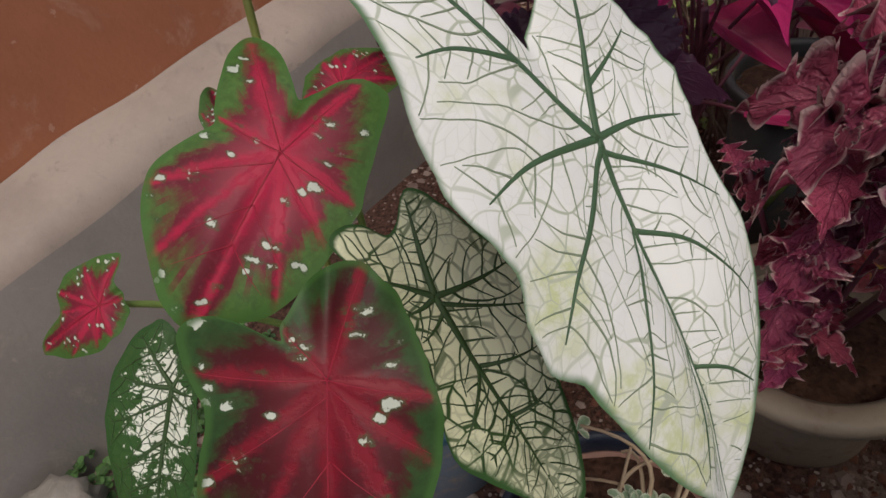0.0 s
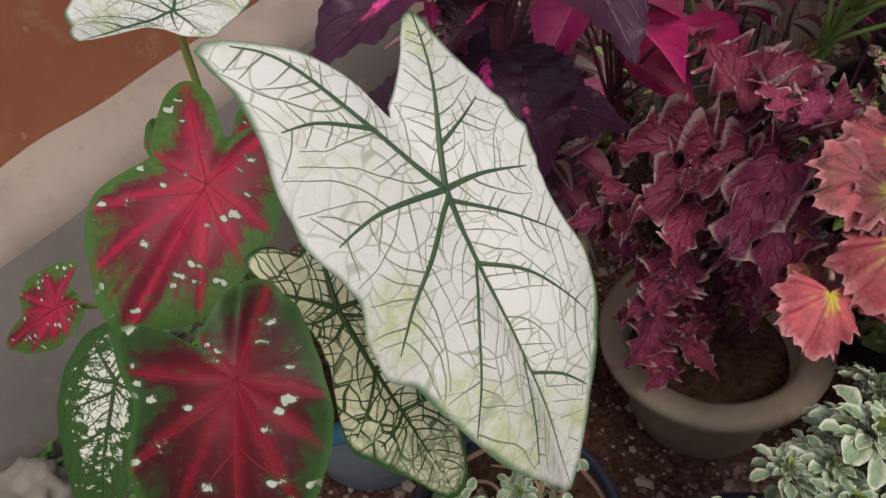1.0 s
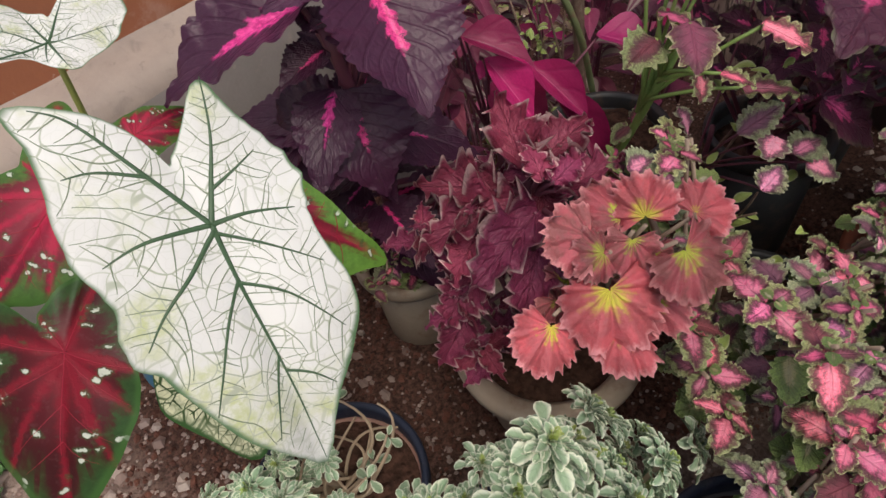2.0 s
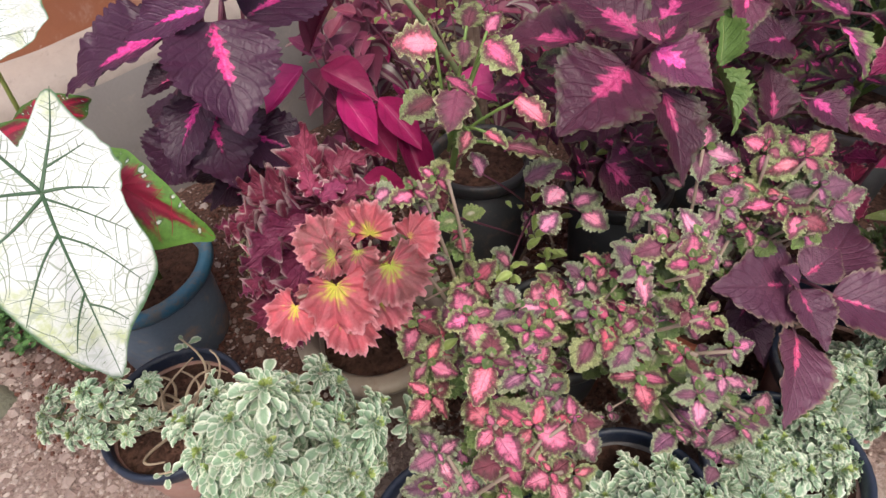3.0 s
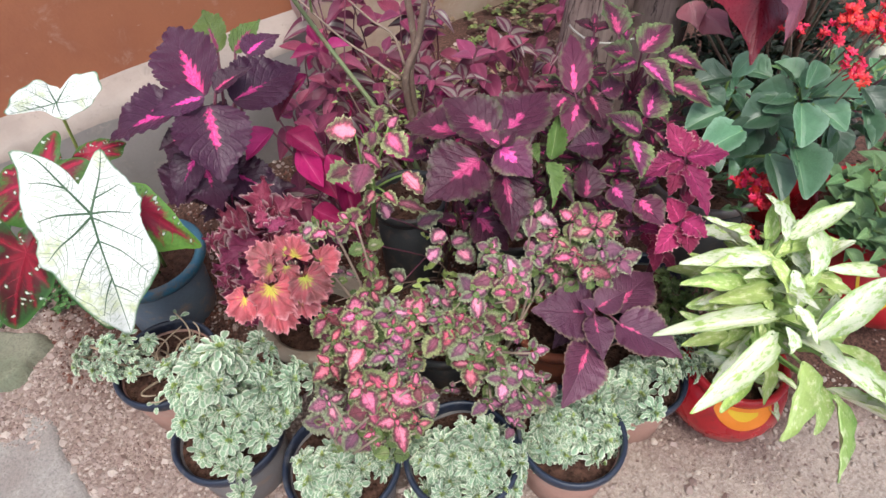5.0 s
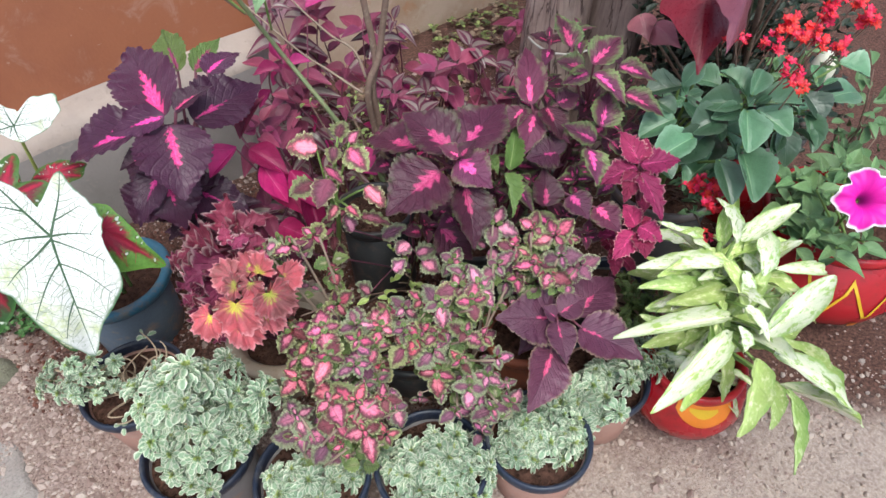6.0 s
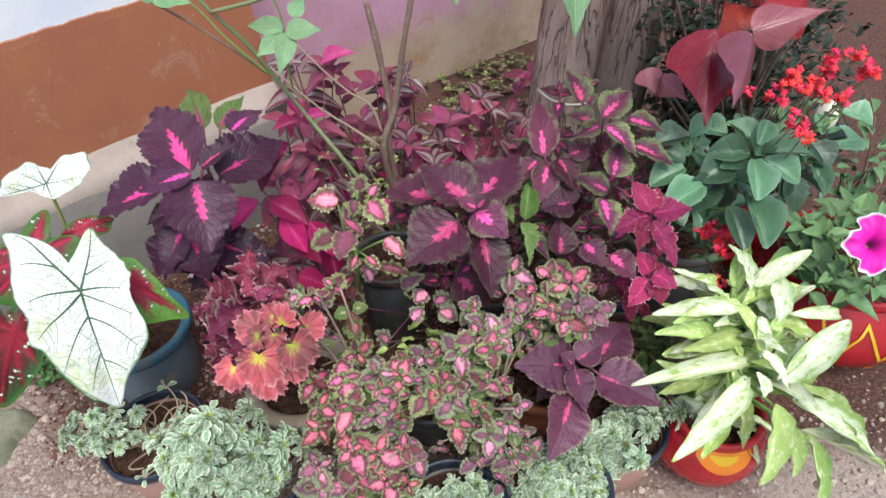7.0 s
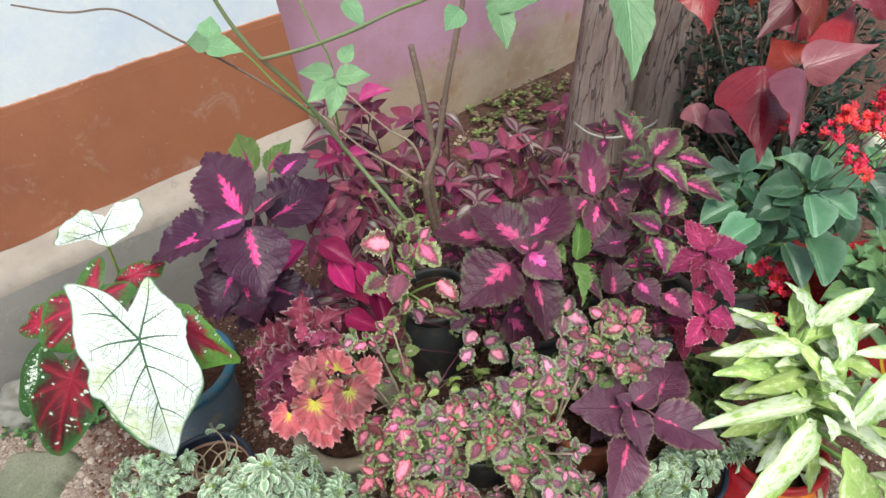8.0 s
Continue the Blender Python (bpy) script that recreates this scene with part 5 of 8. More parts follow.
PINK_A = [
        (0.280, -0.188, 0.441, 0.029), (0.243, -0.168, 0.423, 0.026), (0.325, -0.175, 0.408, 0.027), (0.329, -0.181, 0.336, 0.028),
        (0.226, -0.239, 0.329, 0.031), (0.257, -0.287, 0.350, 0.032), (0.239, -0.331, 0.347, 0.037), (0.282, -0.341, 0.349, 0.030),
        (0.299, -0.306, 0.344, 0.031), (0.269, -0.356, 0.330, 0.030), (0.329, -0.334, 0.325, 0.028), (0.307, -0.341, 0.308, 0.029),
        (0.202, -0.267, 0.293, 0.031), (0.201, -0.295, 0.283, 0.031), (0.286, -0.364, 0.263, 0.033), (0.255, -0.327, 0.247, 0.030),
        (0.292, -0.235, 0.314, 0.027), (0.230, -0.267, 0.281, 0.027)]
PINK_B = [
        (0.381, -0.339, 0.337, 0.031), (0.362, -0.353, 0.329, 0.029), (0.343, -0.369, 0.319, 0.032), (0.375, -0.374, 0.320, 0.029),
        (0.312, -0.342, 0.267, 0.023), (0.417, -0.371, 0.346, 0.029), (0.451, -0.370, 0.366, 0.031), (0.394, -0.385, 0.322, 0.031),
        (0.447, -0.402, 0.352, 0.029), (0.422, -0.429, 0.330, 0.030), (0.378, -0.403, 0.298, 0.031), (0.400, -0.444, 0.306, 0.029),
        (0.442, -0.461, 0.288, 0.029), (0.369, -0.413, 0.271, 0.031), (0.360, -0.383, 0.276, 0.026), (0.361, -0.312, 0.319, 0.027),
        (0.415, -0.330, 0.335, 0.027), (0.426, -0.386, 0.311, 0.026)]
PINK_C = [
        (0.387, -0.475, 0.274, 0.032), (0.408, -0.506, 0.261, 0.032), (0.366, -0.464, 0.242, 0.028), (0.413, -0.469, 0.280, 0.027),
        (0.447, -0.490, 0.254, 0.023), (0.385, -0.489, 0.220, 0.026), (0.426, -0.519, 0.233, 0.026), (0.367, -0.429, 0.244, 0.026),
        (0.511, -0.374, 0.383, 0.031), (0.485, -0.360, 0.365, 0.030), (0.478, -0.392, 0.364, 0.028), (0.558, -0.320, 0.397, 0.031),
        (0.483, -0.318, 0.356, 0.027), (0.531, -0.388, 0.327, 0.025)]
PINK_D = [
        (0.590, -0.374, 0.400, 0.030), (0.607, -0.404, 0.400, 0.035), (0.594, -0.430, 0.385, 0.033), (0.572, -0.406, 0.378, 0.032),
        (0.550, -0.405, 0.353, 0.028), (0.578, -0.437, 0.357, 0.033), (0.636, -0.413, 0.394, 0.028), (0.566, -0.366, 0.378, 0.036),
        (0.630, -0.440, 0.342, 0.031)]
PINK_E = [
        (0.211, -0.367, 0.302, 0.036), (0.234, -0.400, 0.289, 0.031), (0.263, -0.404, 0.288, 0.031), (0.167, -0.345, 0.266, 0.030),
        (0.196, -0.397, 0.269, 0.034), (0.235, -0.427, 0.267, 0.033), (0.154, -0.368, 0.241, 0.030), (0.288, -0.418, 0.249, 0.032),
        (0.199, -0.407, 0.221, 0.025), (0.195, -0.360, 0.257, 0.029), (0.246, -0.437, 0.224, 0.029), (0.255, -0.368, 0.284, 0.029)]
bushy("pink_coleus", (0.33, -0.22, 0.12), PINK_A, L_PINK, "small-leaved coleus with pink hearts and cream-green scalloped rims", 1, L_GREEN_SMALL)
bushy("pink_coleus", (0.42, -0.28, 0.14), PINK_B, L_PINK, "small-leaved coleus with pink hearts, densely branched", 2, L_GREEN_SMALL)
bushy("pink_coleus", (0.46, -0.36, 0.12), PINK_C, L_PINKDARK, "dusky pink-hearted coleus trailing over the front pots", 3, L_GREEN_SMALL)
bushy("pink_coleus", (0.62, -0.35, 0.12), PINK_D, L_PINK, "pink-hearted coleus beside the plum coleus", 4)
bushy("pink_coleus", (0.16, -0.36, 0.12), PINK_E, L_PINK, "bright pink-hearted coleus in a black front pot", 5)

bushy("pink_coleus", (0.246, 0.131, 0.12), [
        (0.189, 0.085, 0.215, 0.027), (0.176, 0.095, 0.245, 0.024), (0.213, 0.085, 0.185, 0.027), (0.2, 0.11, 0.235, 0.026), (0.232, 0.075, 0.19, 0.024)], L_PINK,
      "young pink-hearted coleus in the small beige pot", 6, L_GREEN_SMALL)

ZEBRA = [
        (0.847, 0.182, 0.359, 0.066), (0.919, 0.167, 0.360, 0.067), (0.750, 0.120, 0.367, 0.062), (0.724, 0.191, 0.367, 0.057),
        (0.724, 0.501, 0.404, 0.070), (0.763, 0.438, 0.376, 0.063), (0.836, 0.394, 0.383, 0.063), (0.625, 0.545, 0.430, 0.077),
        (0.561, 0.370, 0.417, 0.070), (0.501, 0.226, 0.408, 0.059), (0.328, 0.112, 0.288, 0.062), (0.403, 0.133, 0.418, 0.059),
        (0.876, 0.022, 0.388, 0.055), (1.091, 0.196, 0.369, 0.056), (0.488, 0.183, 0.366, 0.059), (0.696, 0.288, 0.358, 0.059),
        (0.649, 0.004, 0.385, 0.051)]


def trailing():
    r = random.Random(21)
    p = thing("silver_striped_tradescantia", (0.7, 0.3, 0.0), "purple and silver-striped tradescantia spreading over the soil bank", "trailing plant")
    for x, y, z, s in ZEBRA:
        fx, fy = x + r.uniform(-0.06, 0.06), y + r.uniform(-0.02, 0.06)
        if fx < WALL_END + 0.03:
            fy = min(fy, 0.54)
        foot = V(fx, fy, ground_height(fx, fy))
        for _ in range(2):
            top = V(x + r.uniform(-0.05, 0.05), y + r.uniform(-0.05, 0.04), z + r.uniform(-0.04, 0.015))
            bow = V(r.uniform(-0.05, 0.05), r.uniform(-0.05, 0.05), 0.0)
            stem(p, foot, top, 0.0022, 0.0016, MAT_STEM_PURPLE, bend=bow, n=6)
            turn = r.random() * 6.28
            for i, f in enumerate((1.0, 0.84, 0.68, 0.52, 0.36)):
                q = foot.lerp(top, f) + bow * (4 * f * (1 - f))
                kind = r.random()
                whorl(p, q, s * r.uniform(0.8, 1.2) * (1.0 if f > 0.9 else 0.95), L_STRIPED if kind < 0.38 else L_TRAILING if kind < 0.92 else L_MAGENTA, r, 2 if f > 0.9 else 1, spin=turn + i * 1.57, ratio=0.52)


trailing()

# aglaonema, kalanchoe, copper leaf
p = coleus("aglaonema", (0.775, -0.615, 0.14), (0.80, -0.58, 0.33), [
        (0.787, -0.593, 0.365, 0.690, -0.521, 0.381, 0.030), (0.832, -0.581, 0.372, 0.867, -0.529, 0.419, 0.027),
        (0.837, -0.639, 0.343, 0.882, -0.590, 0.407, 0.031), (0.864, -0.641, 0.342, 0.969, -0.706, 0.322, 0.024),
        (0.782, -0.696, 0.294, 0.902, -0.717, 0.373, 0.045), (0.758, -0.643, 0.309, 0.601, -0.576, 0.343, 0.030),
        (0.741, -0.657, 0.302, 0.566, -0.677, 0.298, 0.037), (0.729, -0.691, 0.296, 0.734, -0.680, 0.336, 0.027),
        (0.788, -0.716, 0.268, 0.840, -0.856, 0.228, 0.041), (0.786, -0.747, 0.214, 0.858, -0.869, 0.185, 0.024),
        (0.762, -0.655, 0.343, 0.762, -0.709, 0.342, 0.027)], L_CREAM,
           "aglaonema with long cream and lime mottled leaves in a red pot", MAT_STEM_GREEN, r=0.006, under=(), extra=[([
        (0.768, -0.601, 0.306, 0.703, -0.529, 0.341, 0.033), (0.788, -0.612, 0.322, 0.695, -0.582, 0.336, 0.031),
        (0.756, -0.706, 0.271, 0.655, -0.768, 0.248, 0.044), (0.787, -0.760, 0.218, 0.710, -0.848, 0.188, 0.030),
        (0.819, -0.596, 0.325, 0.815, -0.551, 0.358, 0.036), (0.849, -0.595, 0.343, 0.885, -0.581, 0.374, 0.032),
        (0.889, -0.675, 0.287, 0.883, -0.612, 0.334, 0.037), (0.781, -0.736, 0.219, 0.720, -0.783, 0.217, 0.030),
        (0.753, -0.660, 0.236, 0.741, -0.625, 0.271, 0.029)], L_LIME), ([
        (0.753, -0.582, 0.304, 0.765, -0.512, 0.351, 0.031), (0.772, -0.593, 0.293, 0.830, -0.609, 0.313, 0.045),
        (0.799, -0.559, 0.320, 0.806, -0.516, 0.343, 0.027), (0.844, -0.587, 0.338, 0.904, -0.569, 0.372, 0.027),
        (0.806, -0.664, 0.285, 0.876, -0.678, 0.313, 0.031), (0.885, -0.686, 0.271, 0.929, -0.733, 0.260, 0.029),
        (0.726, -0.605, 0.257, 0.654, -0.584, 0.261, 0.024), (0.711, -0.662, 0.246, 0.750, -0.632, 0.306, 0.032),
        (0.823, -0.707, 0.262, 0.855, -0.850, 0.211, 0.031), (0.747, -0.570, 0.268, 0.706, -0.542, 0.281, 0.027)], L_LIME), ([
        (0.799, -0.634, 0.318, 0.800, -0.578, 0.361, 0.026), (0.840, -0.638, 0.324, 0.845, -0.576, 0.361, 0.026),
        (0.806, -0.620, 0.360, 0.776, -0.664, 0.337, 0.025), (0.847, -0.676, 0.327, 0.769, -0.693, 0.311, 0.023)], L_CREAM)])
p["category"] = "foliage plant"
_r = random.Random(91)
for hx, hy, hz, count in ((0.80, -0.59, 0.33, 11), (0.775, -0.63, 0.28, 9), (0.83, -0.56, 0.36, 9), (0.82, -0.62, 0.25, 8), (0.79, -0.56, 0.3, 8), (0.755, -0.655, 0.2, 8), (0.80, -0.65, 0.2, 7), (0.845, -0.6, 0.3, 8)):
    head = V(hx, hy, hz)
    stem(p, (0.775, -0.615, 0.14), head, 0.006, 0.004, MAT_STEM_GREEN)
    for i in range(count):
        a = i * 2.4 + _r.uniform(-0.6, 0.6)
        lift = 0.9 - 1.3 * i / count + _r.uniform(-0.35, 0.35)
        d = V(math.cos(a), math.sin(a) - 0.1, lift).normalized()
        size = _r.uniform(0.055, 0.12)
        b = head + d * 0.014 + V(_r.gauss(0, 0.01), _r.gauss(0, 0.01), -0.05 * i / count)
        lay(p, L_CREAM if _r.random() < 0.45 else L_LIME, b, b + d * size, size * _r.uniform(0.25, 0.34), (_r.uniform(-0.6, 0.3), _r.uniform(-0.8, 0.1), 1), r=_r)
p = coleus("kalanchoe", (1.32, -0.37, 0.23), (1.06, -0.42, 0.44), [
        (0.965, -0.467, 0.501, 0.916, -0.515, 0.473, 0.060), (0.989, -0.463, 0.505, 1.056, -0.514, 0.502, 0.055),
        (0.983, -0.452, 0.510, 0.982, -0.399, 0.539, 0.052), (0.980, -0.451, 0.497, 0.934, -0.407, 0.506, 0.052),
        (0.982, -0.458, 0.518, 1.018, -0.447, 0.546, 0.037), (0.986, -0.473, 0.495, 1.001, -0.536, 0.480, 0.051),
        (0.965, -0.479, 0.439, 0.898, -0.561, 0.414, 0.070), (0.943, -0.433, 0.451, 0.860, -0.427, 0.435, 0.063),
        (1.098, -0.495, 0.490, 1.089, -0.543, 0.473, 0.059), (1.088, -0.513, 0.469, 1.046, -0.564, 0.444, 0.043)], L_GLAUCOUS,
           "kalanchoe with fleshy blue-green rosette in a red pot", MAT_STEM_GREEN, r=0.006, under=())
p["category"] = "succulent"
p = coleus("kalanchoe", (1.08, -0.30, 0.17), (1.02, -0.3, 0.38), [
        (0.959, -0.440, 0.478, 0.902, -0.422, 0.473, 0.066), (0.946, -0.355, 0.502, 0.894, -0.324, 0.498, 0.058),
        (0.905, -0.384, 0.469, 0.844, -0.364, 0.461, 0.057), (0.902, -0.427, 0.456, 0.817, -0.417, 0.454, 0.061),
        (1.167, -0.501, 0.524, 1.195, -0.549, 0.513, 0.067), (0.986, -0.360, 0.534, 0.948, -0.360, 0.511, 0.038),
        (0.911, -0.476, 0.435, 0.873, -0.539, 0.413, 0.055), (0.830, -0.413, 0.440, 0.826, -0.452, 0.431, 0.046),
        (0.902, -0.345, 0.485, 0.914, -0.378, 0.478, 0.039)], L_GLAUCOUS,
           "older kalanchoe with broad blue-green leaves behind", MAT_STEM_GREEN, r=0.006, under=(), extra=[([
        (1.049, -0.347, 0.416, 1.027, -0.287, 0.437, 0.064), (1.030, -0.408, 0.399, 0.956, -0.419, 0.376, 0.062),
        (0.966, -0.396, 0.357, 0.954, -0.355, 0.384, 0.057), (0.998, -0.432, 0.375, 0.918, -0.430, 0.360, 0.057),
        (1.139, -0.424, 0.462, 1.179, -0.404, 0.500, 0.047), (1.235, -0.490, 0.421, 1.291, -0.519, 0.444, 0.070),
        (1.090, -0.377, 0.443, 1.140, -0.357, 0.474, 0.059), (0.983, -0.466, 0.354, 0.940, -0.445, 0.374, 0.045),
        (0.943, -0.444, 0.362, 0.899, -0.461, 0.352, 0.040), (1.135, -0.469, 0.395, 1.104, -0.522, 0.364, 0.056),
        (0.988, -0.277, 0.395, 1.026, -0.282, 0.413, 0.055), (1.087, -0.354, 0.446, 1.064, -0.305, 0.458, 0.060)], L_GLAUCOUS)])
p["category"] = "succulent"
p = coleus("copper_leaf_shrub", (1.5, -0.2, 0.0), (1.24, -0.3, 0.58), [
        (1.016, -0.313, 0.659, 0.904, -0.405, 0.573, 0.117), (1.079, -0.338, 0.644, 1.091, -0.276, 0.682, 0.077),
        (1.149, -0.310, 0.749, 1.090, -0.353, 0.699, 0.079), (1.118, -0.103, 0.744, 1.073, -0.181, 0.669, 0.104),
        (1.119, -0.214, 0.746, 1.097, -0.230, 0.715, 0.059), (1.178, -0.360, 0.627, 1.301, -0.331, 0.705, 0.090),
        (1.253, -0.357, 0.695, 1.301, -0.346, 0.737, 0.079), (1.179, -0.270, 0.653, 1.253, -0.250, 0.721, 0.082)], L_COPPER,
           "copper leaf shrub with glossy dark red leaves", MAT_STEM_WOOD, r=0.006, under=(), extra=[([
        (1.013, -0.375, 0.673, 0.871, -0.470, 0.657, 0.069), (1.036, -0.367, 0.665, 1.112, -0.441, 0.705, 0.066),
        (1.127, -0.293, 0.751, 1.020, -0.300, 0.704, 0.058), (0.993, -0.245, 0.555, 0.974, -0.316, 0.551, 0.044),
        (0.980, -0.222, 0.569, 0.961, -0.264, 0.546, 0.045)], L_COPPER_PINK)], face=(-0.45, -0.75, 0.5))
p["category"] = "shrub"


# dark leafage behind, at the foot of the copper leaf
def thicket(base, nodes, label, seed, meshes, leaf, count, spread=0.022):
    """A fine-leaved shrub: twigs, and its leafage as one mass."""
    r = random.Random(seed)
    p = thing("leafy_shrub", base, label, "shrub")
    shapes = [([v.co.copy() for v in me.vertices], [tuple(f.vertices) for f in me.polygons], [d.uv.copy() for d in me.uv_layers["UVMap"].data]) for me in meshes]
    verts, faces, uvs = [], [], []
    for x, y, z, s in nodes:
        foot = V(base[0] + r.uniform(-0.08, 0.08), base[1] + r.uniform(-0.08, 0.08), base[2])
        stem(p, foot, (x, y, z), 0.0025, 0.0013, MAT_STEM_WOOD, bend=(r.uniform(-0.03, 0.03), r.uniform(-0.03, 0.03), 0), n=6)
        for _ in range(count):
            q = V(x, y, z).lerp(foot, r.random() ** 1.6 * 0.6) + V(r.gauss(0, spread), r.gauss(0, spread), r.gauss(0, spread))
            d = V(r.uniform(-1, 1), r.uniform(-1, 0.5), r.uniform(-0.3, 0.8)).normalized()
            k = leaf * r.uniform(0.6, 1.3)
            vs, fs, us = shapes[r.randrange(len(shapes))]
            m = leaf_matrix(local(p, q), local(p, q + d * k), k * 0.55, (-0.15, -0.35, 1))
            o = len(verts)
            verts += [m @ c for c in vs]
            faces += [tuple(o + n for n in f) for f in fs]
            uvs += us
    me = bpy.data.meshes.new("foliage")
    me.from_pydata(verts, [], faces)
    layer = me.uv_layers.new(name="UVMap")
    for d, q in zip(layer.data, uvs):
        d.uv = q
    for f in me.polygons:
        f.use_smooth = True
    tagged(part("foliage", me, meshes[0].materials[0], p), kind="stuff")
    return p


_r = random.Random(3)
HEDGE = []
for i in range(90):
    f, g, q = (i % 9) / 8, (i // 9) / 9, _r.random()
    a, c = V(1.02, -0.25, 0.36).lerp(V(1.28, 0.03, 0.84), g), V(1.34, -0.5, 0.33).lerp(V(1.6, -0.2, 0.82), g)
    HEDGE.append((*(a.lerp(c, f) + V(0.17, 0.08, -0.08) * q + V(_r.gauss(0, 0.015), 0, _r.gauss(0, 0.015))), 0.03))
thicket((1.45, -0.1, 0.0), HEDGE, "dark small-leaved shrub behind the kalanchoe", 71, L_DARK, 0.024, 50)
thicket((1.45, -0.55, 0.0), [
        (1.386, -0.518, 0.386, 0.034), (1.359, -0.538, 0.355, 0.034), (1.347, -0.570, 0.323, 0.034), (1.356, -0.535, 0.328, 0.034),
        (1.373, -0.491, 0.332, 0.035), (1.427, -0.487, 0.407, 0.034), (1.342, -0.509, 0.299, 0.035)], "upright green plant with narrow leaves", 72, L_GREEN, 0.03, 16)

thicket((0.56, -0.07, 0.0), [
        (0.526, -0.179, 0.337, 0.020), (0.542, -0.183, 0.343, 0.020), (0.431, -0.220, 0.250, 0.020), (0.445, -0.212, 0.264, 0.020),
        (0.307, -0.256, 0.292, 0.018), (0.248, -0.217, 0.303, 0.018)], "small yellow-green seedlings between the pots", 73, L_YOUNG, 0.02, 9)


thicket((0.6, 0.16, 0.0), [
        (0.538, 0.17, 0.36, 0.02), (0.57, 0.15, 0.375, 0.02), (0.6, 0.2, 0.35, 0.02), (0.51, 0.19, 0.385, 0.02), (0.635, 0.16, 0.36, 0.02), (0.66, 0.22, 0.34, 0.02),
        (0.56, 0.22, 0.33, 0.02), (0.69, 0.17, 0.34, 0.02)], "tiny-leaved yellow-green plant round the dry stems", 74, L_YOUNG, 0.013, 12)


# more shoots of the dark coleus, filling the space between the larger leaves
def fill_shoots(owner, foot, nodes, sets, seed, ratio=0.72, tiers=3):
    r = random.Random(seed)
    for x, y, z, s in nodes:
        q = V(x, y, z)
        whorl(owner, q, s * r.uniform(0.9, 1.2), sets[r.randrange(len(sets))], r, tiers, ratio=ratio, axis=(r.uniform(-0.5, 0.3), r.uniform(-0.7, 0.1), 1))
        whorl(owner, q.lerp(V(*foot), 0.25), s * 1.1, sets[r.randrange(len(sets))], r, 1, ratio=ratio)
        stem(owner, foot, q, 0.003, 0.002, MAT_STEM_PURPLE, n=6)


fill_shoots(bpy.data.objects["violet_coleus"], (0.70, -0.19, 0.19), [
        (0.665, -0.251, 0.429, 0.039), (0.670, -0.290, 0.400, 0.041), (0.754, -0.255, 0.448, 0.039), (0.745, -0.175, 0.493, 0.040),
        (0.790, -0.192, 0.505, 0.040), (0.735, -0.332, 0.404, 0.041), (0.683, -0.361, 0.365, 0.038), (0.682, -0.189, 0.446, 0.040),
        (0.688, -0.409, 0.357, 0.037), (0.644, -0.357, 0.332, 0.037), (0.625, -0.254, 0.390, 0.035)], (L_VIOLET, L_GREENPINK, L_GREENPINK), 5)
fill_shoots(bpy.data.objects["green_edged_coleus"], (0.85, -0.17, 0.19), [
        (0.826, -0.315, 0.469, 0.041), (0.891, -0.291, 0.497, 0.039), (0.823, -0.264, 0.479, 0.039), (0.874, -0.176, 0.565, 0.038),
        (0.907, -0.229, 0.541, 0.036), (0.885, -0.347, 0.435, 0.040), (0.789, -0.373, 0.401, 0.041), (0.961, -0.308, 0.453, 0.039),
        (0.793, -0.330, 0.410, 0.039), (0.854, -0.131, 0.533, 0.039)], (L_GREENPINK, L_VIOLET), 6)
fill_shoots(bpy.data.objects["maroon_coleus"], (0.60, -0.16, 0.19), [
        (0.527, -0.159, 0.409, 0.043), (0.604, -0.128, 0.450, 0.046), (0.655, -0.159, 0.454, 0.042), (0.526, -0.092, 0.406, 0.040),
        (0.544, -0.244, 0.365, 0.042), (0.582, -0.274, 0.363, 0.039), (0.510, -0.208, 0.333, 0.040), (0.538, -0.044, 0.423, 0.041)], (L_VIOLET, L_MAROON), 7)
fill_shoots(bpy.data.objects["crimson_coleus"], (0.80, -0.40, 0.12), [
        (0.796, -0.425, 0.406, 0.034), (0.735, -0.443, 0.365, 0.036)], (L_CRIMSON,), 8, 0.8)
fill_shoots(bpy.data.objects["frilled_coleus"], (0.235, -0.085, 0.1), [
        (0.225, -0.101, 0.412, 0.044), (0.159, -0.076, 0.392, 0.043), (0.185, -0.119, 0.349, 0.04), (0.2, -0.05, 0.4, 0.036), (0.135, -0.075, 0.315, 0.038),
        (0.15, -0.03, 0.36, 0.036), (0.135, -0.09, 0.255, 0.034)], (L_CRINKLE,), 9, 0.62, 3)
fill_shoots(bpy.data.objects["kalanchoe"], (1.32, -0.37, 0.23), [
        (0.984, -0.467, 0.503, 0.048), (0.966, -0.431, 0.459, 0.042), (0.949, -0.492, 0.438, 0.045), (0.972, -0.355, 0.471, 0.040),
        (1.068, -0.511, 0.466, 0.046), (1.151, -0.497, 0.485, 0.047), (0.904, -0.430, 0.424, 0.042)], (L_GLAUCOUS,), 10, 0.56)
fill_shoots(bpy.data.objects["coral_coleus"], (0.26, -0.1, 0.1), [
        (0.212, -0.2, 0.38, 0.026), (0.175, -0.16, 0.36, 0.028)], (L_RUST,), 11, 0.85, 2)


# ---- caladiums ----
VEINS = [(0.0, 0.0, 0.97), (0.0, -139, 0.93), (0.0, 161, 0.93), (0.0, 80, 0.92), (0.0, -95, 0.92), (0.03, 52, 0.9), (0.06, -54, 0.9), (0.3, 30, 0.88), (0.3, -26, 0.88),
         (0.52, 19, 0.86), (0.52, -17, 0.86)]


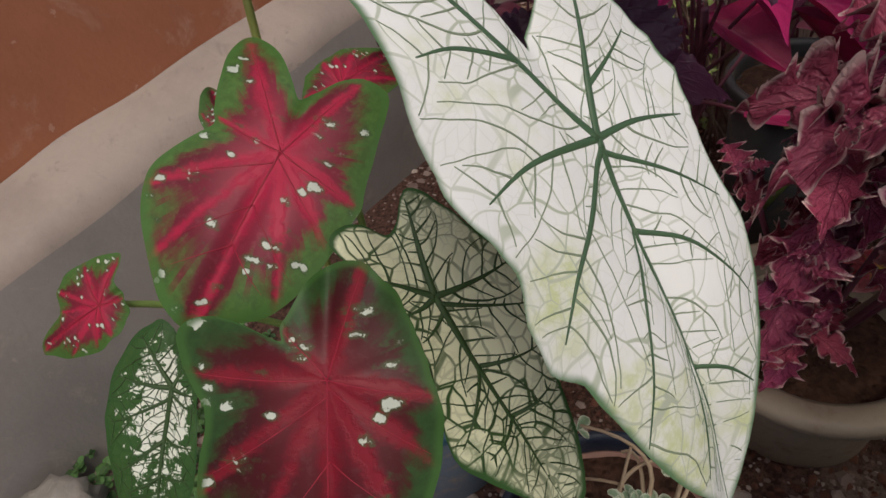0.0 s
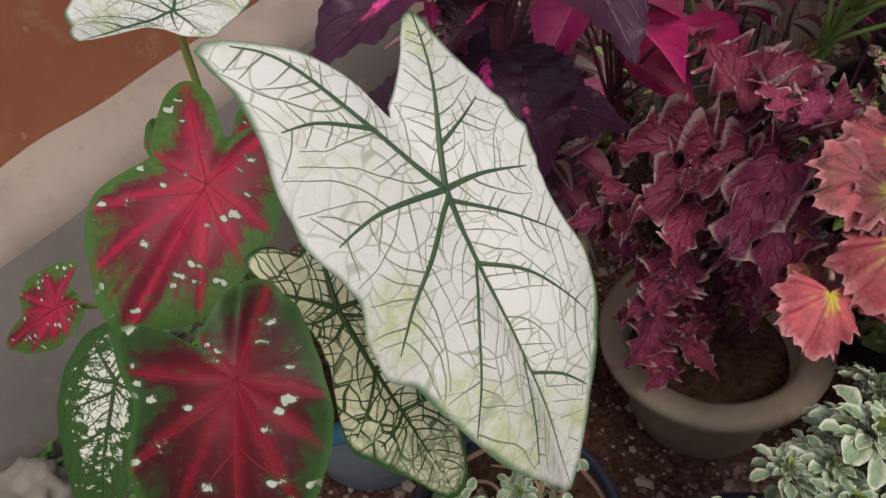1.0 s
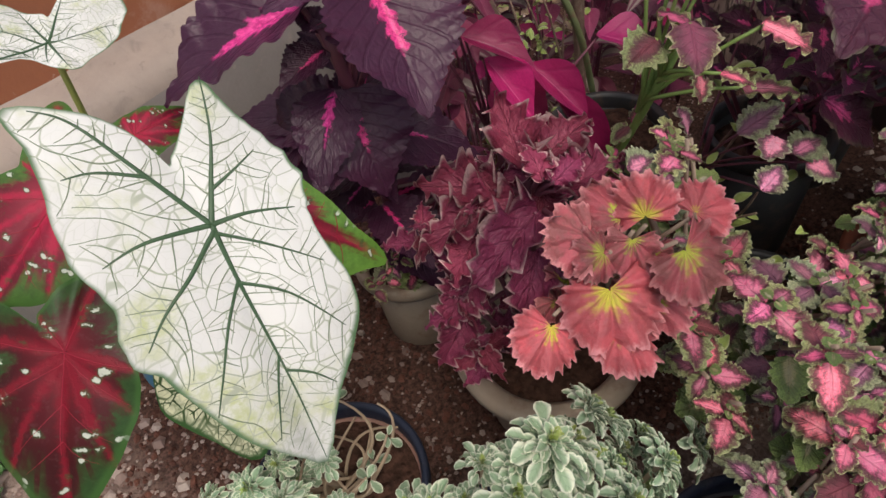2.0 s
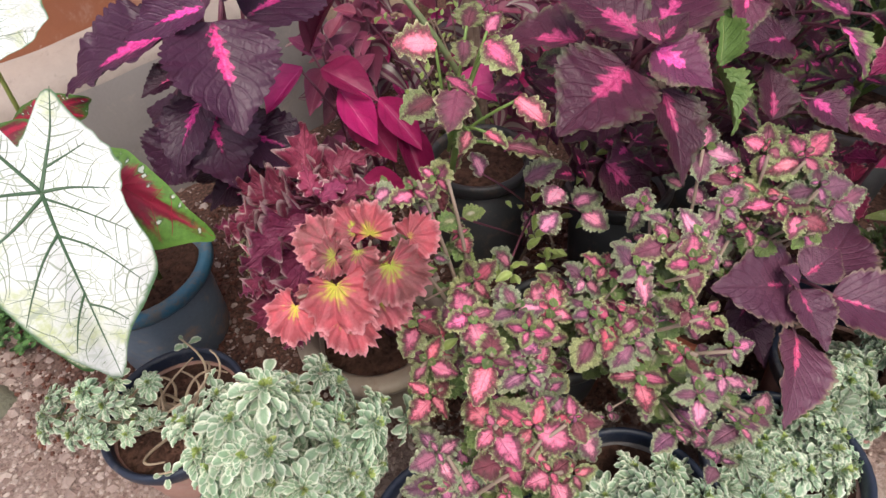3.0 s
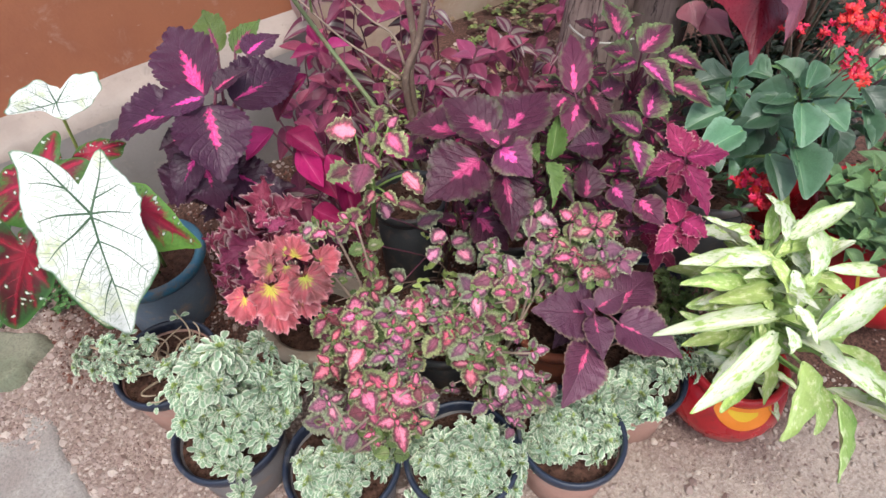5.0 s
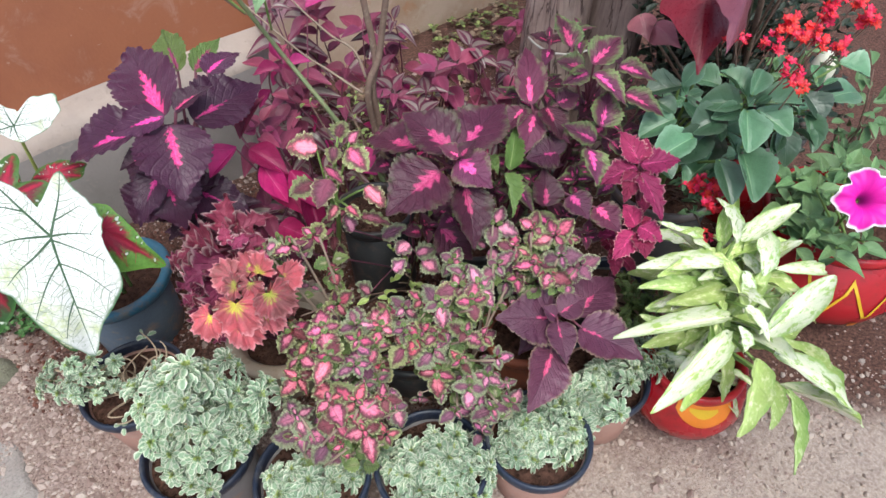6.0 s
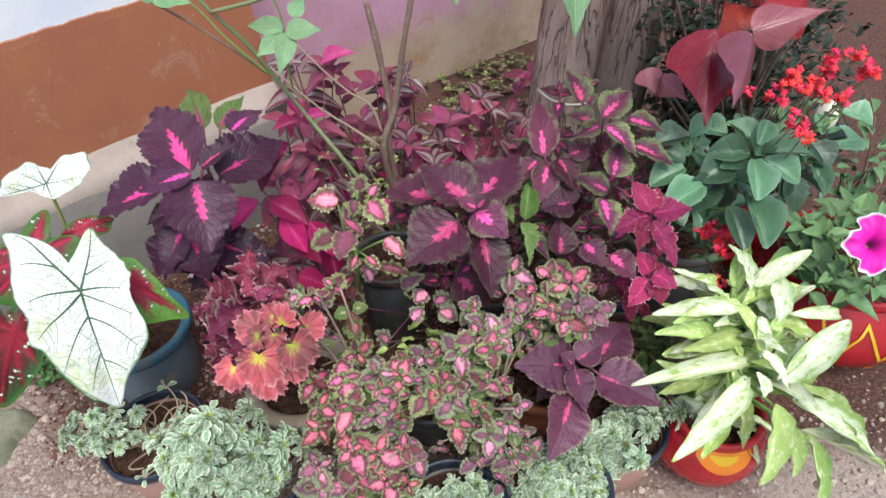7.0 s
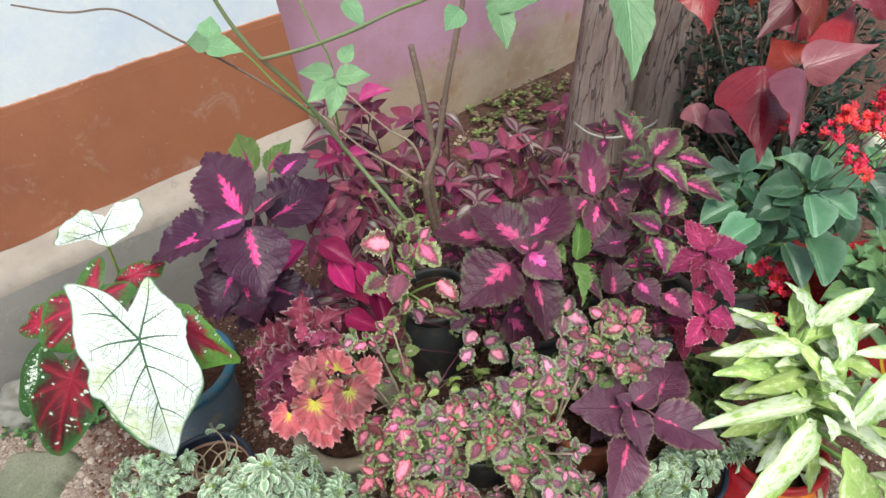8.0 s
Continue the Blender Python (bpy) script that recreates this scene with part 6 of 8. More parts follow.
def caladium_leaf(plant, root, centre, tip, face, radii, mat, vein_mat, label, vein_r=0.0016, bulge=0.05, wave=0.02, veins=VEINS, stalk=MAT_STEM_GREEN, sag=0.02, bend=(0.0, 0.0, 0.0), laterals=0.0, pitch=0.075, net_mat=MAT_SIDE_VEIN):
    """A heart-shaped leaf on its stalk. radii: the outline round the stalk's joint, from the tip, in leaf lengths."""
    c, t, n = V(*centre), V(*tip), V(*face).normalized()
    y = t - c
    size = y.length
    y.normalize()
    n = (n - y * n.dot(y)).normalized()
    x = y.cross(n)
    m = Matrix((x, y, n)).transposed().to_4x4()
    m.translation = local(plant, c)
    steps, rings = 144, 14
    k = len(radii)

    def edge(a):
        q = (a / (2 * math.pi) * k) % k
        i = int(q)
        f = q - i
        p = [radii[(i + j) % k] for j in (-1, 0, 1, 2)]
        return max(0.02, p[1] + 0.5 * f * (p[2] - p[0] + f * (2 * p[0] - 5 * p[1] + 4 * p[2] - p[3] + f * (3 * (p[1] - p[2]) + p[3] - p[0]))))

    def height(px, py):
        d = math.hypot(px, py)
        a = math.atan2(-px, py)
        z = bend[0] + bend[1] * py + bend[2] * py * py - bulge * d * d * 1.6 + 0.035 * math.exp(-((abs(px) - 0.18) / 0.14) ** 2) * min(1, d * 2)
        z += wave * d * (math.sin(a * 5 + 1.0) + 0.6 * math.sin(a * 9 + 2)) - 0.03 * math.exp(-(px / 0.05) ** 2) * min(1, d * 4)
        return z + 0.012 * noise.noise(V(px * 5, py * 5, size * 50))

    bm = bmesh.new()
    uv, polar = bm.loops.layers.uv.new("UVMap"), bm.loops.layers.uv.new("polar")
    info = {}
    mid = bm.verts.new((0, 0, height(0, 0) * size))
    info[mid] = ((0.5, 0.5), 0.0)
    grid = []
    for r in range(1, rings + 1):
        row = []
        for i in range(steps):
            a = 2 * math.pi * i / steps
            rho = (r / rings) ** 0.85
            d = edge(a) * rho
            px, py = -math.sin(a) * d, math.cos(a) * d
            v = bm.verts.new((px * size, py * size, height(px, py) * size))
            info[v] = ((px * 0.5 + 0.5, py * 0.5 + 0.5), rho)
            row.append(v)
        grid.append(row)

    def skin(vs, i):
        f = bm.faces.new(vs)
        for l in f.loops:
            p, rho = info[l.vert]
            l[uv].uv = p
            l[polar].uv = ((i + 0.5) / steps, rho)

    for i in range(steps):
        j = (i + 1) % steps
        skin((mid, grid[0][j], grid[0][i]), i)
        for r in range(rings - 1):
            skin((grid[r][i], grid[r][j], grid[r + 1][j], grid[r + 1][i]), i)
    bmesh.ops.recalc_face_normals(bm, faces=bm.faces)
    blade_ob = part("leaf_blade", bm, mat, plant, label)
    blade_ob.matrix_basis = m
    # main veins as lines in the leaf's plane: given, or straight rays that bend towards the tip
    lines = []
    for row in veins:
        if isinstance(row[0], tuple):
            lines.append(smooth_line([V(*q, 0) for q in row], 8))
            continue
        s, ang, reach = row
        a = math.radians(ang)
        p0, p1 = V(0, s, 0), V(-math.sin(a), math.cos(a), 0) * edge(a % (2 * math.pi)) * reach
        lines.append([p0.lerp(p1, f / 16) + V(0.012 * math.sin(f * 0.19) if ang == 0 else 0, 0.05 * f / 16 * (1 - f / 16) * (1 if abs(ang) < 120 else -0.5), 0) for f in range(17)])

    def lay_on(row, r0, r1, sides, into):
        """A flattened tube that follows the leaf's surface."""
        o = len(into.verts)
        tube([q * size for q in row], r0, r1, sides, into)
        into.verts.ensure_lookup_table()
        for v in into.verts[o:]:
            v.co.z = height(v.co.x / size, v.co.y / size) * size + v.co.z * 0.35 + 0.0001

    for i, row in enumerate(lines):
        vb = bmesh.new()
        lay_on(row, vein_r * (1.0 if row[0].length < 0.02 else 0.7), vein_r * 0.16, 6, vb)
        part("vein", vb, vein_mat, blade_ob)
    # finer side veins that curve off the main ones and stop short of the next
    if laterals:
        net = bmesh.new()
        rr = random.Random(int(size * 10000))

        def gap(q, own):
            return min((q - w).length for i, row in enumerate(lines) if i != own for w in row)

        cells = {}

        def taken(q, own_id):
            i0, j0 = int(q.x // 0.014), int(q.y // 0.014)
            return any((w - q).length < 0.012 for i in (-1, 0, 1) for j in (-1, 0, 1) for w, k3 in cells.get((i0 + i, j0 + j), ()) if k3 != own_id)

        made = 0
        for own, row in enumerate(lines):
            along = [0.0]
            for u, v in zip(row, row[1:]):
                along.append(along[-1] + (v - u).length)
            total = along[-1]
            count = max(3, int(total / pitch))
            for side in (-1, 1):
                for i in range(1, count + 1):
                    want = total * (i - 0.3 + rr.uniform(-0.25, 0.25)) / (count + 0.3)
                    j = max(1, min(len(row) - 1, next((n2 for n2, s2 in enumerate(along) if s2 >= want), len(row) - 1)))
                    q = row[j].copy()
                    d = (row[j] - row[j - 1]).normalized()
                    d.rotate(Euler((0, 0, side * rr.uniform(0.95, 1.3))))
                    turn = -side * rr.uniform(0.01, 0.05)
                    out = []
                    made += 1
                    for k2 in range(rr.randrange(12, 30)):
                        if q.length > edge(math.atan2(-q.x, q.y) % (2 * math.pi)) * 0.965:
                            break
                        out.append(q.copy())
                        if k2 > 1 and (taken(q, made) or gap(q, own) < 0.012):
                            break
                        cells.setdefault((int(q.x // 0.014), int(q.y // 0.014)), []).append((q.copy(), made))
                        q = q + d * 0.013
                        d.rotate(Euler((0, 0, turn + rr.gauss(0, 0.1))))
                    if len(out) > 2:
                        lay_on(out, laterals * rr.uniform(0.6, 1.1), laterals * 0.4, 4, net)
        part("vein_network", net, net_mat, blade_ob)
    end = c - n * 0.002
    part("stalk", tube(bez(local(plant, root), local(plant, end), sag, 12, (0.0, 0.015, 0)), 0.0038, 0.0026, 8), stalk, plant)
    return blade_ob


WHITE_VEINS = [((0, 0), (0.006, 0.215), (0.002, 0.56), (0.0, 0.97)), ((0, 0), (0.11, -0.23), (0.21, -0.43), (0.29, -0.5)), ((0, 0), (-0.06, -0.116), (-0.135, -0.266), (-0.195, -0.44)),
               ((0, 0), (-0.12, 0.012), (-0.27, 0.06)), ((0, 0), (0.2, -0.036), (0.335, -0.02)), ((0, 0.02), (0.13, 0.11), (0.255, 0.181), (0.345, 0.259)), ((0, 0.03), (-0.125, 0.129), (-0.28, 0.273)),
               ((0.1, -0.21), (0.22, -0.275), (0.31, -0.29)), ((-0.05, -0.1), (-0.145, -0.131), (-0.24, -0.165)), ((0.005, 0.2), (0.1, 0.295), (0.195, 0.433), (0.267, 0.557)),
               ((0.005, 0.21), (-0.12, 0.315), (-0.25, 0.523)), ((0.002, 0.56), (-0.07, 0.61), (-0.13, 0.69)), ((0.002, 0.5), (0.07, 0.61), (0.13, 0.76))]
WHITE_CAL = thing("white_caladium", (0.035, 0.2, 0.14), "white caladium with dark green veins and large arrow-shaped leaves", "caladium")
caladium_leaf(WHITE_CAL, (0.035, 0.19, 0.14), (0.003, 0.004, 0.471), (-0.033, -0.086, 0.301), (0.00, -0.88, 0.47),
         [0.99, 0.83, 0.74, 0.70, 0.67, 0.64, 0.62, 0.59, 0.54, 0.49, 0.43, 0.39, 0.36, 0.34, 0.33, 0.32, 0.33, 0.33, 0.34, 0.36, 0.35, 0.35, 0.36, 0.35, 0.35, 0.36, 0.36, 0.37, 0.38, 0.40, 0.43, 0.47, 0.45, 0.36, 0.30, 0.26, 0.24, 0.22, 0.32, 0.40, 0.47, 0.53, 0.60, 0.63, 0.54, 0.50, 0.47, 0.45, 0.44, 0.43, 0.42, 0.41, 0.41, 0.40, 0.39, 0.38, 0.38, 0.38, 0.40, 0.44, 0.46, 0.49, 0.49, 0.49, 0.52, 0.55, 0.59, 0.64, 0.70, 0.76, 0.82, 0.90], bend=(0.044, 0.159, -0.200), mat=MAT_CAL_WHITE,
              vein_mat=MAT_CAL_VEIN, label="large white leaf with green veins", vein_r=0.002, bulge=0.0, wave=0.008, veins=WHITE_VEINS, laterals=0.00056, pitch=0.05)
caladium_leaf(WHITE_CAL, (-0.005, 0.235, 0.14), (0.029, 0.225, 0.529), (-0.040, 0.215, 0.536), (0.15, -0.45, 0.88),
         [1.00, 0.47, 0.36, 0.34, 0.35, 0.36, 0.39, 0.44, 0.51, 0.50, 0.47, 0.47, 0.50, 0.54, 0.62, 0.72, 0.78, 0.89, 1.02, 1.07, 1.16, 0.95, 0.83, 0.39, 0.42, 0.46, 0.53, 0.66, 0.70, 0.69, 0.70, 0.74, 0.80, 0.88, 0.89, 0.93],
              MAT_CAL_WHITE, MAT_CAL_VEIN, "small curled white leaf on a long stalk", 0.0013, -0.05, 0.04, stalk=MAT_STEM_BRIGHT, sag=0.0, laterals=0.0005, pitch=0.1)
RED_CAL = thing("red_caladium", (0.0, 0.23, 0.14), "red caladium with green margins and white flecks", "caladium")
caladium_leaf(RED_CAL, (0.0, 0.24, 0.14), (-0.036, 0.159, 0.455), (-0.133, 0.148, 0.419), (-0.23, -0.57, 0.79),
         [0.98, 0.89, 0.84, 0.75, 0.66, 0.59, 0.54, 0.51, 0.50, 0.47, 0.46, 0.47, 0.49, 0.53, 0.60, 0.68, 0.64, 0.54, 0.42, 0.32, 0.44, 0.64, 0.75, 0.68, 0.56, 0.48, 0.42, 0.37, 0.42, 0.51, 0.63, 0.69, 0.74, 0.79, 0.86, 0.94],
              MAT_CAL_RED, MAT_CAL_VEIN_RED, "broad red leaf with green margin", 0.0006, 0.12, 0.01)
caladium_leaf(RED_CAL, (-0.02, 0.22, 0.14), (-0.109, 0.081, 0.394), (-0.194, 0.032, 0.316), (-0.41, -0.51, 0.76),
         [1.00, 0.91, 0.77, 0.67, 0.59, 0.54, 0.49, 0.46, 0.42, 0.39, 0.38, 0.37, 0.38, 0.39, 0.42, 0.43, 0.46, 0.46, 0.44, 0.39, 0.33, 0.29, 0.27, 0.24, 0.52, 0.64, 0.60, 0.53, 0.48, 0.50, 0.58, 0.67, 0.73, 0.81, 0.87, 0.95],
              MAT_CAL_DEEP, MAT_CAL_VEIN_RED, "deep red leaf with folded green lobe", 0.0005, 0.16, 0.02)
caladium_leaf(RED_CAL, (0.02, 0.25, 0.14), (-0.132, 0.311, 0.352), (-0.182, 0.336, 0.341), (-0.41, -0.51, 0.76),
         [1.00, 0.87, 0.80, 0.70, 0.63, 0.58, 0.53, 0.47, 0.44, 0.43, 0.40, 0.38, 0.37, 0.38, 0.37, 0.33, 0.32, 0.31, 0.30, 0.30, 0.32, 0.38, 0.66, 0.66, 0.64, 0.64, 0.63, 0.62, 0.63, 0.64, 0.62, 0.62, 0.56, 0.53, 0.56, 0.78],
              MAT_CAL_RED, MAT_CAL_VEIN_RED, "small red leaf near the wall", 0.0008, 0.2, 0.04)
caladium_leaf(RED_CAL, (0.05, 0.2, 0.14), (0.062, 0.041, 0.420), (0.116, -0.025, 0.352), (-0.10, -0.75, 0.65),
         [1.00, 0.66, 0.52, 0.44, 0.38, 0.34, 0.32, 0.31, 0.30, 0.31, 0.33, 0.35, 0.35, 0.36, 0.36, 0.29, 0.24, 0.22, 0.31, 0.29, 0.28, 0.28, 0.29, 0.31, 0.32, 0.33, 0.35, 0.39, 0.43, 0.46, 0.52, 0.58, 0.66, 0.71, 0.76, 0.85],
              MAT_CAL_GREEN, MAT_CAL_VEIN_RED, "narrow green and red leaf", 0.0009, 0.12, 0.01)
caladium_leaf(RED_CAL, (0.05, 0.24, 0.14), (0.037, 0.185, 0.450), (0.091, 0.182, 0.454), (-0.10, -0.60, 0.80),
         [1.00, 0.80, 0.68, 0.61, 0.56, 0.47, 0.41, 0.38, 0.36, 0.36, 0.36, 0.38, 0.40, 0.40, 0.41, 0.44, 0.48, 0.56, 0.54, 0.48, 0.45, 0.43, 0.43, 0.42, 0.40, 0.40, 0.42, 0.44, 0.47, 0.48, 0.50, 0.55, 0.63, 0.76, 0.84, 0.90],
              MAT_CAL_RED, MAT_CAL_VEIN_RED, "small red speckled leaf", 0.0007, 0.2, 0.03)
caladium_leaf(RED_CAL, (0.0, 0.25, 0.14), (-0.020, 0.233, 0.428), (-0.005, 0.254, 0.467), (-0.21, -0.83, 0.52),
         [0.94, 0.90, 0.76, 0.65, 0.49, 0.40, 0.35, 0.32, 0.31, 0.30, 0.30, 0.31, 0.34, 0.38, 0.44, 0.50, 0.54, 0.61, 0.74, 0.81, 0.62, 0.52, 0.44, 0.36, 0.31, 0.28, 0.26, 0.26, 0.26, 0.26, 0.28, 0.31, 0.36, 0.42, 0.51, 0.68],
              MAT_CAL_RED, MAT_CAL_VEIN_RED, "small upright red leaf", 0.0007, 0.2, 0.03)
MOT_CAL = thing("mottled_caladium", (0.01, 0.2, 0.14), "caladium with green and cream mottled leaves under the white one", "caladium")
caladium_leaf(MOT_CAL, (0.01, 0.2, 0.14), (-0.037, 0.073, 0.383), (-0.064, -0.030, 0.276), (-0.10, -0.70, 0.70),
         [1.00, 0.83, 0.62, 0.49, 0.43, 0.41, 0.41, 0.39, 0.37, 0.35, 0.32, 0.31, 0.31, 0.33, 0.35, 0.39, 0.40, 0.30, 0.28, 0.36, 0.41, 0.41, 0.27, 0.21, 0.17, 0.16, 0.15, 0.15, 0.15, 0.16, 0.17, 0.21, 0.28, 0.55, 0.66, 0.79],
              MAT_CAL_MOTTLED, MAT_DARK_VEIN, "cream leaf with dense dark green veining", 0.0022, 0.1, 0.015, laterals=0.0008, pitch=0.06, net_mat=MAT_DARK_VEIN)
caladium_leaf(MOT_CAL, (-0.03, 0.24, 0.14), (-0.146, 0.199, 0.350), (-0.222, 0.174, 0.291), (-0.45, -0.45, 0.77),
         [1.00, 0.85, 0.61, 0.43, 0.31, 0.24, 0.20, 0.18, 0.17, 0.16, 0.15, 0.14, 0.13, 0.13, 0.13, 0.14, 0.15, 0.16, 0.22, 0.35, 0.42, 0.41, 0.41, 0.40, 0.39, 0.39, 0.40, 0.40, 0.40, 0.42, 0.46, 0.49, 0.55, 0.63, 0.75, 0.88],
              MAT_CAL_SPLASH, MAT_DARK_VEIN, "green leaf splashed with white", 0.0018, 0.12, 0.015, laterals=0.0006, pitch=0.06, net_mat=MAT_DARK_VEIN)


# ---- cream-edged shrublets in the front row ----
def head_mesh(name, blades, count, leaf, width, seed, young=None):
    """A dense domed head of small leaves."""
    r = random.Random(seed)
    bm = bmesh.new()
    for i in range(count):
        f = (i + 0.5) / count
        a = i * 2.39996 + r.uniform(-0.25, 0.25)
        tilt = 0.15 + 1.55 * f ** 0.8 + r.uniform(-0.3, 0.3)
        out = V(math.sin(tilt) * math.cos(a), math.sin(tilt) * math.sin(a), math.cos(tilt))
        q = leaf * (0.5 + 0.55 * f) * r.uniform(0.7, 1.3)
        b = V(out.x, out.y, 0) * leaf * r.uniform(0.45, 1.1) * f + V(0, 0, leaf * 0.4 * (1 - f) + r.uniform(-0.12, 0.2) * leaf)
        o = len(bm.verts)
        of = len(bm.faces)
        bm.from_mesh((young if young and i < 9 else blades)[r.randrange(3)])
        bm.verts.ensure_lookup_table()
        bm.faces.ensure_lookup_table()
        for face in bm.faces[of:]:
            face.material_index = 1 if young and i < 9 else 0
        m = leaf_matrix(b, b + out * q, q * width * r.uniform(0.85, 1.2), V(0, 0, 1) + V(out.x, out.y, 0) * r.uniform(-0.5, 0.7) + V(r.uniform(-0.3, 0.3), r.uniform(-0.3, 0.3), 0))
        bmesh.ops.transform(bm, matrix=m, verts=bm.verts[o:])
    me = mesh_of(bm, name)
    me.materials.append(blades[0].materials[0])
    if young:
        me.materials.append(young[0].materials[0])
    return me


HEADS = [head_mesh("leaf_rosette", L_VARIEGATED, 56, 0.0168, 0.6, 80 + i, L_YOUNG) for i in range(6)]
DARK_HEADS = [head_mesh("leaf_rosette", L_GREEN_SMALL, 40, 0.014, 0.7, 90 + i) for i in range(3)]


def shrublet(base, nodes, label, seed, heads=HEADS, size=1.0, name="cream_edged_shrub", stem_mat=MAT_TWIG):
    r = random.Random(seed)
    p = thing(name, base, label, "shrub", "cream-edged shrubs in the front pots" if name == "cream_edged_shrub" else "")

    def head(q, k):
        ob = part("leaf_rosette", heads[r.randrange(len(heads))], None, p)
        lean = V(q.x - base[0] + r.uniform(-0.02, 0.02), q.y - base[1] - 0.02 + r.uniform(-0.02, 0.02), 0) * 500
        ob.matrix_basis = Matrix.Translation(local(p, q)) @ pose(0, 0, 0, -max(-50, min(50, lean.y)), max(-50, min(50, lean.x)), 0) @ pose(0, 0, 0, 0, 0, r.uniform(0, 360)) @ Matrix.Scale(k, 4)

    for x, y, z, s in nodes:
        k = size * r.uniform(0.62, 0.98)
        top = V(x, y, z)
        head(top - V(0, 0, 0.008), k)
        for _ in range(1 if heads is HEADS else 0):
            head(top + V(r.gauss(0, 0.019), r.gauss(0, 0.019), -r.uniform(0.002, 0.028)), k * r.uniform(0.75, 1.0))
        stem(p, (base[0] + r.uniform(-0.01, 0.01), base[1] + r.uniform(-0.01, 0.01), base[2]), top - V(0, 0, 0.01), 0.0032, 0.002, stem_mat, bend=(r.uniform(-0.015, 0.015), r.uniform(-0.015, 0.015), 0), n=6)
        for f in (0.2, 0.42):
            head(top.lerp(V(*base), f) + V(r.uniform(-0.02, 0.02), r.uniform(-0.02, 0.02), 0), k * 0.85)
    return p


shrublet((0.02, -0.213, 0.115), [
        (0.030, -0.181, 0.323, 0.017), (0.066, -0.210, 0.333, 0.016), (0.090, -0.228, 0.290, 0.017), (0.044, -0.201, 0.321, 0.017),
        (0.129, -0.235, 0.243, 0.018), (0.154, -0.239, 0.232, 0.018), (0.105, -0.240, 0.261, 0.017), (-0.005, -0.159, 0.281, 0.017),
        (0.083, -0.216, 0.309, 0.017), (0.028, -0.210, 0.319, 0.016), (0.061, -0.220, 0.315, 0.017), (-0.010, -0.190, 0.274, 0.017),
        (0.014, -0.244, 0.286, 0.016), (0.047, -0.282, 0.274, 0.016), (0.089, -0.262, 0.270, 0.017), (0.132, -0.268, 0.260, 0.017),
        (0.087, -0.287, 0.249, 0.017), (0.020, -0.285, 0.231, 0.017), (0.063, -0.299, 0.214, 0.017), (-0.021, -0.255, 0.192, 0.017),
        (0.010, -0.308, 0.180, 0.017), (-0.023, -0.221, 0.231, 0.017), (0.104, -0.284, 0.219, 0.018), (0.041, -0.248, 0.311, 0.016)], "dense cream-edged small-leaved shrub spilling over its pot", 31)
TWIG = shrublet((-0.026, -0.005, 0.11), [
        (-0.112, 0.010, 0.241, 0.019), (-0.093, -0.031, 0.232, 0.018), (-0.071, -0.035, 0.236, 0.018), (-0.116, -0.018, 0.204, 0.019),
        (-0.094, -0.047, 0.206, 0.019), (-0.130, 0.015, 0.214, 0.017), (-0.082, -0.011, 0.243, 0.017)], "sparse cream-edged shrub with bare pale twigs", 32, size=0.72)
shrublet((0.14, -0.38, 0.115), [
        (0.095, -0.357, 0.179, 0.017), (0.121, -0.373, 0.194, 0.017), (0.133, -0.396, 0.182, 0.017), (0.094, -0.384, 0.171, 0.017),
        (0.106, -0.411, 0.156, 0.017), (0.135, -0.415, 0.155, 0.017), (0.189, -0.402, 0.152, 0.018), (0.201, -0.411, 0.123, 0.016),
        (0.173, -0.379, 0.161, 0.016)], "cream-edged shrub under pink coleus in a black pot", 33)
shrublet((0.303, -0.474, 0.115), [
        (0.286, -0.450, 0.164, 0.018), (0.319, -0.465, 0.169, 0.018), (0.359, -0.514, 0.166, 0.018), (0.323, -0.522, 0.169, 0.017),
        (0.367, -0.534, 0.155, 0.018), (0.291, -0.505, 0.179, 0.017), (0.249, -0.466, 0.161, 0.017), (0.281, -0.481, 0.178, 0.017),
        (0.317, -0.498, 0.184, 0.017), (0.332, -0.528, 0.169, 0.017), (0.261, -0.502, 0.152, 0.017), (0.283, -0.538, 0.150, 0.017),
        (0.321, -0.551, 0.145, 0.017), (0.234, -0.485, 0.124, 0.018), (0.253, -0.528, 0.129, 0.017), (0.349, -0.476, 0.176, 0.016),
        (0.359, -0.547, 0.127, 0.016), (0.257, -0.426, 0.141, 0.016)], "cream-edged shrub filling the middle front pot", 34)
shrublet((0.462, -0.545, 0.115), [
        (0.466, -0.496, 0.173, 0.018), (0.505, -0.536, 0.170, 0.018), (0.527, -0.568, 0.156, 0.018), (0.522, -0.599, 0.143, 0.018),
        (0.458, -0.556, 0.157, 0.018), (0.504, -0.573, 0.153, 0.018), (0.436, -0.548, 0.152, 0.018), (0.426, -0.518, 0.156, 0.018),
        (0.462, -0.525, 0.156, 0.018), (0.466, -0.568, 0.152, 0.018), (0.494, -0.591, 0.149, 0.018), (0.435, -0.566, 0.137, 0.018),
        (0.492, -0.613, 0.117, 0.018), (0.412, -0.537, 0.135, 0.018), (0.495, -0.537, 0.149, 0.019), (0.474, -0.600, 0.118, 0.016),
        (0.396, -0.513, 0.144, 0.016)], "cream-edged shrub leaning over soil in its pot", 35)
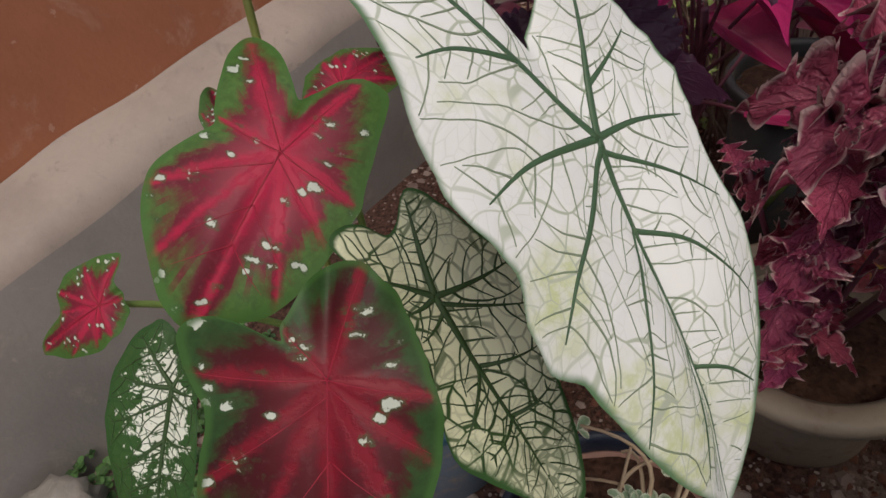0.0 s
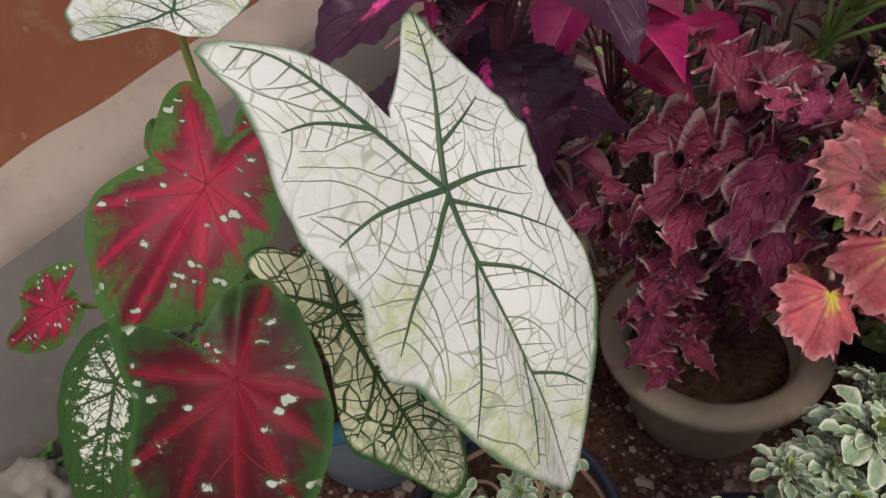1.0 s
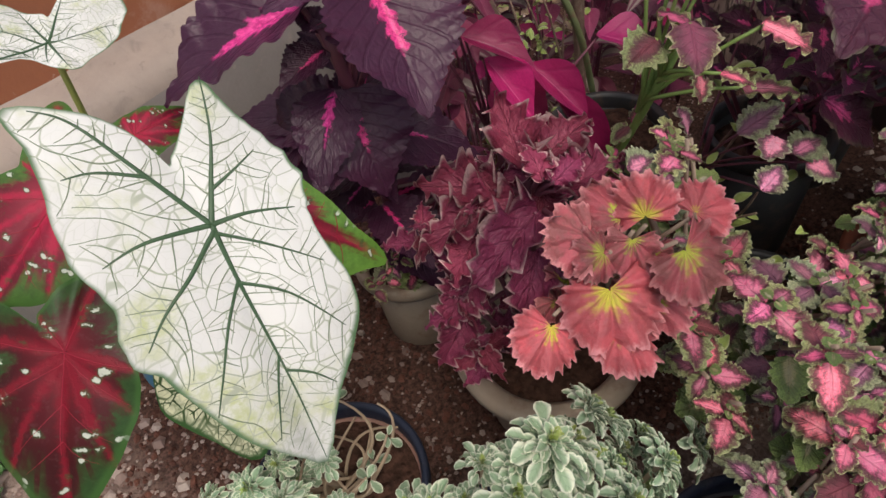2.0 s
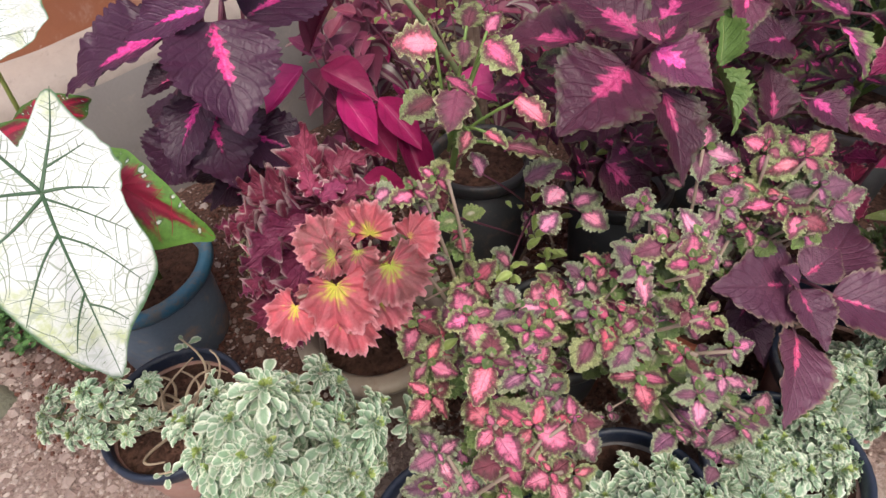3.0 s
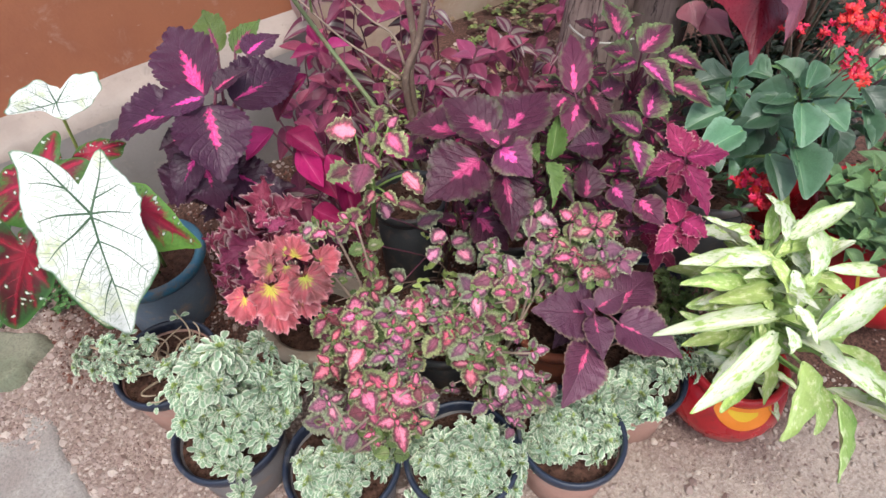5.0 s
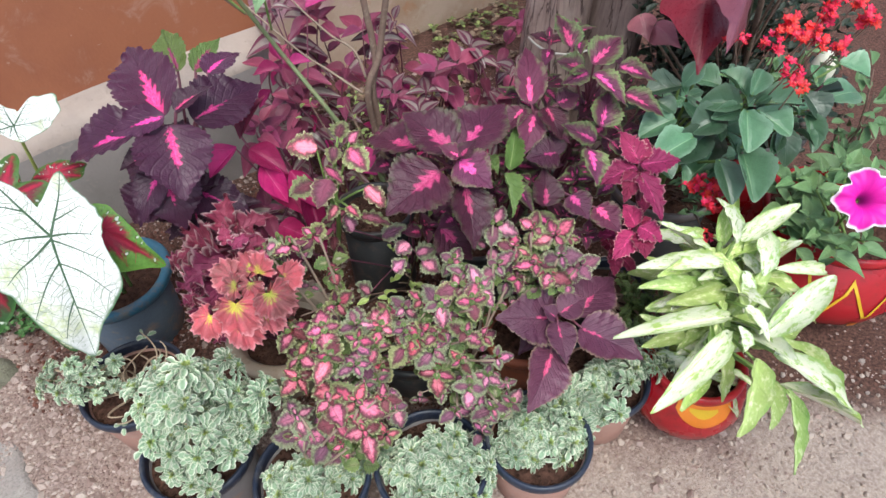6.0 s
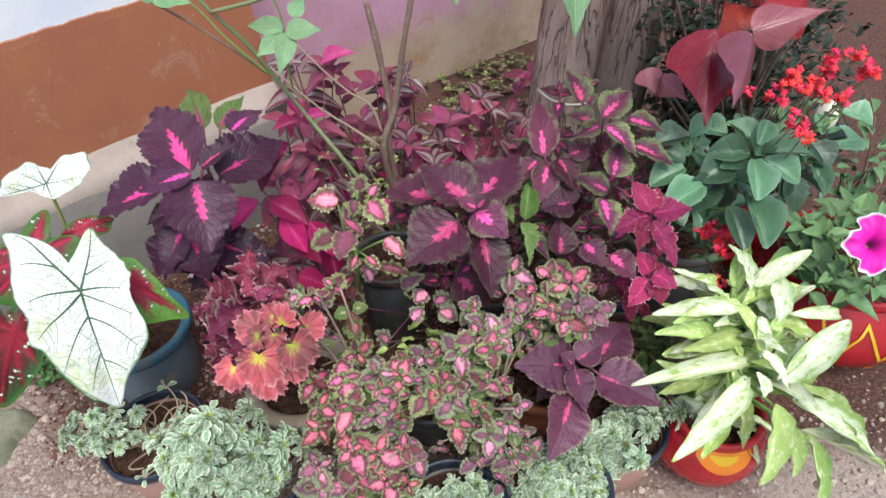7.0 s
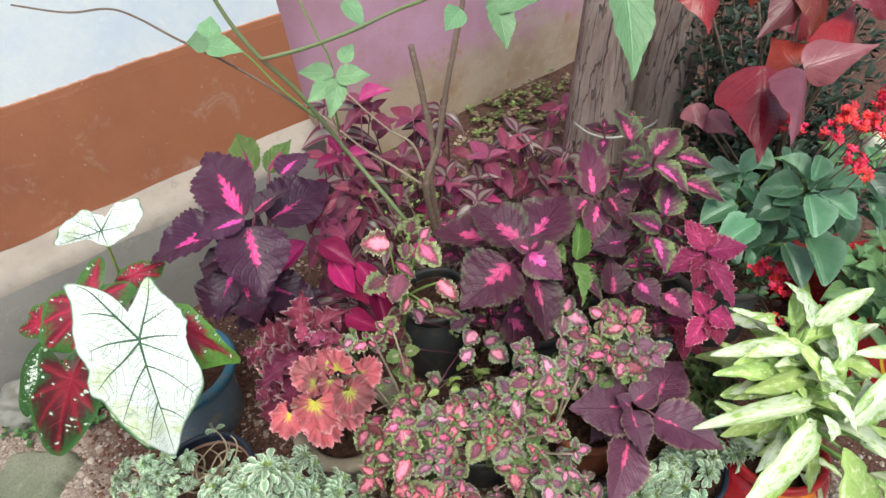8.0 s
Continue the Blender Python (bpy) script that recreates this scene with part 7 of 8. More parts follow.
shrublet((0.625, -0.53, 0.115), [
        (0.611, -0.532, 0.172, 0.019), (0.660, -0.535, 0.182, 0.019), (0.660, -0.572, 0.180, 0.019), (0.571, -0.590, 0.148, 0.019),
        (0.557, -0.550, 0.158, 0.019), (0.534, -0.534, 0.159, 0.019), (0.565, -0.563, 0.152, 0.019), (0.594, -0.571, 0.161, 0.019),
        (0.562, -0.530, 0.162, 0.019), (0.650, -0.559, 0.172, 0.019), (0.684, -0.569, 0.181, 0.019), (0.701, -0.594, 0.171, 0.019),
        (0.623, -0.548, 0.166, 0.019), (0.542, -0.574, 0.145, 0.019), (0.592, -0.546, 0.165, 0.019), (0.725, -0.555, 0.172, 0.018),
        (0.730, -0.592, 0.160, 0.018)], "cream-edged shrub beneath the plum coleus", 36)
shrublet((0.79, -0.42, 0.11), [
        (0.766, -0.473, 0.216, 0.016), (0.778, -0.499, 0.201, 0.016), (0.736, -0.488, 0.188, 0.016), (0.817, -0.483, 0.206, 0.016),
        (0.750, -0.515, 0.189, 0.016), (0.812, -0.508, 0.185, 0.016), (0.725, -0.515, 0.176, 0.016), (0.769, -0.529, 0.174, 0.016)], "small dark green shrub with tiny leaves", 37, DARK_HEADS, 1.0, "small_shrub")
# looping bare twigs
_r = random.Random(5)
for i in range(17):
    a = V(-0.02 + _r.uniform(-0.02, 0.02), -0.03 + _r.uniform(-0.02, 0.02), 0.125)
    b = a + V(_r.uniform(-0.06, 0.07), _r.uniform(-0.07, 0.06), _r.uniform(0.015, 0.075))
    stem(TWIG, a, b, 0.0021, 0.0012, MAT_TWIG, 0.01, (_r.uniform(-0.03, 0.03), _r.uniform(-0.03, 0.03), 0.0), "twig", 10, 0.2)
    if i % 3 == 0:
        whorl(TWIG, b, 0.014, L_VARIEGATED, _r, 2, ratio=0.7)


# ---- red-flowered plants, petunia, bud ----
def star_flower(name, mat_set, petals=5, r=0.0072):
    bm = bmesh.new()
    uvl = bm.loops.layers.uv.new("UVMap")
    for i in range(petals):
        a = 2 * math.pi * i / petals
        m = pose(0, 0, 0, 0, 0, math.degrees(a)) @ pose(0, 0, 0, 18, 0, 0)
        rows = []
        for j, (w, q) in enumerate(((0.1, 0.1), (0.3, 0.5), (0.34, 0.75), (0.06, 1.05))):
            rows.append([bm.verts.new(m @ V(s * w * r * 0.9, q * r, 0.15 * r * abs(s))) for s in (-1, 0, 1)])
        for u, v in zip(rows, rows[1:]):
            for k in range(2):
                f = bm.faces.new((u[k], u[k + 1], v[k + 1], v[k]))
                for l in f.loops:
                    l[uvl].uv = (0.5, 0.5)
    tube([V(0, 0, -r * 1.4), V(0, 0, 0)], r * 0.1, r * 0.14, 5, bm)
    me = mesh_of(bm, name)
    me.materials.append(mat_set)
    return me


BLOOM = star_flower("blossom", MAT_RED_PETAL)


def red_flowers(base, nodes, label, seed, per=6):
    r = random.Random(seed)
    p = thing("red_flowering_plant", base, label, "flowering plant")
    for x, y, z, s in nodes:
        foot = V(base[0] + r.uniform(-0.03, 0.03), base[1] + r.uniform(-0.03, 0.03), base[2])
        stem(p, foot, (x, y, z - 0.01), 0.0022, 0.0012, MAT_STEM_WOOD, bend=(r.uniform(-0.02, 0.02), r.uniform(-0.02, 0.02), 0), n=7)
        for _ in range(per):
            q = V(x + r.uniform(-s, s) * 1.15, y + r.uniform(-s, s) * 1.15, z + r.uniform(-s, s) * 0.7)
            ob = part("blossom", BLOOM, None, p)
            ob.matrix_basis = Matrix.Translation(local(p, q)) @ pose(0, 0, 0, r.uniform(5, 60), r.uniform(-25, 25), r.uniform(-60, 20)) @ Matrix.Scale(r.uniform(0.8, 1.25), 4)
        for _ in range(6):
            q = V(x, y, z).lerp(foot, r.uniform(0.12, 0.6)) + V(r.uniform(-0.02, 0.02), r.uniform(-0.02, 0.02), 0)
            d = V(r.uniform(-1, 1), r.uniform(-1, 0.6), r.uniform(-0.1, 0.7)).normalized()
            lay(p, L_GREEN, q, q + d * 0.026, 0.01, r=r)
    return p


red_flowers((1.30, -0.30, 0.05), [
        (1.023, -0.461, 0.628, 0.012), (1.015, -0.484, 0.617, 0.012), (1.004, -0.458, 0.620, 0.012), (0.981, -0.459, 0.605, 0.012),
        (1.036, -0.499, 0.606, 0.012), (1.112, -0.474, 0.631, 0.012), (1.096, -0.473, 0.622, 0.012), (1.081, -0.516, 0.592, 0.012),
        (0.977, -0.500, 0.582, 0.012), (0.966, -0.521, 0.572, 0.012), (0.988, -0.401, 0.594, 0.013), (1.172, -0.516, 0.607, 0.013),
        (1.040, -0.482, 0.621, 0.012), (1.213, -0.469, 0.607, 0.011), (1.179, -0.504, 0.596, 0.011)], "shrubby plant with clusters of small scarlet flowers", 41, 11)
red_flowers((1.07, -0.33, 0.17), [
        (0.892, -0.472, 0.395, 0.011), (0.897, -0.494, 0.394, 0.011), (0.910, -0.500, 0.397, 0.011), (0.868, -0.507, 0.382, 0.011),
        (0.886, -0.529, 0.374, 0.011), (0.886, -0.499, 0.384, 0.011), (0.835, -0.528, 0.346, 0.011), (0.889, -0.455, 0.379, 0.010)], "low twiggy plant with small scarlet flowers", 42, 9)


def petal_net():
    k = Net("magenta_petunia_petal")
    u, v, _ = k.xyz(k.uv())[:3]
    w = k.noise(14, 3, k.coord("Object"))
    e = k.m("ADD", v, k.m("MULTIPLY", k.m("SUBTRACT", w, 0.5), 0.16))
    c = k.mix(k.step(v, 0.0, 0.35), (0.3, 0.01, 0.2), (0.78, 0.01, 0.42))
    c = k.mix(k.step(e, 0.88, 0.97), c, (0.85, 0.76, 0.82))
    ribs = k.m("SINE", k.m("MULTIPLY", u, 6.283 * 25))
    return k.end(c, 0.55, k.m("ADD", ribs, w), 0.25, 0.001)


MAT_PETUNIA = petal_net()


def petunia():
    r = random.Random(51)
    p = thing("petunia", (1.225, -0.61, 0.19), "petunia with soft green leaves and a magenta white-edged bloom", "flowering plant")
    for x, y, z, s in [
        (1.125, -0.537, 0.321, 0.042), (1.116, -0.578, 0.326, 0.043), (1.088, -0.556, 0.299, 0.042), (1.062, -0.601, 0.305, 0.042),
        (1.117, -0.522, 0.288, 0.039), (1.182, -0.562, 0.320, 0.045), (1.220, -0.582, 0.326, 0.047), (1.035, -0.617, 0.277, 0.040),
        (1.050, -0.665, 0.290, 0.043), (1.054, -0.631, 0.304, 0.040), (1.084, -0.691, 0.302, 0.043), (1.047, -0.572, 0.264, 0.038),
        (1.228, -0.618, 0.330, 0.046), (1.277, -0.556, 0.295, 0.045)]:
        whorl(p, (x, y, z), s * 1.35, L_GREEN, r, 3, ratio=0.5)
        foot = V(1.225 + r.uniform(-0.06, 0.06), -0.61 + r.uniform(-0.06, 0.06), 0.19)
        stem(p, foot, (x, y, z - 0.005), 0.003, 0.002, MAT_STEM_GREEN, n=5)
        whorl(p, V(x, y, z).lerp(foot, 0.4), s, L_GREEN, r, 1, ratio=0.5)
    # the trumpet: five fused lobes with a wavy edge
    bm = bmesh.new()
    uvl = bm.loops.layers.uv.new("UVMap")
    rings, n, R = 12, 60, 0.054
    rows, info = [], {}
    for j in range(rings + 1):
        f = j / rings
        row = []
        for i in range(n):
            a = 2 * math.pi * i / n
            lobe = 1 - (0.2 * (0.5 + 0.5 * math.cos(5 * a)) ** 3 + 0.025 * math.sin(13 * a + 1)) * f
            rad = R * (0.07 + 0.93 * f ** 1.1) * lobe
            z = -0.042 * (1 - f) ** 3 + 0.007 * math.sin(5 * a + 0.6) * f * f + 0.005 * math.sin(13 * a + 1) * f ** 3 - 0.006 * f * f
            q = bm.verts.new((rad * math.cos(a), rad * math.sin(a), z))
            info[q] = (i / n, f)
            row.append(q)
        rows.append(row)
    for a, b in zip(rows, rows[1:]):
        for i in range(n):
            f = bm.faces.new((a[i], a[(i + 1) % n], b[(i + 1) % n], b[i]))
            for l in f.loops:
                l[uvl].uv = info[l.vert]
    fl = part("flower", bm, MAT_PETUNIA, p, "magenta trumpet flower with white edge")
    spot = V(1.085, -0.665, 0.375)
    fl.matrix_basis = look(local(p, spot), local(p, V(2.6, 0.75, -1.6)))
    stem(p, (1.2, -0.62, 0.2), spot + V(0.02, 0.02, -0.03), 0.003, 0.0022, MAT_STEM_GREEN, n=6)
    return p


petunia()


def bud():
    p = thing("white_bud", (1.261, -0.448, 0.44), "pale cream bud among the red flowers", "flower")
    prof = [(0, -0.016), (0.011, -0.013), (0.021, 0.005), (0.022, 0.02), (0.016, 0.038), (0.007, 0.049), (0, 0.052)]
    part("petals", lathe(prof, 20, 0.1, 3), MAT_WHITE_PETAL, p)
    stem(p, (1.25, -0.34, 0.2), (1.261, -0.448, 0.43), 0.003, 0.003, MAT_STEM_GREEN)


bud()

# ---- painted patterns on the red pots ----
def band_on_pot(p, r, h, lo, hi, a0, a1, mat, name):
    """A painted patch, a thin skin on the pot's belly."""
    bm = bmesh.new()
    prof = [(0.0, 0.66 * r), (0.3, 1.02 * r), (0.5, 1.12 * r), (0.72, 1.06 * r), (0.9, 0.86 * r)]

    def rad(f):
        for (f0, r0), (f1, r1) in zip(prof, prof[1:]):
            if f <= f1:
                return r0 + (r1 - r0) * (f - f0) / (f1 - f0)
        return prof[-1][1]

    n = 16
    rows = []
    for i in range(n + 1):
        a = a0 + (a1 - a0) * i / n
        row = []
        for j in range(7):
            f = lo(i / n) + (hi(i / n) - lo(i / n)) * j / 6
            q = rad(f) + 0.0025
            row.append(bm.verts.new((q * math.cos(a), q * math.sin(a), f * h)))
        rows.append(row)
    for a, b in zip(rows, rows[1:]):
        for j in range(6):
            bm.faces.new((a[j], b[j], b[j + 1], a[j + 1]))
    part(name, bm, mat, p)


band_on_pot(AGL_POT, 0.088, 0.17, lambda f: 0.8 - 0.16 * math.sin(f * 3.14), lambda f: 0.9, -2.85, -1.75, MAT_ORANGE_PAINT, "painted_petal")
band_on_pot(AGL_POT, 0.0885, 0.17, lambda f: 0.82 - 0.06 * math.sin(f * 3.14), lambda f: 0.85, -2.6, -2.05, MAT_YELLOW_PAINT, "painted_line")
for k in range(5):
    a = -2.9 + k * 0.5
    band_on_pot(PET_POT, 0.155, 0.235, lambda f: 0.78 - 0.34 * f, lambda f: 0.83 - 0.34 * f, a, a + 0.25, MAT_YELLOW_PAINT, "painted_line")
    band_on_pot(PET_POT, 0.155, 0.235, lambda f: 0.44 + 0.34 * f, lambda f: 0.49 + 0.34 * f, a + 0.25, a + 0.5, MAT_YELLOW_PAINT, "painted_line")
    band_on_pot(PET_POT, 0.155, 0.235, lambda f: 0.3, lambda f: 0.36, a + 0.2, a + 0.3, MAT_ORANGE_PAINT, "painted_dot")


# ---- rose stems, dry stems, post ----
def rose():
    p = thing("rose_bush", (0.62, 0.06, 0.0), "thin green rose stems with a few leaflets", "shrub")
    way = [V(0.62, 0.06, 0.0), V(0.585, 0.065, 0.22)]
    main = way + [V(0.512, 0.074, 0.394), V(0.467, 0.175, 0.522), V(0.415, 0.212, 0.647), V(0.370, 0.221, 0.718), V(0.344, 0.232, 0.774), V(0.327, 0.239, 0.831), V(0.317, 0.243, 0.890)]
    part("stem", tube([local(p, q) for q in smooth_line(main)], 0.005, 0.0032, 8, lump=0.15), MAT_STEM_OLIVE, p)
    part("branch", tube([local(p, q) for q in smooth_line([V(0.369, 0.220, 0.717), V(0.428, 0.165, 0.734), V(0.486, 0.106, 0.761), V(0.548, 0.061, 0.788), V(0.587, 0.021, 0.807), V(0.656, -0.033, 0.846)])], 0.0036, 0.0026, 8, lump=0.15), MAT_STEM_OLIVE, p)
    part("branch", tube([local(p, q) for q in smooth_line([V(0.428, 0.184, 0.599), V(0.374, 0.224, 0.663), V(0.323, 0.264, 0.714), V(0.271, 0.297, 0.758), V(0.223, 0.328, 0.803), V(0.190, 0.339, 0.822), V(0.137, 0.362, 0.825), V(0.072, 0.397, 0.846)])], 0.0026, 0.0014, 7, lump=0.15), MAT_STEM_WOOD, p)
    part("branch", tube([local(p, q) for q in smooth_line([V(0.428, 0.184, 0.599), V(0.381, 0.211, 0.670), V(0.355, 0.235, 0.722), V(0.323, 0.264, 0.761)])], 0.0022, 0.0016, 7, lump=0.15), MAT_STEM_GREEN, p)
    part("branch", tube([local(p, q) for q in smooth_line([V(0.462, 0.173, 0.564), V(0.454, 0.150, 0.644), V(0.456, 0.137, 0.710), V(0.445, 0.147, 0.758), V(0.435, 0.161, 0.811)])], 0.0022, 0.0014, 7, lump=0.15), MAT_STEM_GREEN, p)
    for bx, by, bz, tx, ty, tz, w in [
        (0.307, 0.267, 0.753, 0.276, 0.281, 0.761, 0.039), (0.301, 0.268, 0.749, 0.340, 0.221, 0.746, 0.041),
        (0.310, 0.270, 0.758, 0.325, 0.277, 0.789, 0.039), (0.447, 0.116, 0.699, 0.401, 0.156, 0.707, 0.032),
        (0.449, 0.111, 0.695, 0.490, 0.071, 0.699, 0.037), (0.444, 0.111, 0.692, 0.389, 0.111, 0.671, 0.034),
        (0.450, 0.106, 0.691, 0.405, 0.068, 0.656, 0.035), (0.466, 0.117, 0.712, 0.495, 0.121, 0.736, 0.028),
        (0.506, 0.145, 0.796, 0.508, 0.097, 0.767, 0.033), (0.677, -0.033, 0.783, 0.651, -0.089, 0.742, 0.046),
        (0.661, -0.025, 0.781, 0.741, -0.068, 0.791, 0.036), (0.630, -0.000, 0.783, 0.592, -0.010, 0.765, 0.039),
        (0.725, -0.233, 0.852, 0.669, -0.320, 0.762, 0.068)]:
        lay(p, L_ROSE, (bx, by, bz), (tx, ty, tz), w, (-0.2, -0.7, 0.7), "leaflet")
    return p


rose()
dry = thing("dry_stems", (0.66, 0.12, 0.0), "bare brown cut stems standing behind the coleus", "stems")
part("stem", tube([local(dry, q) for q in smooth_line([V(0.66, 0.12, 0.0), V(0.617, 0.113, 0.377), V(0.637, 0.123, 0.461), V(0.640, 0.147, 0.578), V(0.638, 0.168, 0.675)])], 0.0075, 0.006, 9, lump=0.25), MAT_STEM_WOOD, dry)
part("stem", tube([local(dry, q) for q in smooth_line([V(0.67, 0.12, 0.0), V(0.600, 0.106, 0.374), V(0.639, 0.109, 0.480), V(0.670, 0.109, 0.592), V(0.710, 0.110, 0.712), V(0.736, 0.107, 0.803)])], 0.0075, 0.0045, 9, lump=0.3), MAT_STEM_WOOD, dry)
part("twig", tube([local(dry, q) for q in smooth_line([V(0.602, 0.129, 0.398), V(0.568, 0.189, 0.434), V(0.537, 0.243, 0.465), V(0.504, 0.334, 0.516), V(0.489, 0.370, 0.541)])], 0.003, 0.0016, 7, lump=0.3), MAT_STEM_PALE, dry)
part("twig", tube([local(dry, q) for q in smooth_line([V(0.624, 0.147, 0.415), V(0.620, 0.173, 0.467), V(0.595, 0.216, 0.493), V(0.570, 0.275, 0.533), V(0.553, 0.327, 0.572)])], 0.003, 0.0016, 7, lump=0.3), MAT_STEM_PALE, dry)


def post():
    p = thing("wooden_post", (1.12, 0.05, 0.0), "weathered split wooden post leaning beside the wall", "post")
    axis = V(0.17, 0.05, 1.0)

    def half(off, rx, ry, seed):
        bm = bmesh.new()
        rings = []
        for i in range(41):
            z = -0.05 + 2.4 * i / 40
            c = axis * z + V(*off, 0) * (1 + 0.1 * math.sin(z * 3))
            ring = []
            for k in range(28):
                a = 2 * math.pi * k / 28
                q = 1 + 0.16 * noise.noise(V(math.cos(a) * 2.2, math.sin(a) * 2.2, z * 1.3 + seed)) + 0.05 * noise.noise(V(math.cos(a) * 7, math.sin(a) * 7, z * 2.5 + seed))
                s, t = math.cos(a), math.sin(a)
                ring.append(bm.verts.new(c + V(rx * q * (abs(s) ** 0.7) * (1 if s > 0 else -1), ry * q * (abs(t) ** 0.7) * (1 if t > 0 else -1), 0)))
            rings.append(ring)
        for a, b in zip(rings, rings[1:]):
            for k in range(28):
                bm.faces.new((a[k], a[(k + 1) % 28], b[(k + 1) % 28], b[k]))
        bm.faces.new(rings[0][::-1])
        bm.faces.new(rings[-1])
        return bm

    part("timber", half((-0.05, 0.03), 0.062, 0.07, 1), MAT_WOOD, p)
    part("timber", half((0.06, -0.04), 0.058, 0.07, 8), MAT_WOOD, p)
    loop = []
    for i in range(25):
        a = math.pi * (0.9 + 1.25 * i / 24)
        loop.append(axis * 0.37 + V(-0.03 + 0.11 * math.cos(a), 0.01 + 0.105 * math.sin(a), 0.006 * math.sin(a * 3)))
    part("wire", tube(loop, 0.0028, 0.0028, 6), plain("galvanised_wire", (0.5, 0.47, 0.43), 0.5, metal=0.4), p)


post()


# ---- stones, gravel, weeds ----
def stone(place, sx, sy, sz, seed, label, name="stone", flat=0.0):
    bm = bmesh.new()
    bmesh.ops.create_icosphere(bm, subdivisions=4, radius=1)
    for v in bm.verts:
        d = v.co.normalized()
        q = 1 + 0.3 * noise.noise(d * 1.8 + V(seed, 0, 0)) + 0.2 * noise.noise(d * 4 + V(0, seed, 0)) + 0.12 * noise.noise(d * 10 + V(0, 0, seed)) + 0.05 * noise.noise(d * 24 + V(0, 0, seed))
        p = d * q
        if flat:
            p.z = max(-flat, min(flat, p.z)) + 0.06 * noise.noise(d * 5)
        v.co = V(p.x * sx, p.y * sy, p.z * sz)
    me = mesh_of(bm, name)
    me.materials.append(MAT_STONE)
    ob = new(name, me)
    ob.matrix_basis = Matrix.Translation(place) @ pose(0, 0, 0, 0, 0, seed * 40)
    return tagged(ob, label, "stone")


def slab(place, sx, sy, rise, turn, label, seed, mat):
    """A worn flat piece of concrete or stone with a broken outline, sunk in the earth."""
    bm = bmesh.new()
    rings, n = 26, 120
    prev = [bm.verts.new((0, 0, rise))]
    for k in range(1, rings + 1):
        f = k / rings
        row = []
        for i in range(n):
            a = 2 * math.pi * i / n
            c, s = math.cos(a), math.sin(a)
            q = (abs(c) ** 5 + abs(s) ** 5) ** -0.2
            q *= 1 + 0.12 * noise.noise(V(c * 1.6 + seed, s * 1.6, 0)) + 0.07 * noise.noise(V(c * 5, s * 5 + seed, 0)) + 0.03 * noise.noise(V(c * 14, s * 14, seed))
            x, y = q * f * sx / 2 * c, q * f * sy / 2 * s
            z = rise * (1 - max(0.0, (f - 0.7) / 0.3) ** 2 * 1.8) + 0.006 * noise.noise(V(x * 9 + seed, y * 9, 0)) + 0.0025 * noise.noise(V(x * 40, y * 40, seed))
            row.append(bm.verts.new((x, y, z - (0.02 if k == rings else 0))))
        for i in range(n):
            j = (i + 1) % n
            bm.faces.new((prev[0], row[i], row[j]) if len(prev) == 1 else (prev[i], row[i], row[j], prev[j]))
        prev = row
    bm.faces.new(prev[::-1])
    me = mesh_of(bm, "stone_slab")
    me.materials.append(mat)
    ob = new("stone_slab", me)
    ob.matrix_basis = Matrix.Translation(place) @ pose(0, 0, 0, 0, 0, turn)
    return tagged(ob, label, "stone")


def concrete_net(name, base, stain):
    k = Net(name)
    w = k.world_place()
    big, mid, fine = k.noise(7, 5, w, 0.6), k.noise(35, 5, w, 0.7), k.noise(190, 4, w, 0.7)
    c = k.mix(k.step(big, 0.4, 0.66), base, stain)
    c = k.mix(k.step(mid, 0.5, 0.75, 0.0, 0.6), c, tuple(min(1, q * 1.35) for q in base))
    c = k.mix(k.step(fine, 0.55, 0.3, 0.0, 0.6), c, tuple(q * 0.45 for q in base))
    return k.end(c, 0.85, k.m("ADD", fine, k.m("MULTIPLY", mid, 1.6)), 0.7, 0.004)


stone((-0.285, 0.5, 0.035), 0.055, 0.05, 0.05, 2, "rough grey building stone leaning by the plinth")
MAT_CONCRETE = concrete_net("worn_concrete", (0.4, 0.36, 0.33), (0.32, 0.27, 0.245))
MAT_MOSSY = concrete_net("mossy_stone", (0.26, 0.25, 0.18), (0.2, 0.21, 0.14))
slab((-0.315, 0.305, 0.0), 0.18, 0.15, 0.024, -38, "flat greenish slab of stone lying on the gravel", 5, MAT_MOSSY)
slab((-0.47, -0.17, 0.0), 0.5, 0.68, 0.0045, 4, "worn grey concrete set level with the gravel", 7, MAT_CONCRETE)


def pebble_net():
    k = Net("mixed_gravel")
    i = k.n("ShaderNodeNewGeometry").outputs["Random Per Island"]
    g = k.noise(300, 3, k.world_place())
    c = k.mix(i, (0.25, 0.175, 0.15), (0.54, 0.44, 0.39))
    c = k.mix(k.step(i, 0.72, 0.85), c, (0.58, 0.49, 0.43))
    c = k.mix(k.m("MULTIPLY", g, 0.4), c, (0.25, 0.13, 0.1))
    return k.end(c, 0.85, g, 0.5, 0.001)


MAT_PEBBLE = pebble_net()


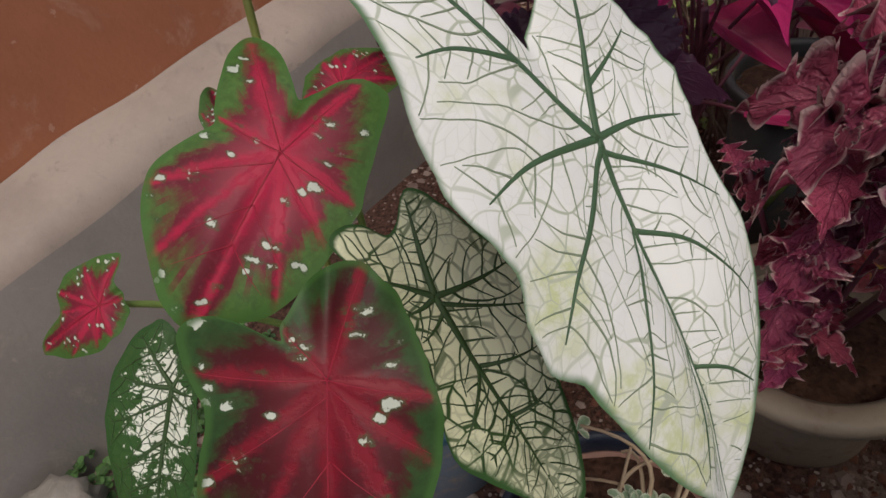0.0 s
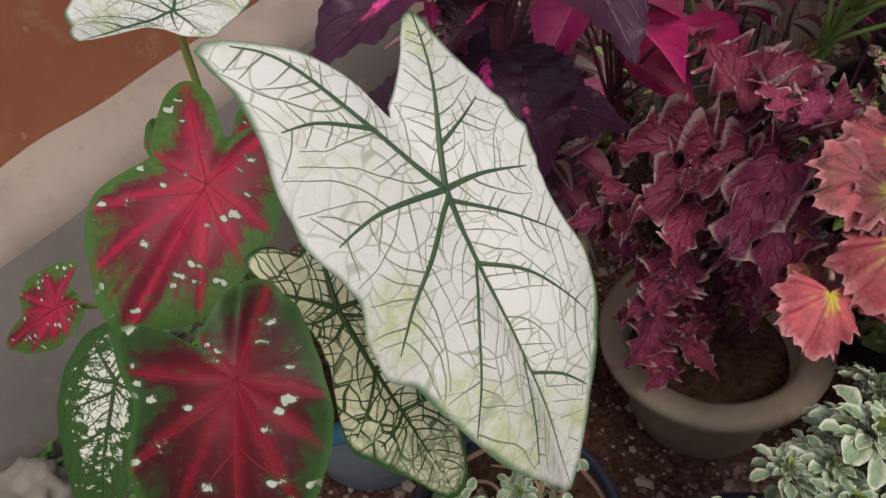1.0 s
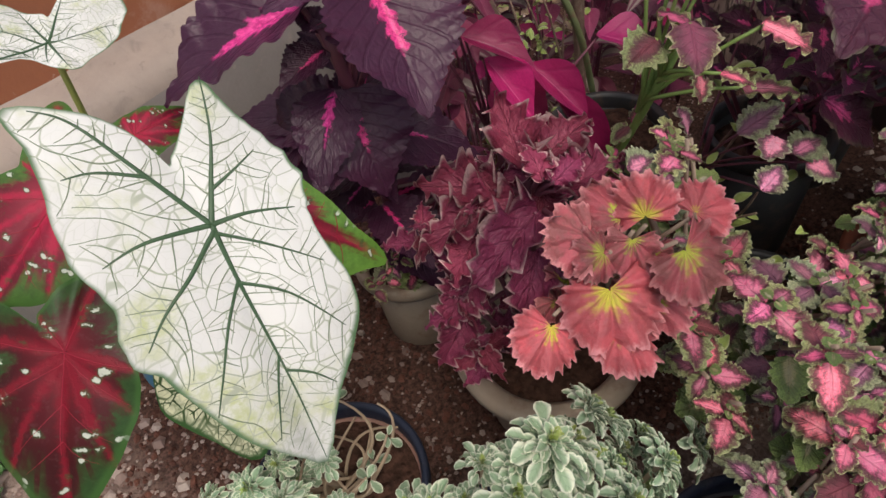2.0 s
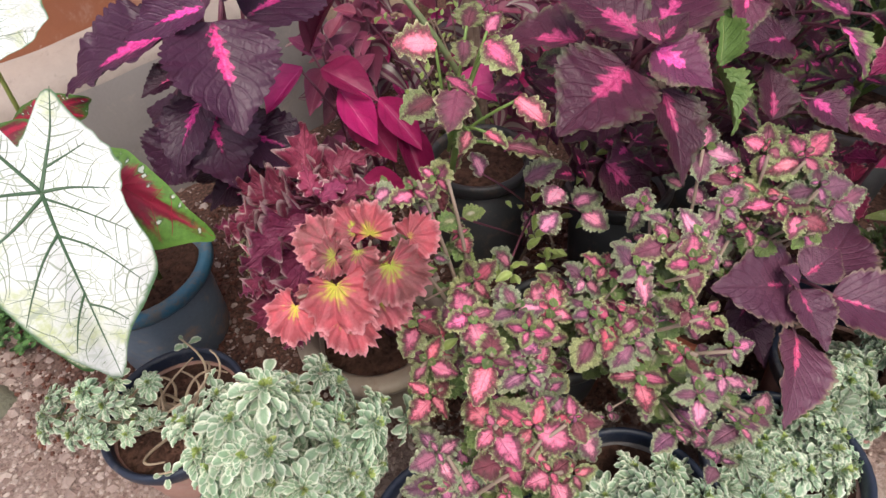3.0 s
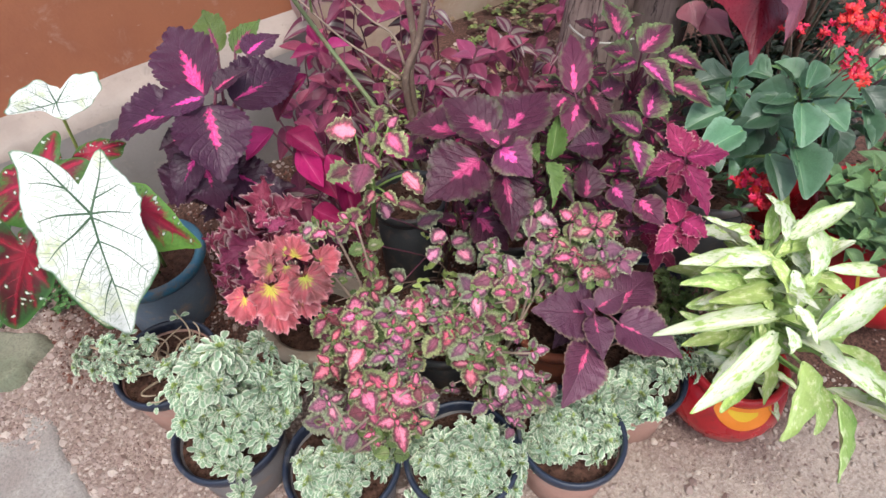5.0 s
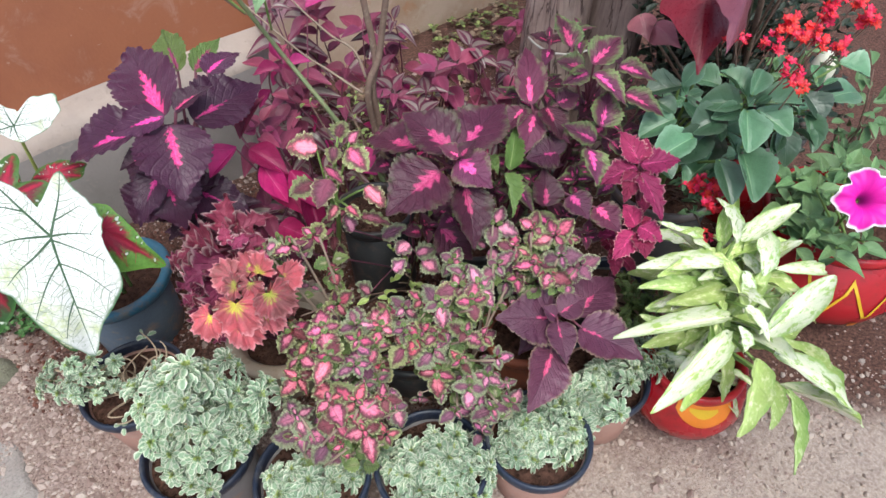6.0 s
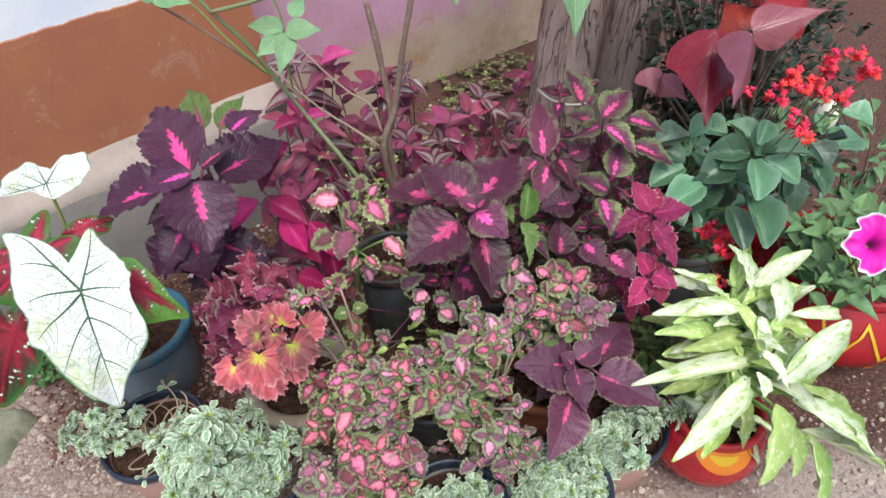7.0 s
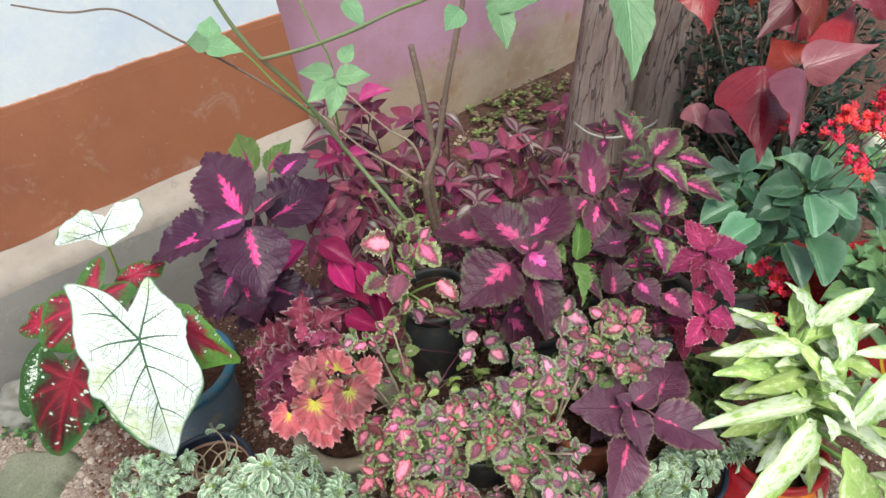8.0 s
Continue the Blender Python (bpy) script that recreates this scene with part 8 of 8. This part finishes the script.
def gravel():
    r = random.Random(77)
    verts, faces = [], []
    spots = [(x, y, q) for x, y, q, _ in [(p[0][0], p[0][1], p[1], 0) for p in POT_ROW]]

    def add(x, y, s):
        o = len(verts)
        z = ground_height(x, y) + s * 0.15
        dx, dy, dz = s * r.uniform(0.7, 1.2), s * r.uniform(0.6, 1.1), s * r.uniform(0.4, 0.75)
        a = r.random() * 6.28
        ca, sa = math.cos(a), math.sin(a)
        for px, py, pz in ((1, 0, 0), (0.3, 0.9, 0.1), (-0.8, 0.5, -0.1), (-0.7, -0.6, 0.1), (0.4, -0.9, 0), (0.35, 0.25, 0.9), (-0.4, -0.1, 0.85), (0, 0, -0.8)):
            px, py, pz = px * dx * r.uniform(0.8, 1.1), py * dy * r.uniform(0.8, 1.1), pz * dz
            verts.append((x + px * ca - py * sa, y + px * sa + py * ca, z + pz))
        for f in ((0, 1, 5), (1, 2, 6, 5), (2, 3, 6), (3, 4, 6), (4, 5, 6), (4, 0, 5), (1, 0, 7), (2, 1, 7), (3, 2, 7), (4, 3, 7), (0, 4, 7)):
            faces.append(tuple(o + q for q in f))

    n = 0
    while n < 19000:
        x, y = r.uniform(-0.55, 1.3), r.uniform(-0.85, 0.75)
        dens = 0.3 if x < -0.3 and y < 0.1 else 1.0 if x + 0.25 * y < 0.15 and y > -0.35 else (0.55 if y > -0.3 else 0.22)
        if r.random() > dens:
            continue
        if x > -0.2 and y + 0.8 * x > 0.0 and r.random() < 0.75:
            continue
        if any((x - a) ** 2 + (y - b) ** 2 < (q * 0.8) ** 2 for a, b, q in spots):
            continue
        coarse = x < 0.12 and y > -0.5
        s = r.uniform(0.0018, 0.006 if coarse else 0.004) if r.random() < 0.92 else r.uniform(0.005, 0.013)
        add(x, y, s)
        n += 1
    me = bpy.data.meshes.new("gravel")
    me.from_pydata(verts, [], faces)
    me.materials.append(MAT_PEBBLE)
    ob = new("gravel", me)
    tagged(ob, "loose reddish and pale gravel on the earth", "gravel", kind="stuff")


gravel()


def crumb_net(name, dark, light):
    k = Net(name)
    i = k.n("ShaderNodeNewGeometry").outputs["Random Per Island"]
    g = k.noise(260, 3, k.world_place())
    c = k.mix(k.m("MULTIPLY", k.m("ADD", i, g), 0.5), dark, light)
    c = k.mix(k.step(i, 0.95, 0.97), c, (0.4, 0.34, 0.3))
    return k.end(c, 0.9, g, 0.8, 0.002)


def crumbs(name, label, mat, count, seed, area, keep, low, high):
    """Loose clods of earth, as one mass."""
    r = random.Random(seed)
    base = bmesh.new()
    bmesh.ops.create_icosphere(base, subdivisions=1, radius=1)
    ball = [v.co.copy() for v in base.verts]
    tris = [tuple(v.index for v in f.verts) for f in base.faces]
    base.free()
    verts, faces, n = [], [], 0
    while n < count:
        x, y = r.uniform(area[0], area[1]), r.uniform(area[2], area[3])
        if not keep(x, y):
            continue
        s = low + (high - low) * r.random() ** 3
        m = Matrix.Translation((x, y, ground_height(x, y) + s * 0.25)) @ pose(0, 0, 0, r.uniform(0, 90), r.uniform(0, 90), r.uniform(0, 360)) @ Matrix.Diagonal((s, s * r.uniform(0.6, 1), s * r.uniform(0.5, 0.9), 1))
        o = len(verts)
        verts += [m @ (c * r.uniform(0.7, 1.15)) for c in ball]
        faces += [tuple(o + q for q in f) for f in tris]
        n += 1
    me = bpy.data.meshes.new(name)
    me.from_pydata(verts, [], faces)
    me.materials.append(mat)
    tagged(new(name, me), label, "soil", kind="stuff")


crumbs("soil_clods", "dark reddish crumbly soil between the pots", crumb_net("dark_crumbs", (0.04, 0.015, 0.011), (0.27, 0.11, 0.075)), 9000, 81, (-0.22, 0.75, -0.4, 0.5), lambda x, y: y + 0.8 * x > -0.03, 0.0015, 0.0075)
crumbs("earth_clods", "loose grey-beige clods on the trodden earth", crumb_net("pale_crumbs", (0.3, 0.22, 0.18), (0.62, 0.52, 0.44)), 2600, 82, (0.3, 1.5, -1.1, -0.4), lambda x, y: y + 0.42 * x < -0.3, 0.0012, 0.008)


def weeds(name, label, spots, count, mat_meshes, seed, size):
    """Low weeds as one mass of small leaves."""
    r = random.Random(seed)
    verts, faces, uvs = [], [], []
    for _ in range(count):
        x, y, sp = spots[r.randrange(len(spots))]
        x, y = x + r.gauss(0, sp), y + r.gauss(0, sp)
        z = ground_height(x, y)
        h = r.uniform(0.005, 0.04)
        for _ in range(5):
            a, q = r.random() * 6.28, size * r.uniform(0.6, 1.3)
            m = Matrix.Translation((x, y, z + h)) @ pose(0, 0, 0, r.uniform(-15, 40), 0, math.degrees(a))
            o = len(verts)
            for px, py, pz in ((0, 0, 0), (-0.4, 0.45, 0.08), (0, 0.5, 0), (0.4, 0.45, 0.08), (-0.28, 0.85, 0.02), (0, 1, -0.05), (0.28, 0.85, 0.02)):
                verts.append(m @ V(px * q, py * q, pz * q))
            faces += [(o, o + 2, o + 1), (o, o + 3, o + 2), (o + 1, o + 2, o + 5, o + 4), (o + 2, o + 3, o + 6, o + 5)]
    me = bpy.data.meshes.new(name)
    me.from_pydata(verts, [], faces)
    me.materials.append(mat_meshes)
    ob = new(name, me)
    tagged(ob, label, "weeds", kind="stuff")


def weed_net(name, col):
    k = Net(name)
    i = k.n("ShaderNodeNewGeometry").outputs["Random Per Island"]
    return k.end(k.bright(k.mix(i, col, tuple(min(1, q * 1.6) for q in col)), k.m("ADD", 0.6, k.m("MULTIPLY", i, 0.8))), 0.6)


weeds("low_weeds", "small bright green weeds on the soil bank", [(1.25, 0.68, 0.07), (1.45, 0.7, 0.1), (1.0, 0.55, 0.08), (1.6, 0.62, 0.12), (0.75, 0.3, 0.06), (0.65, 0.22, 0.04)], 170, weed_net("yellow_green_weed", (0.15, 0.18, 0.055)), 61, 0.017)
weeds("low_weeds", "dark green weeds at the foot of the plinth", [(-0.16, 0.5, 0.05), (-0.2, 0.42, 0.04), (-0.06, 0.5, 0.05), (0.02, 0.6, 0.05), (-0.24, 0.5, 0.05)], 260, weed_net("dark_weed", (0.05, 0.11, 0.03)), 62, 0.012)
weeds("leaf_litter", "dry brown leaf litter on the soil bank", [(1.25, 0.55, 0.12), (1.5, 0.6, 0.14), (1.05, 0.4, 0.12), (1.7, 0.6, 0.16), (0.85, 0.6, 0.1)], 260, weed_net("dry_leaf", (0.17, 0.12, 0.075)), 63, 0.02)
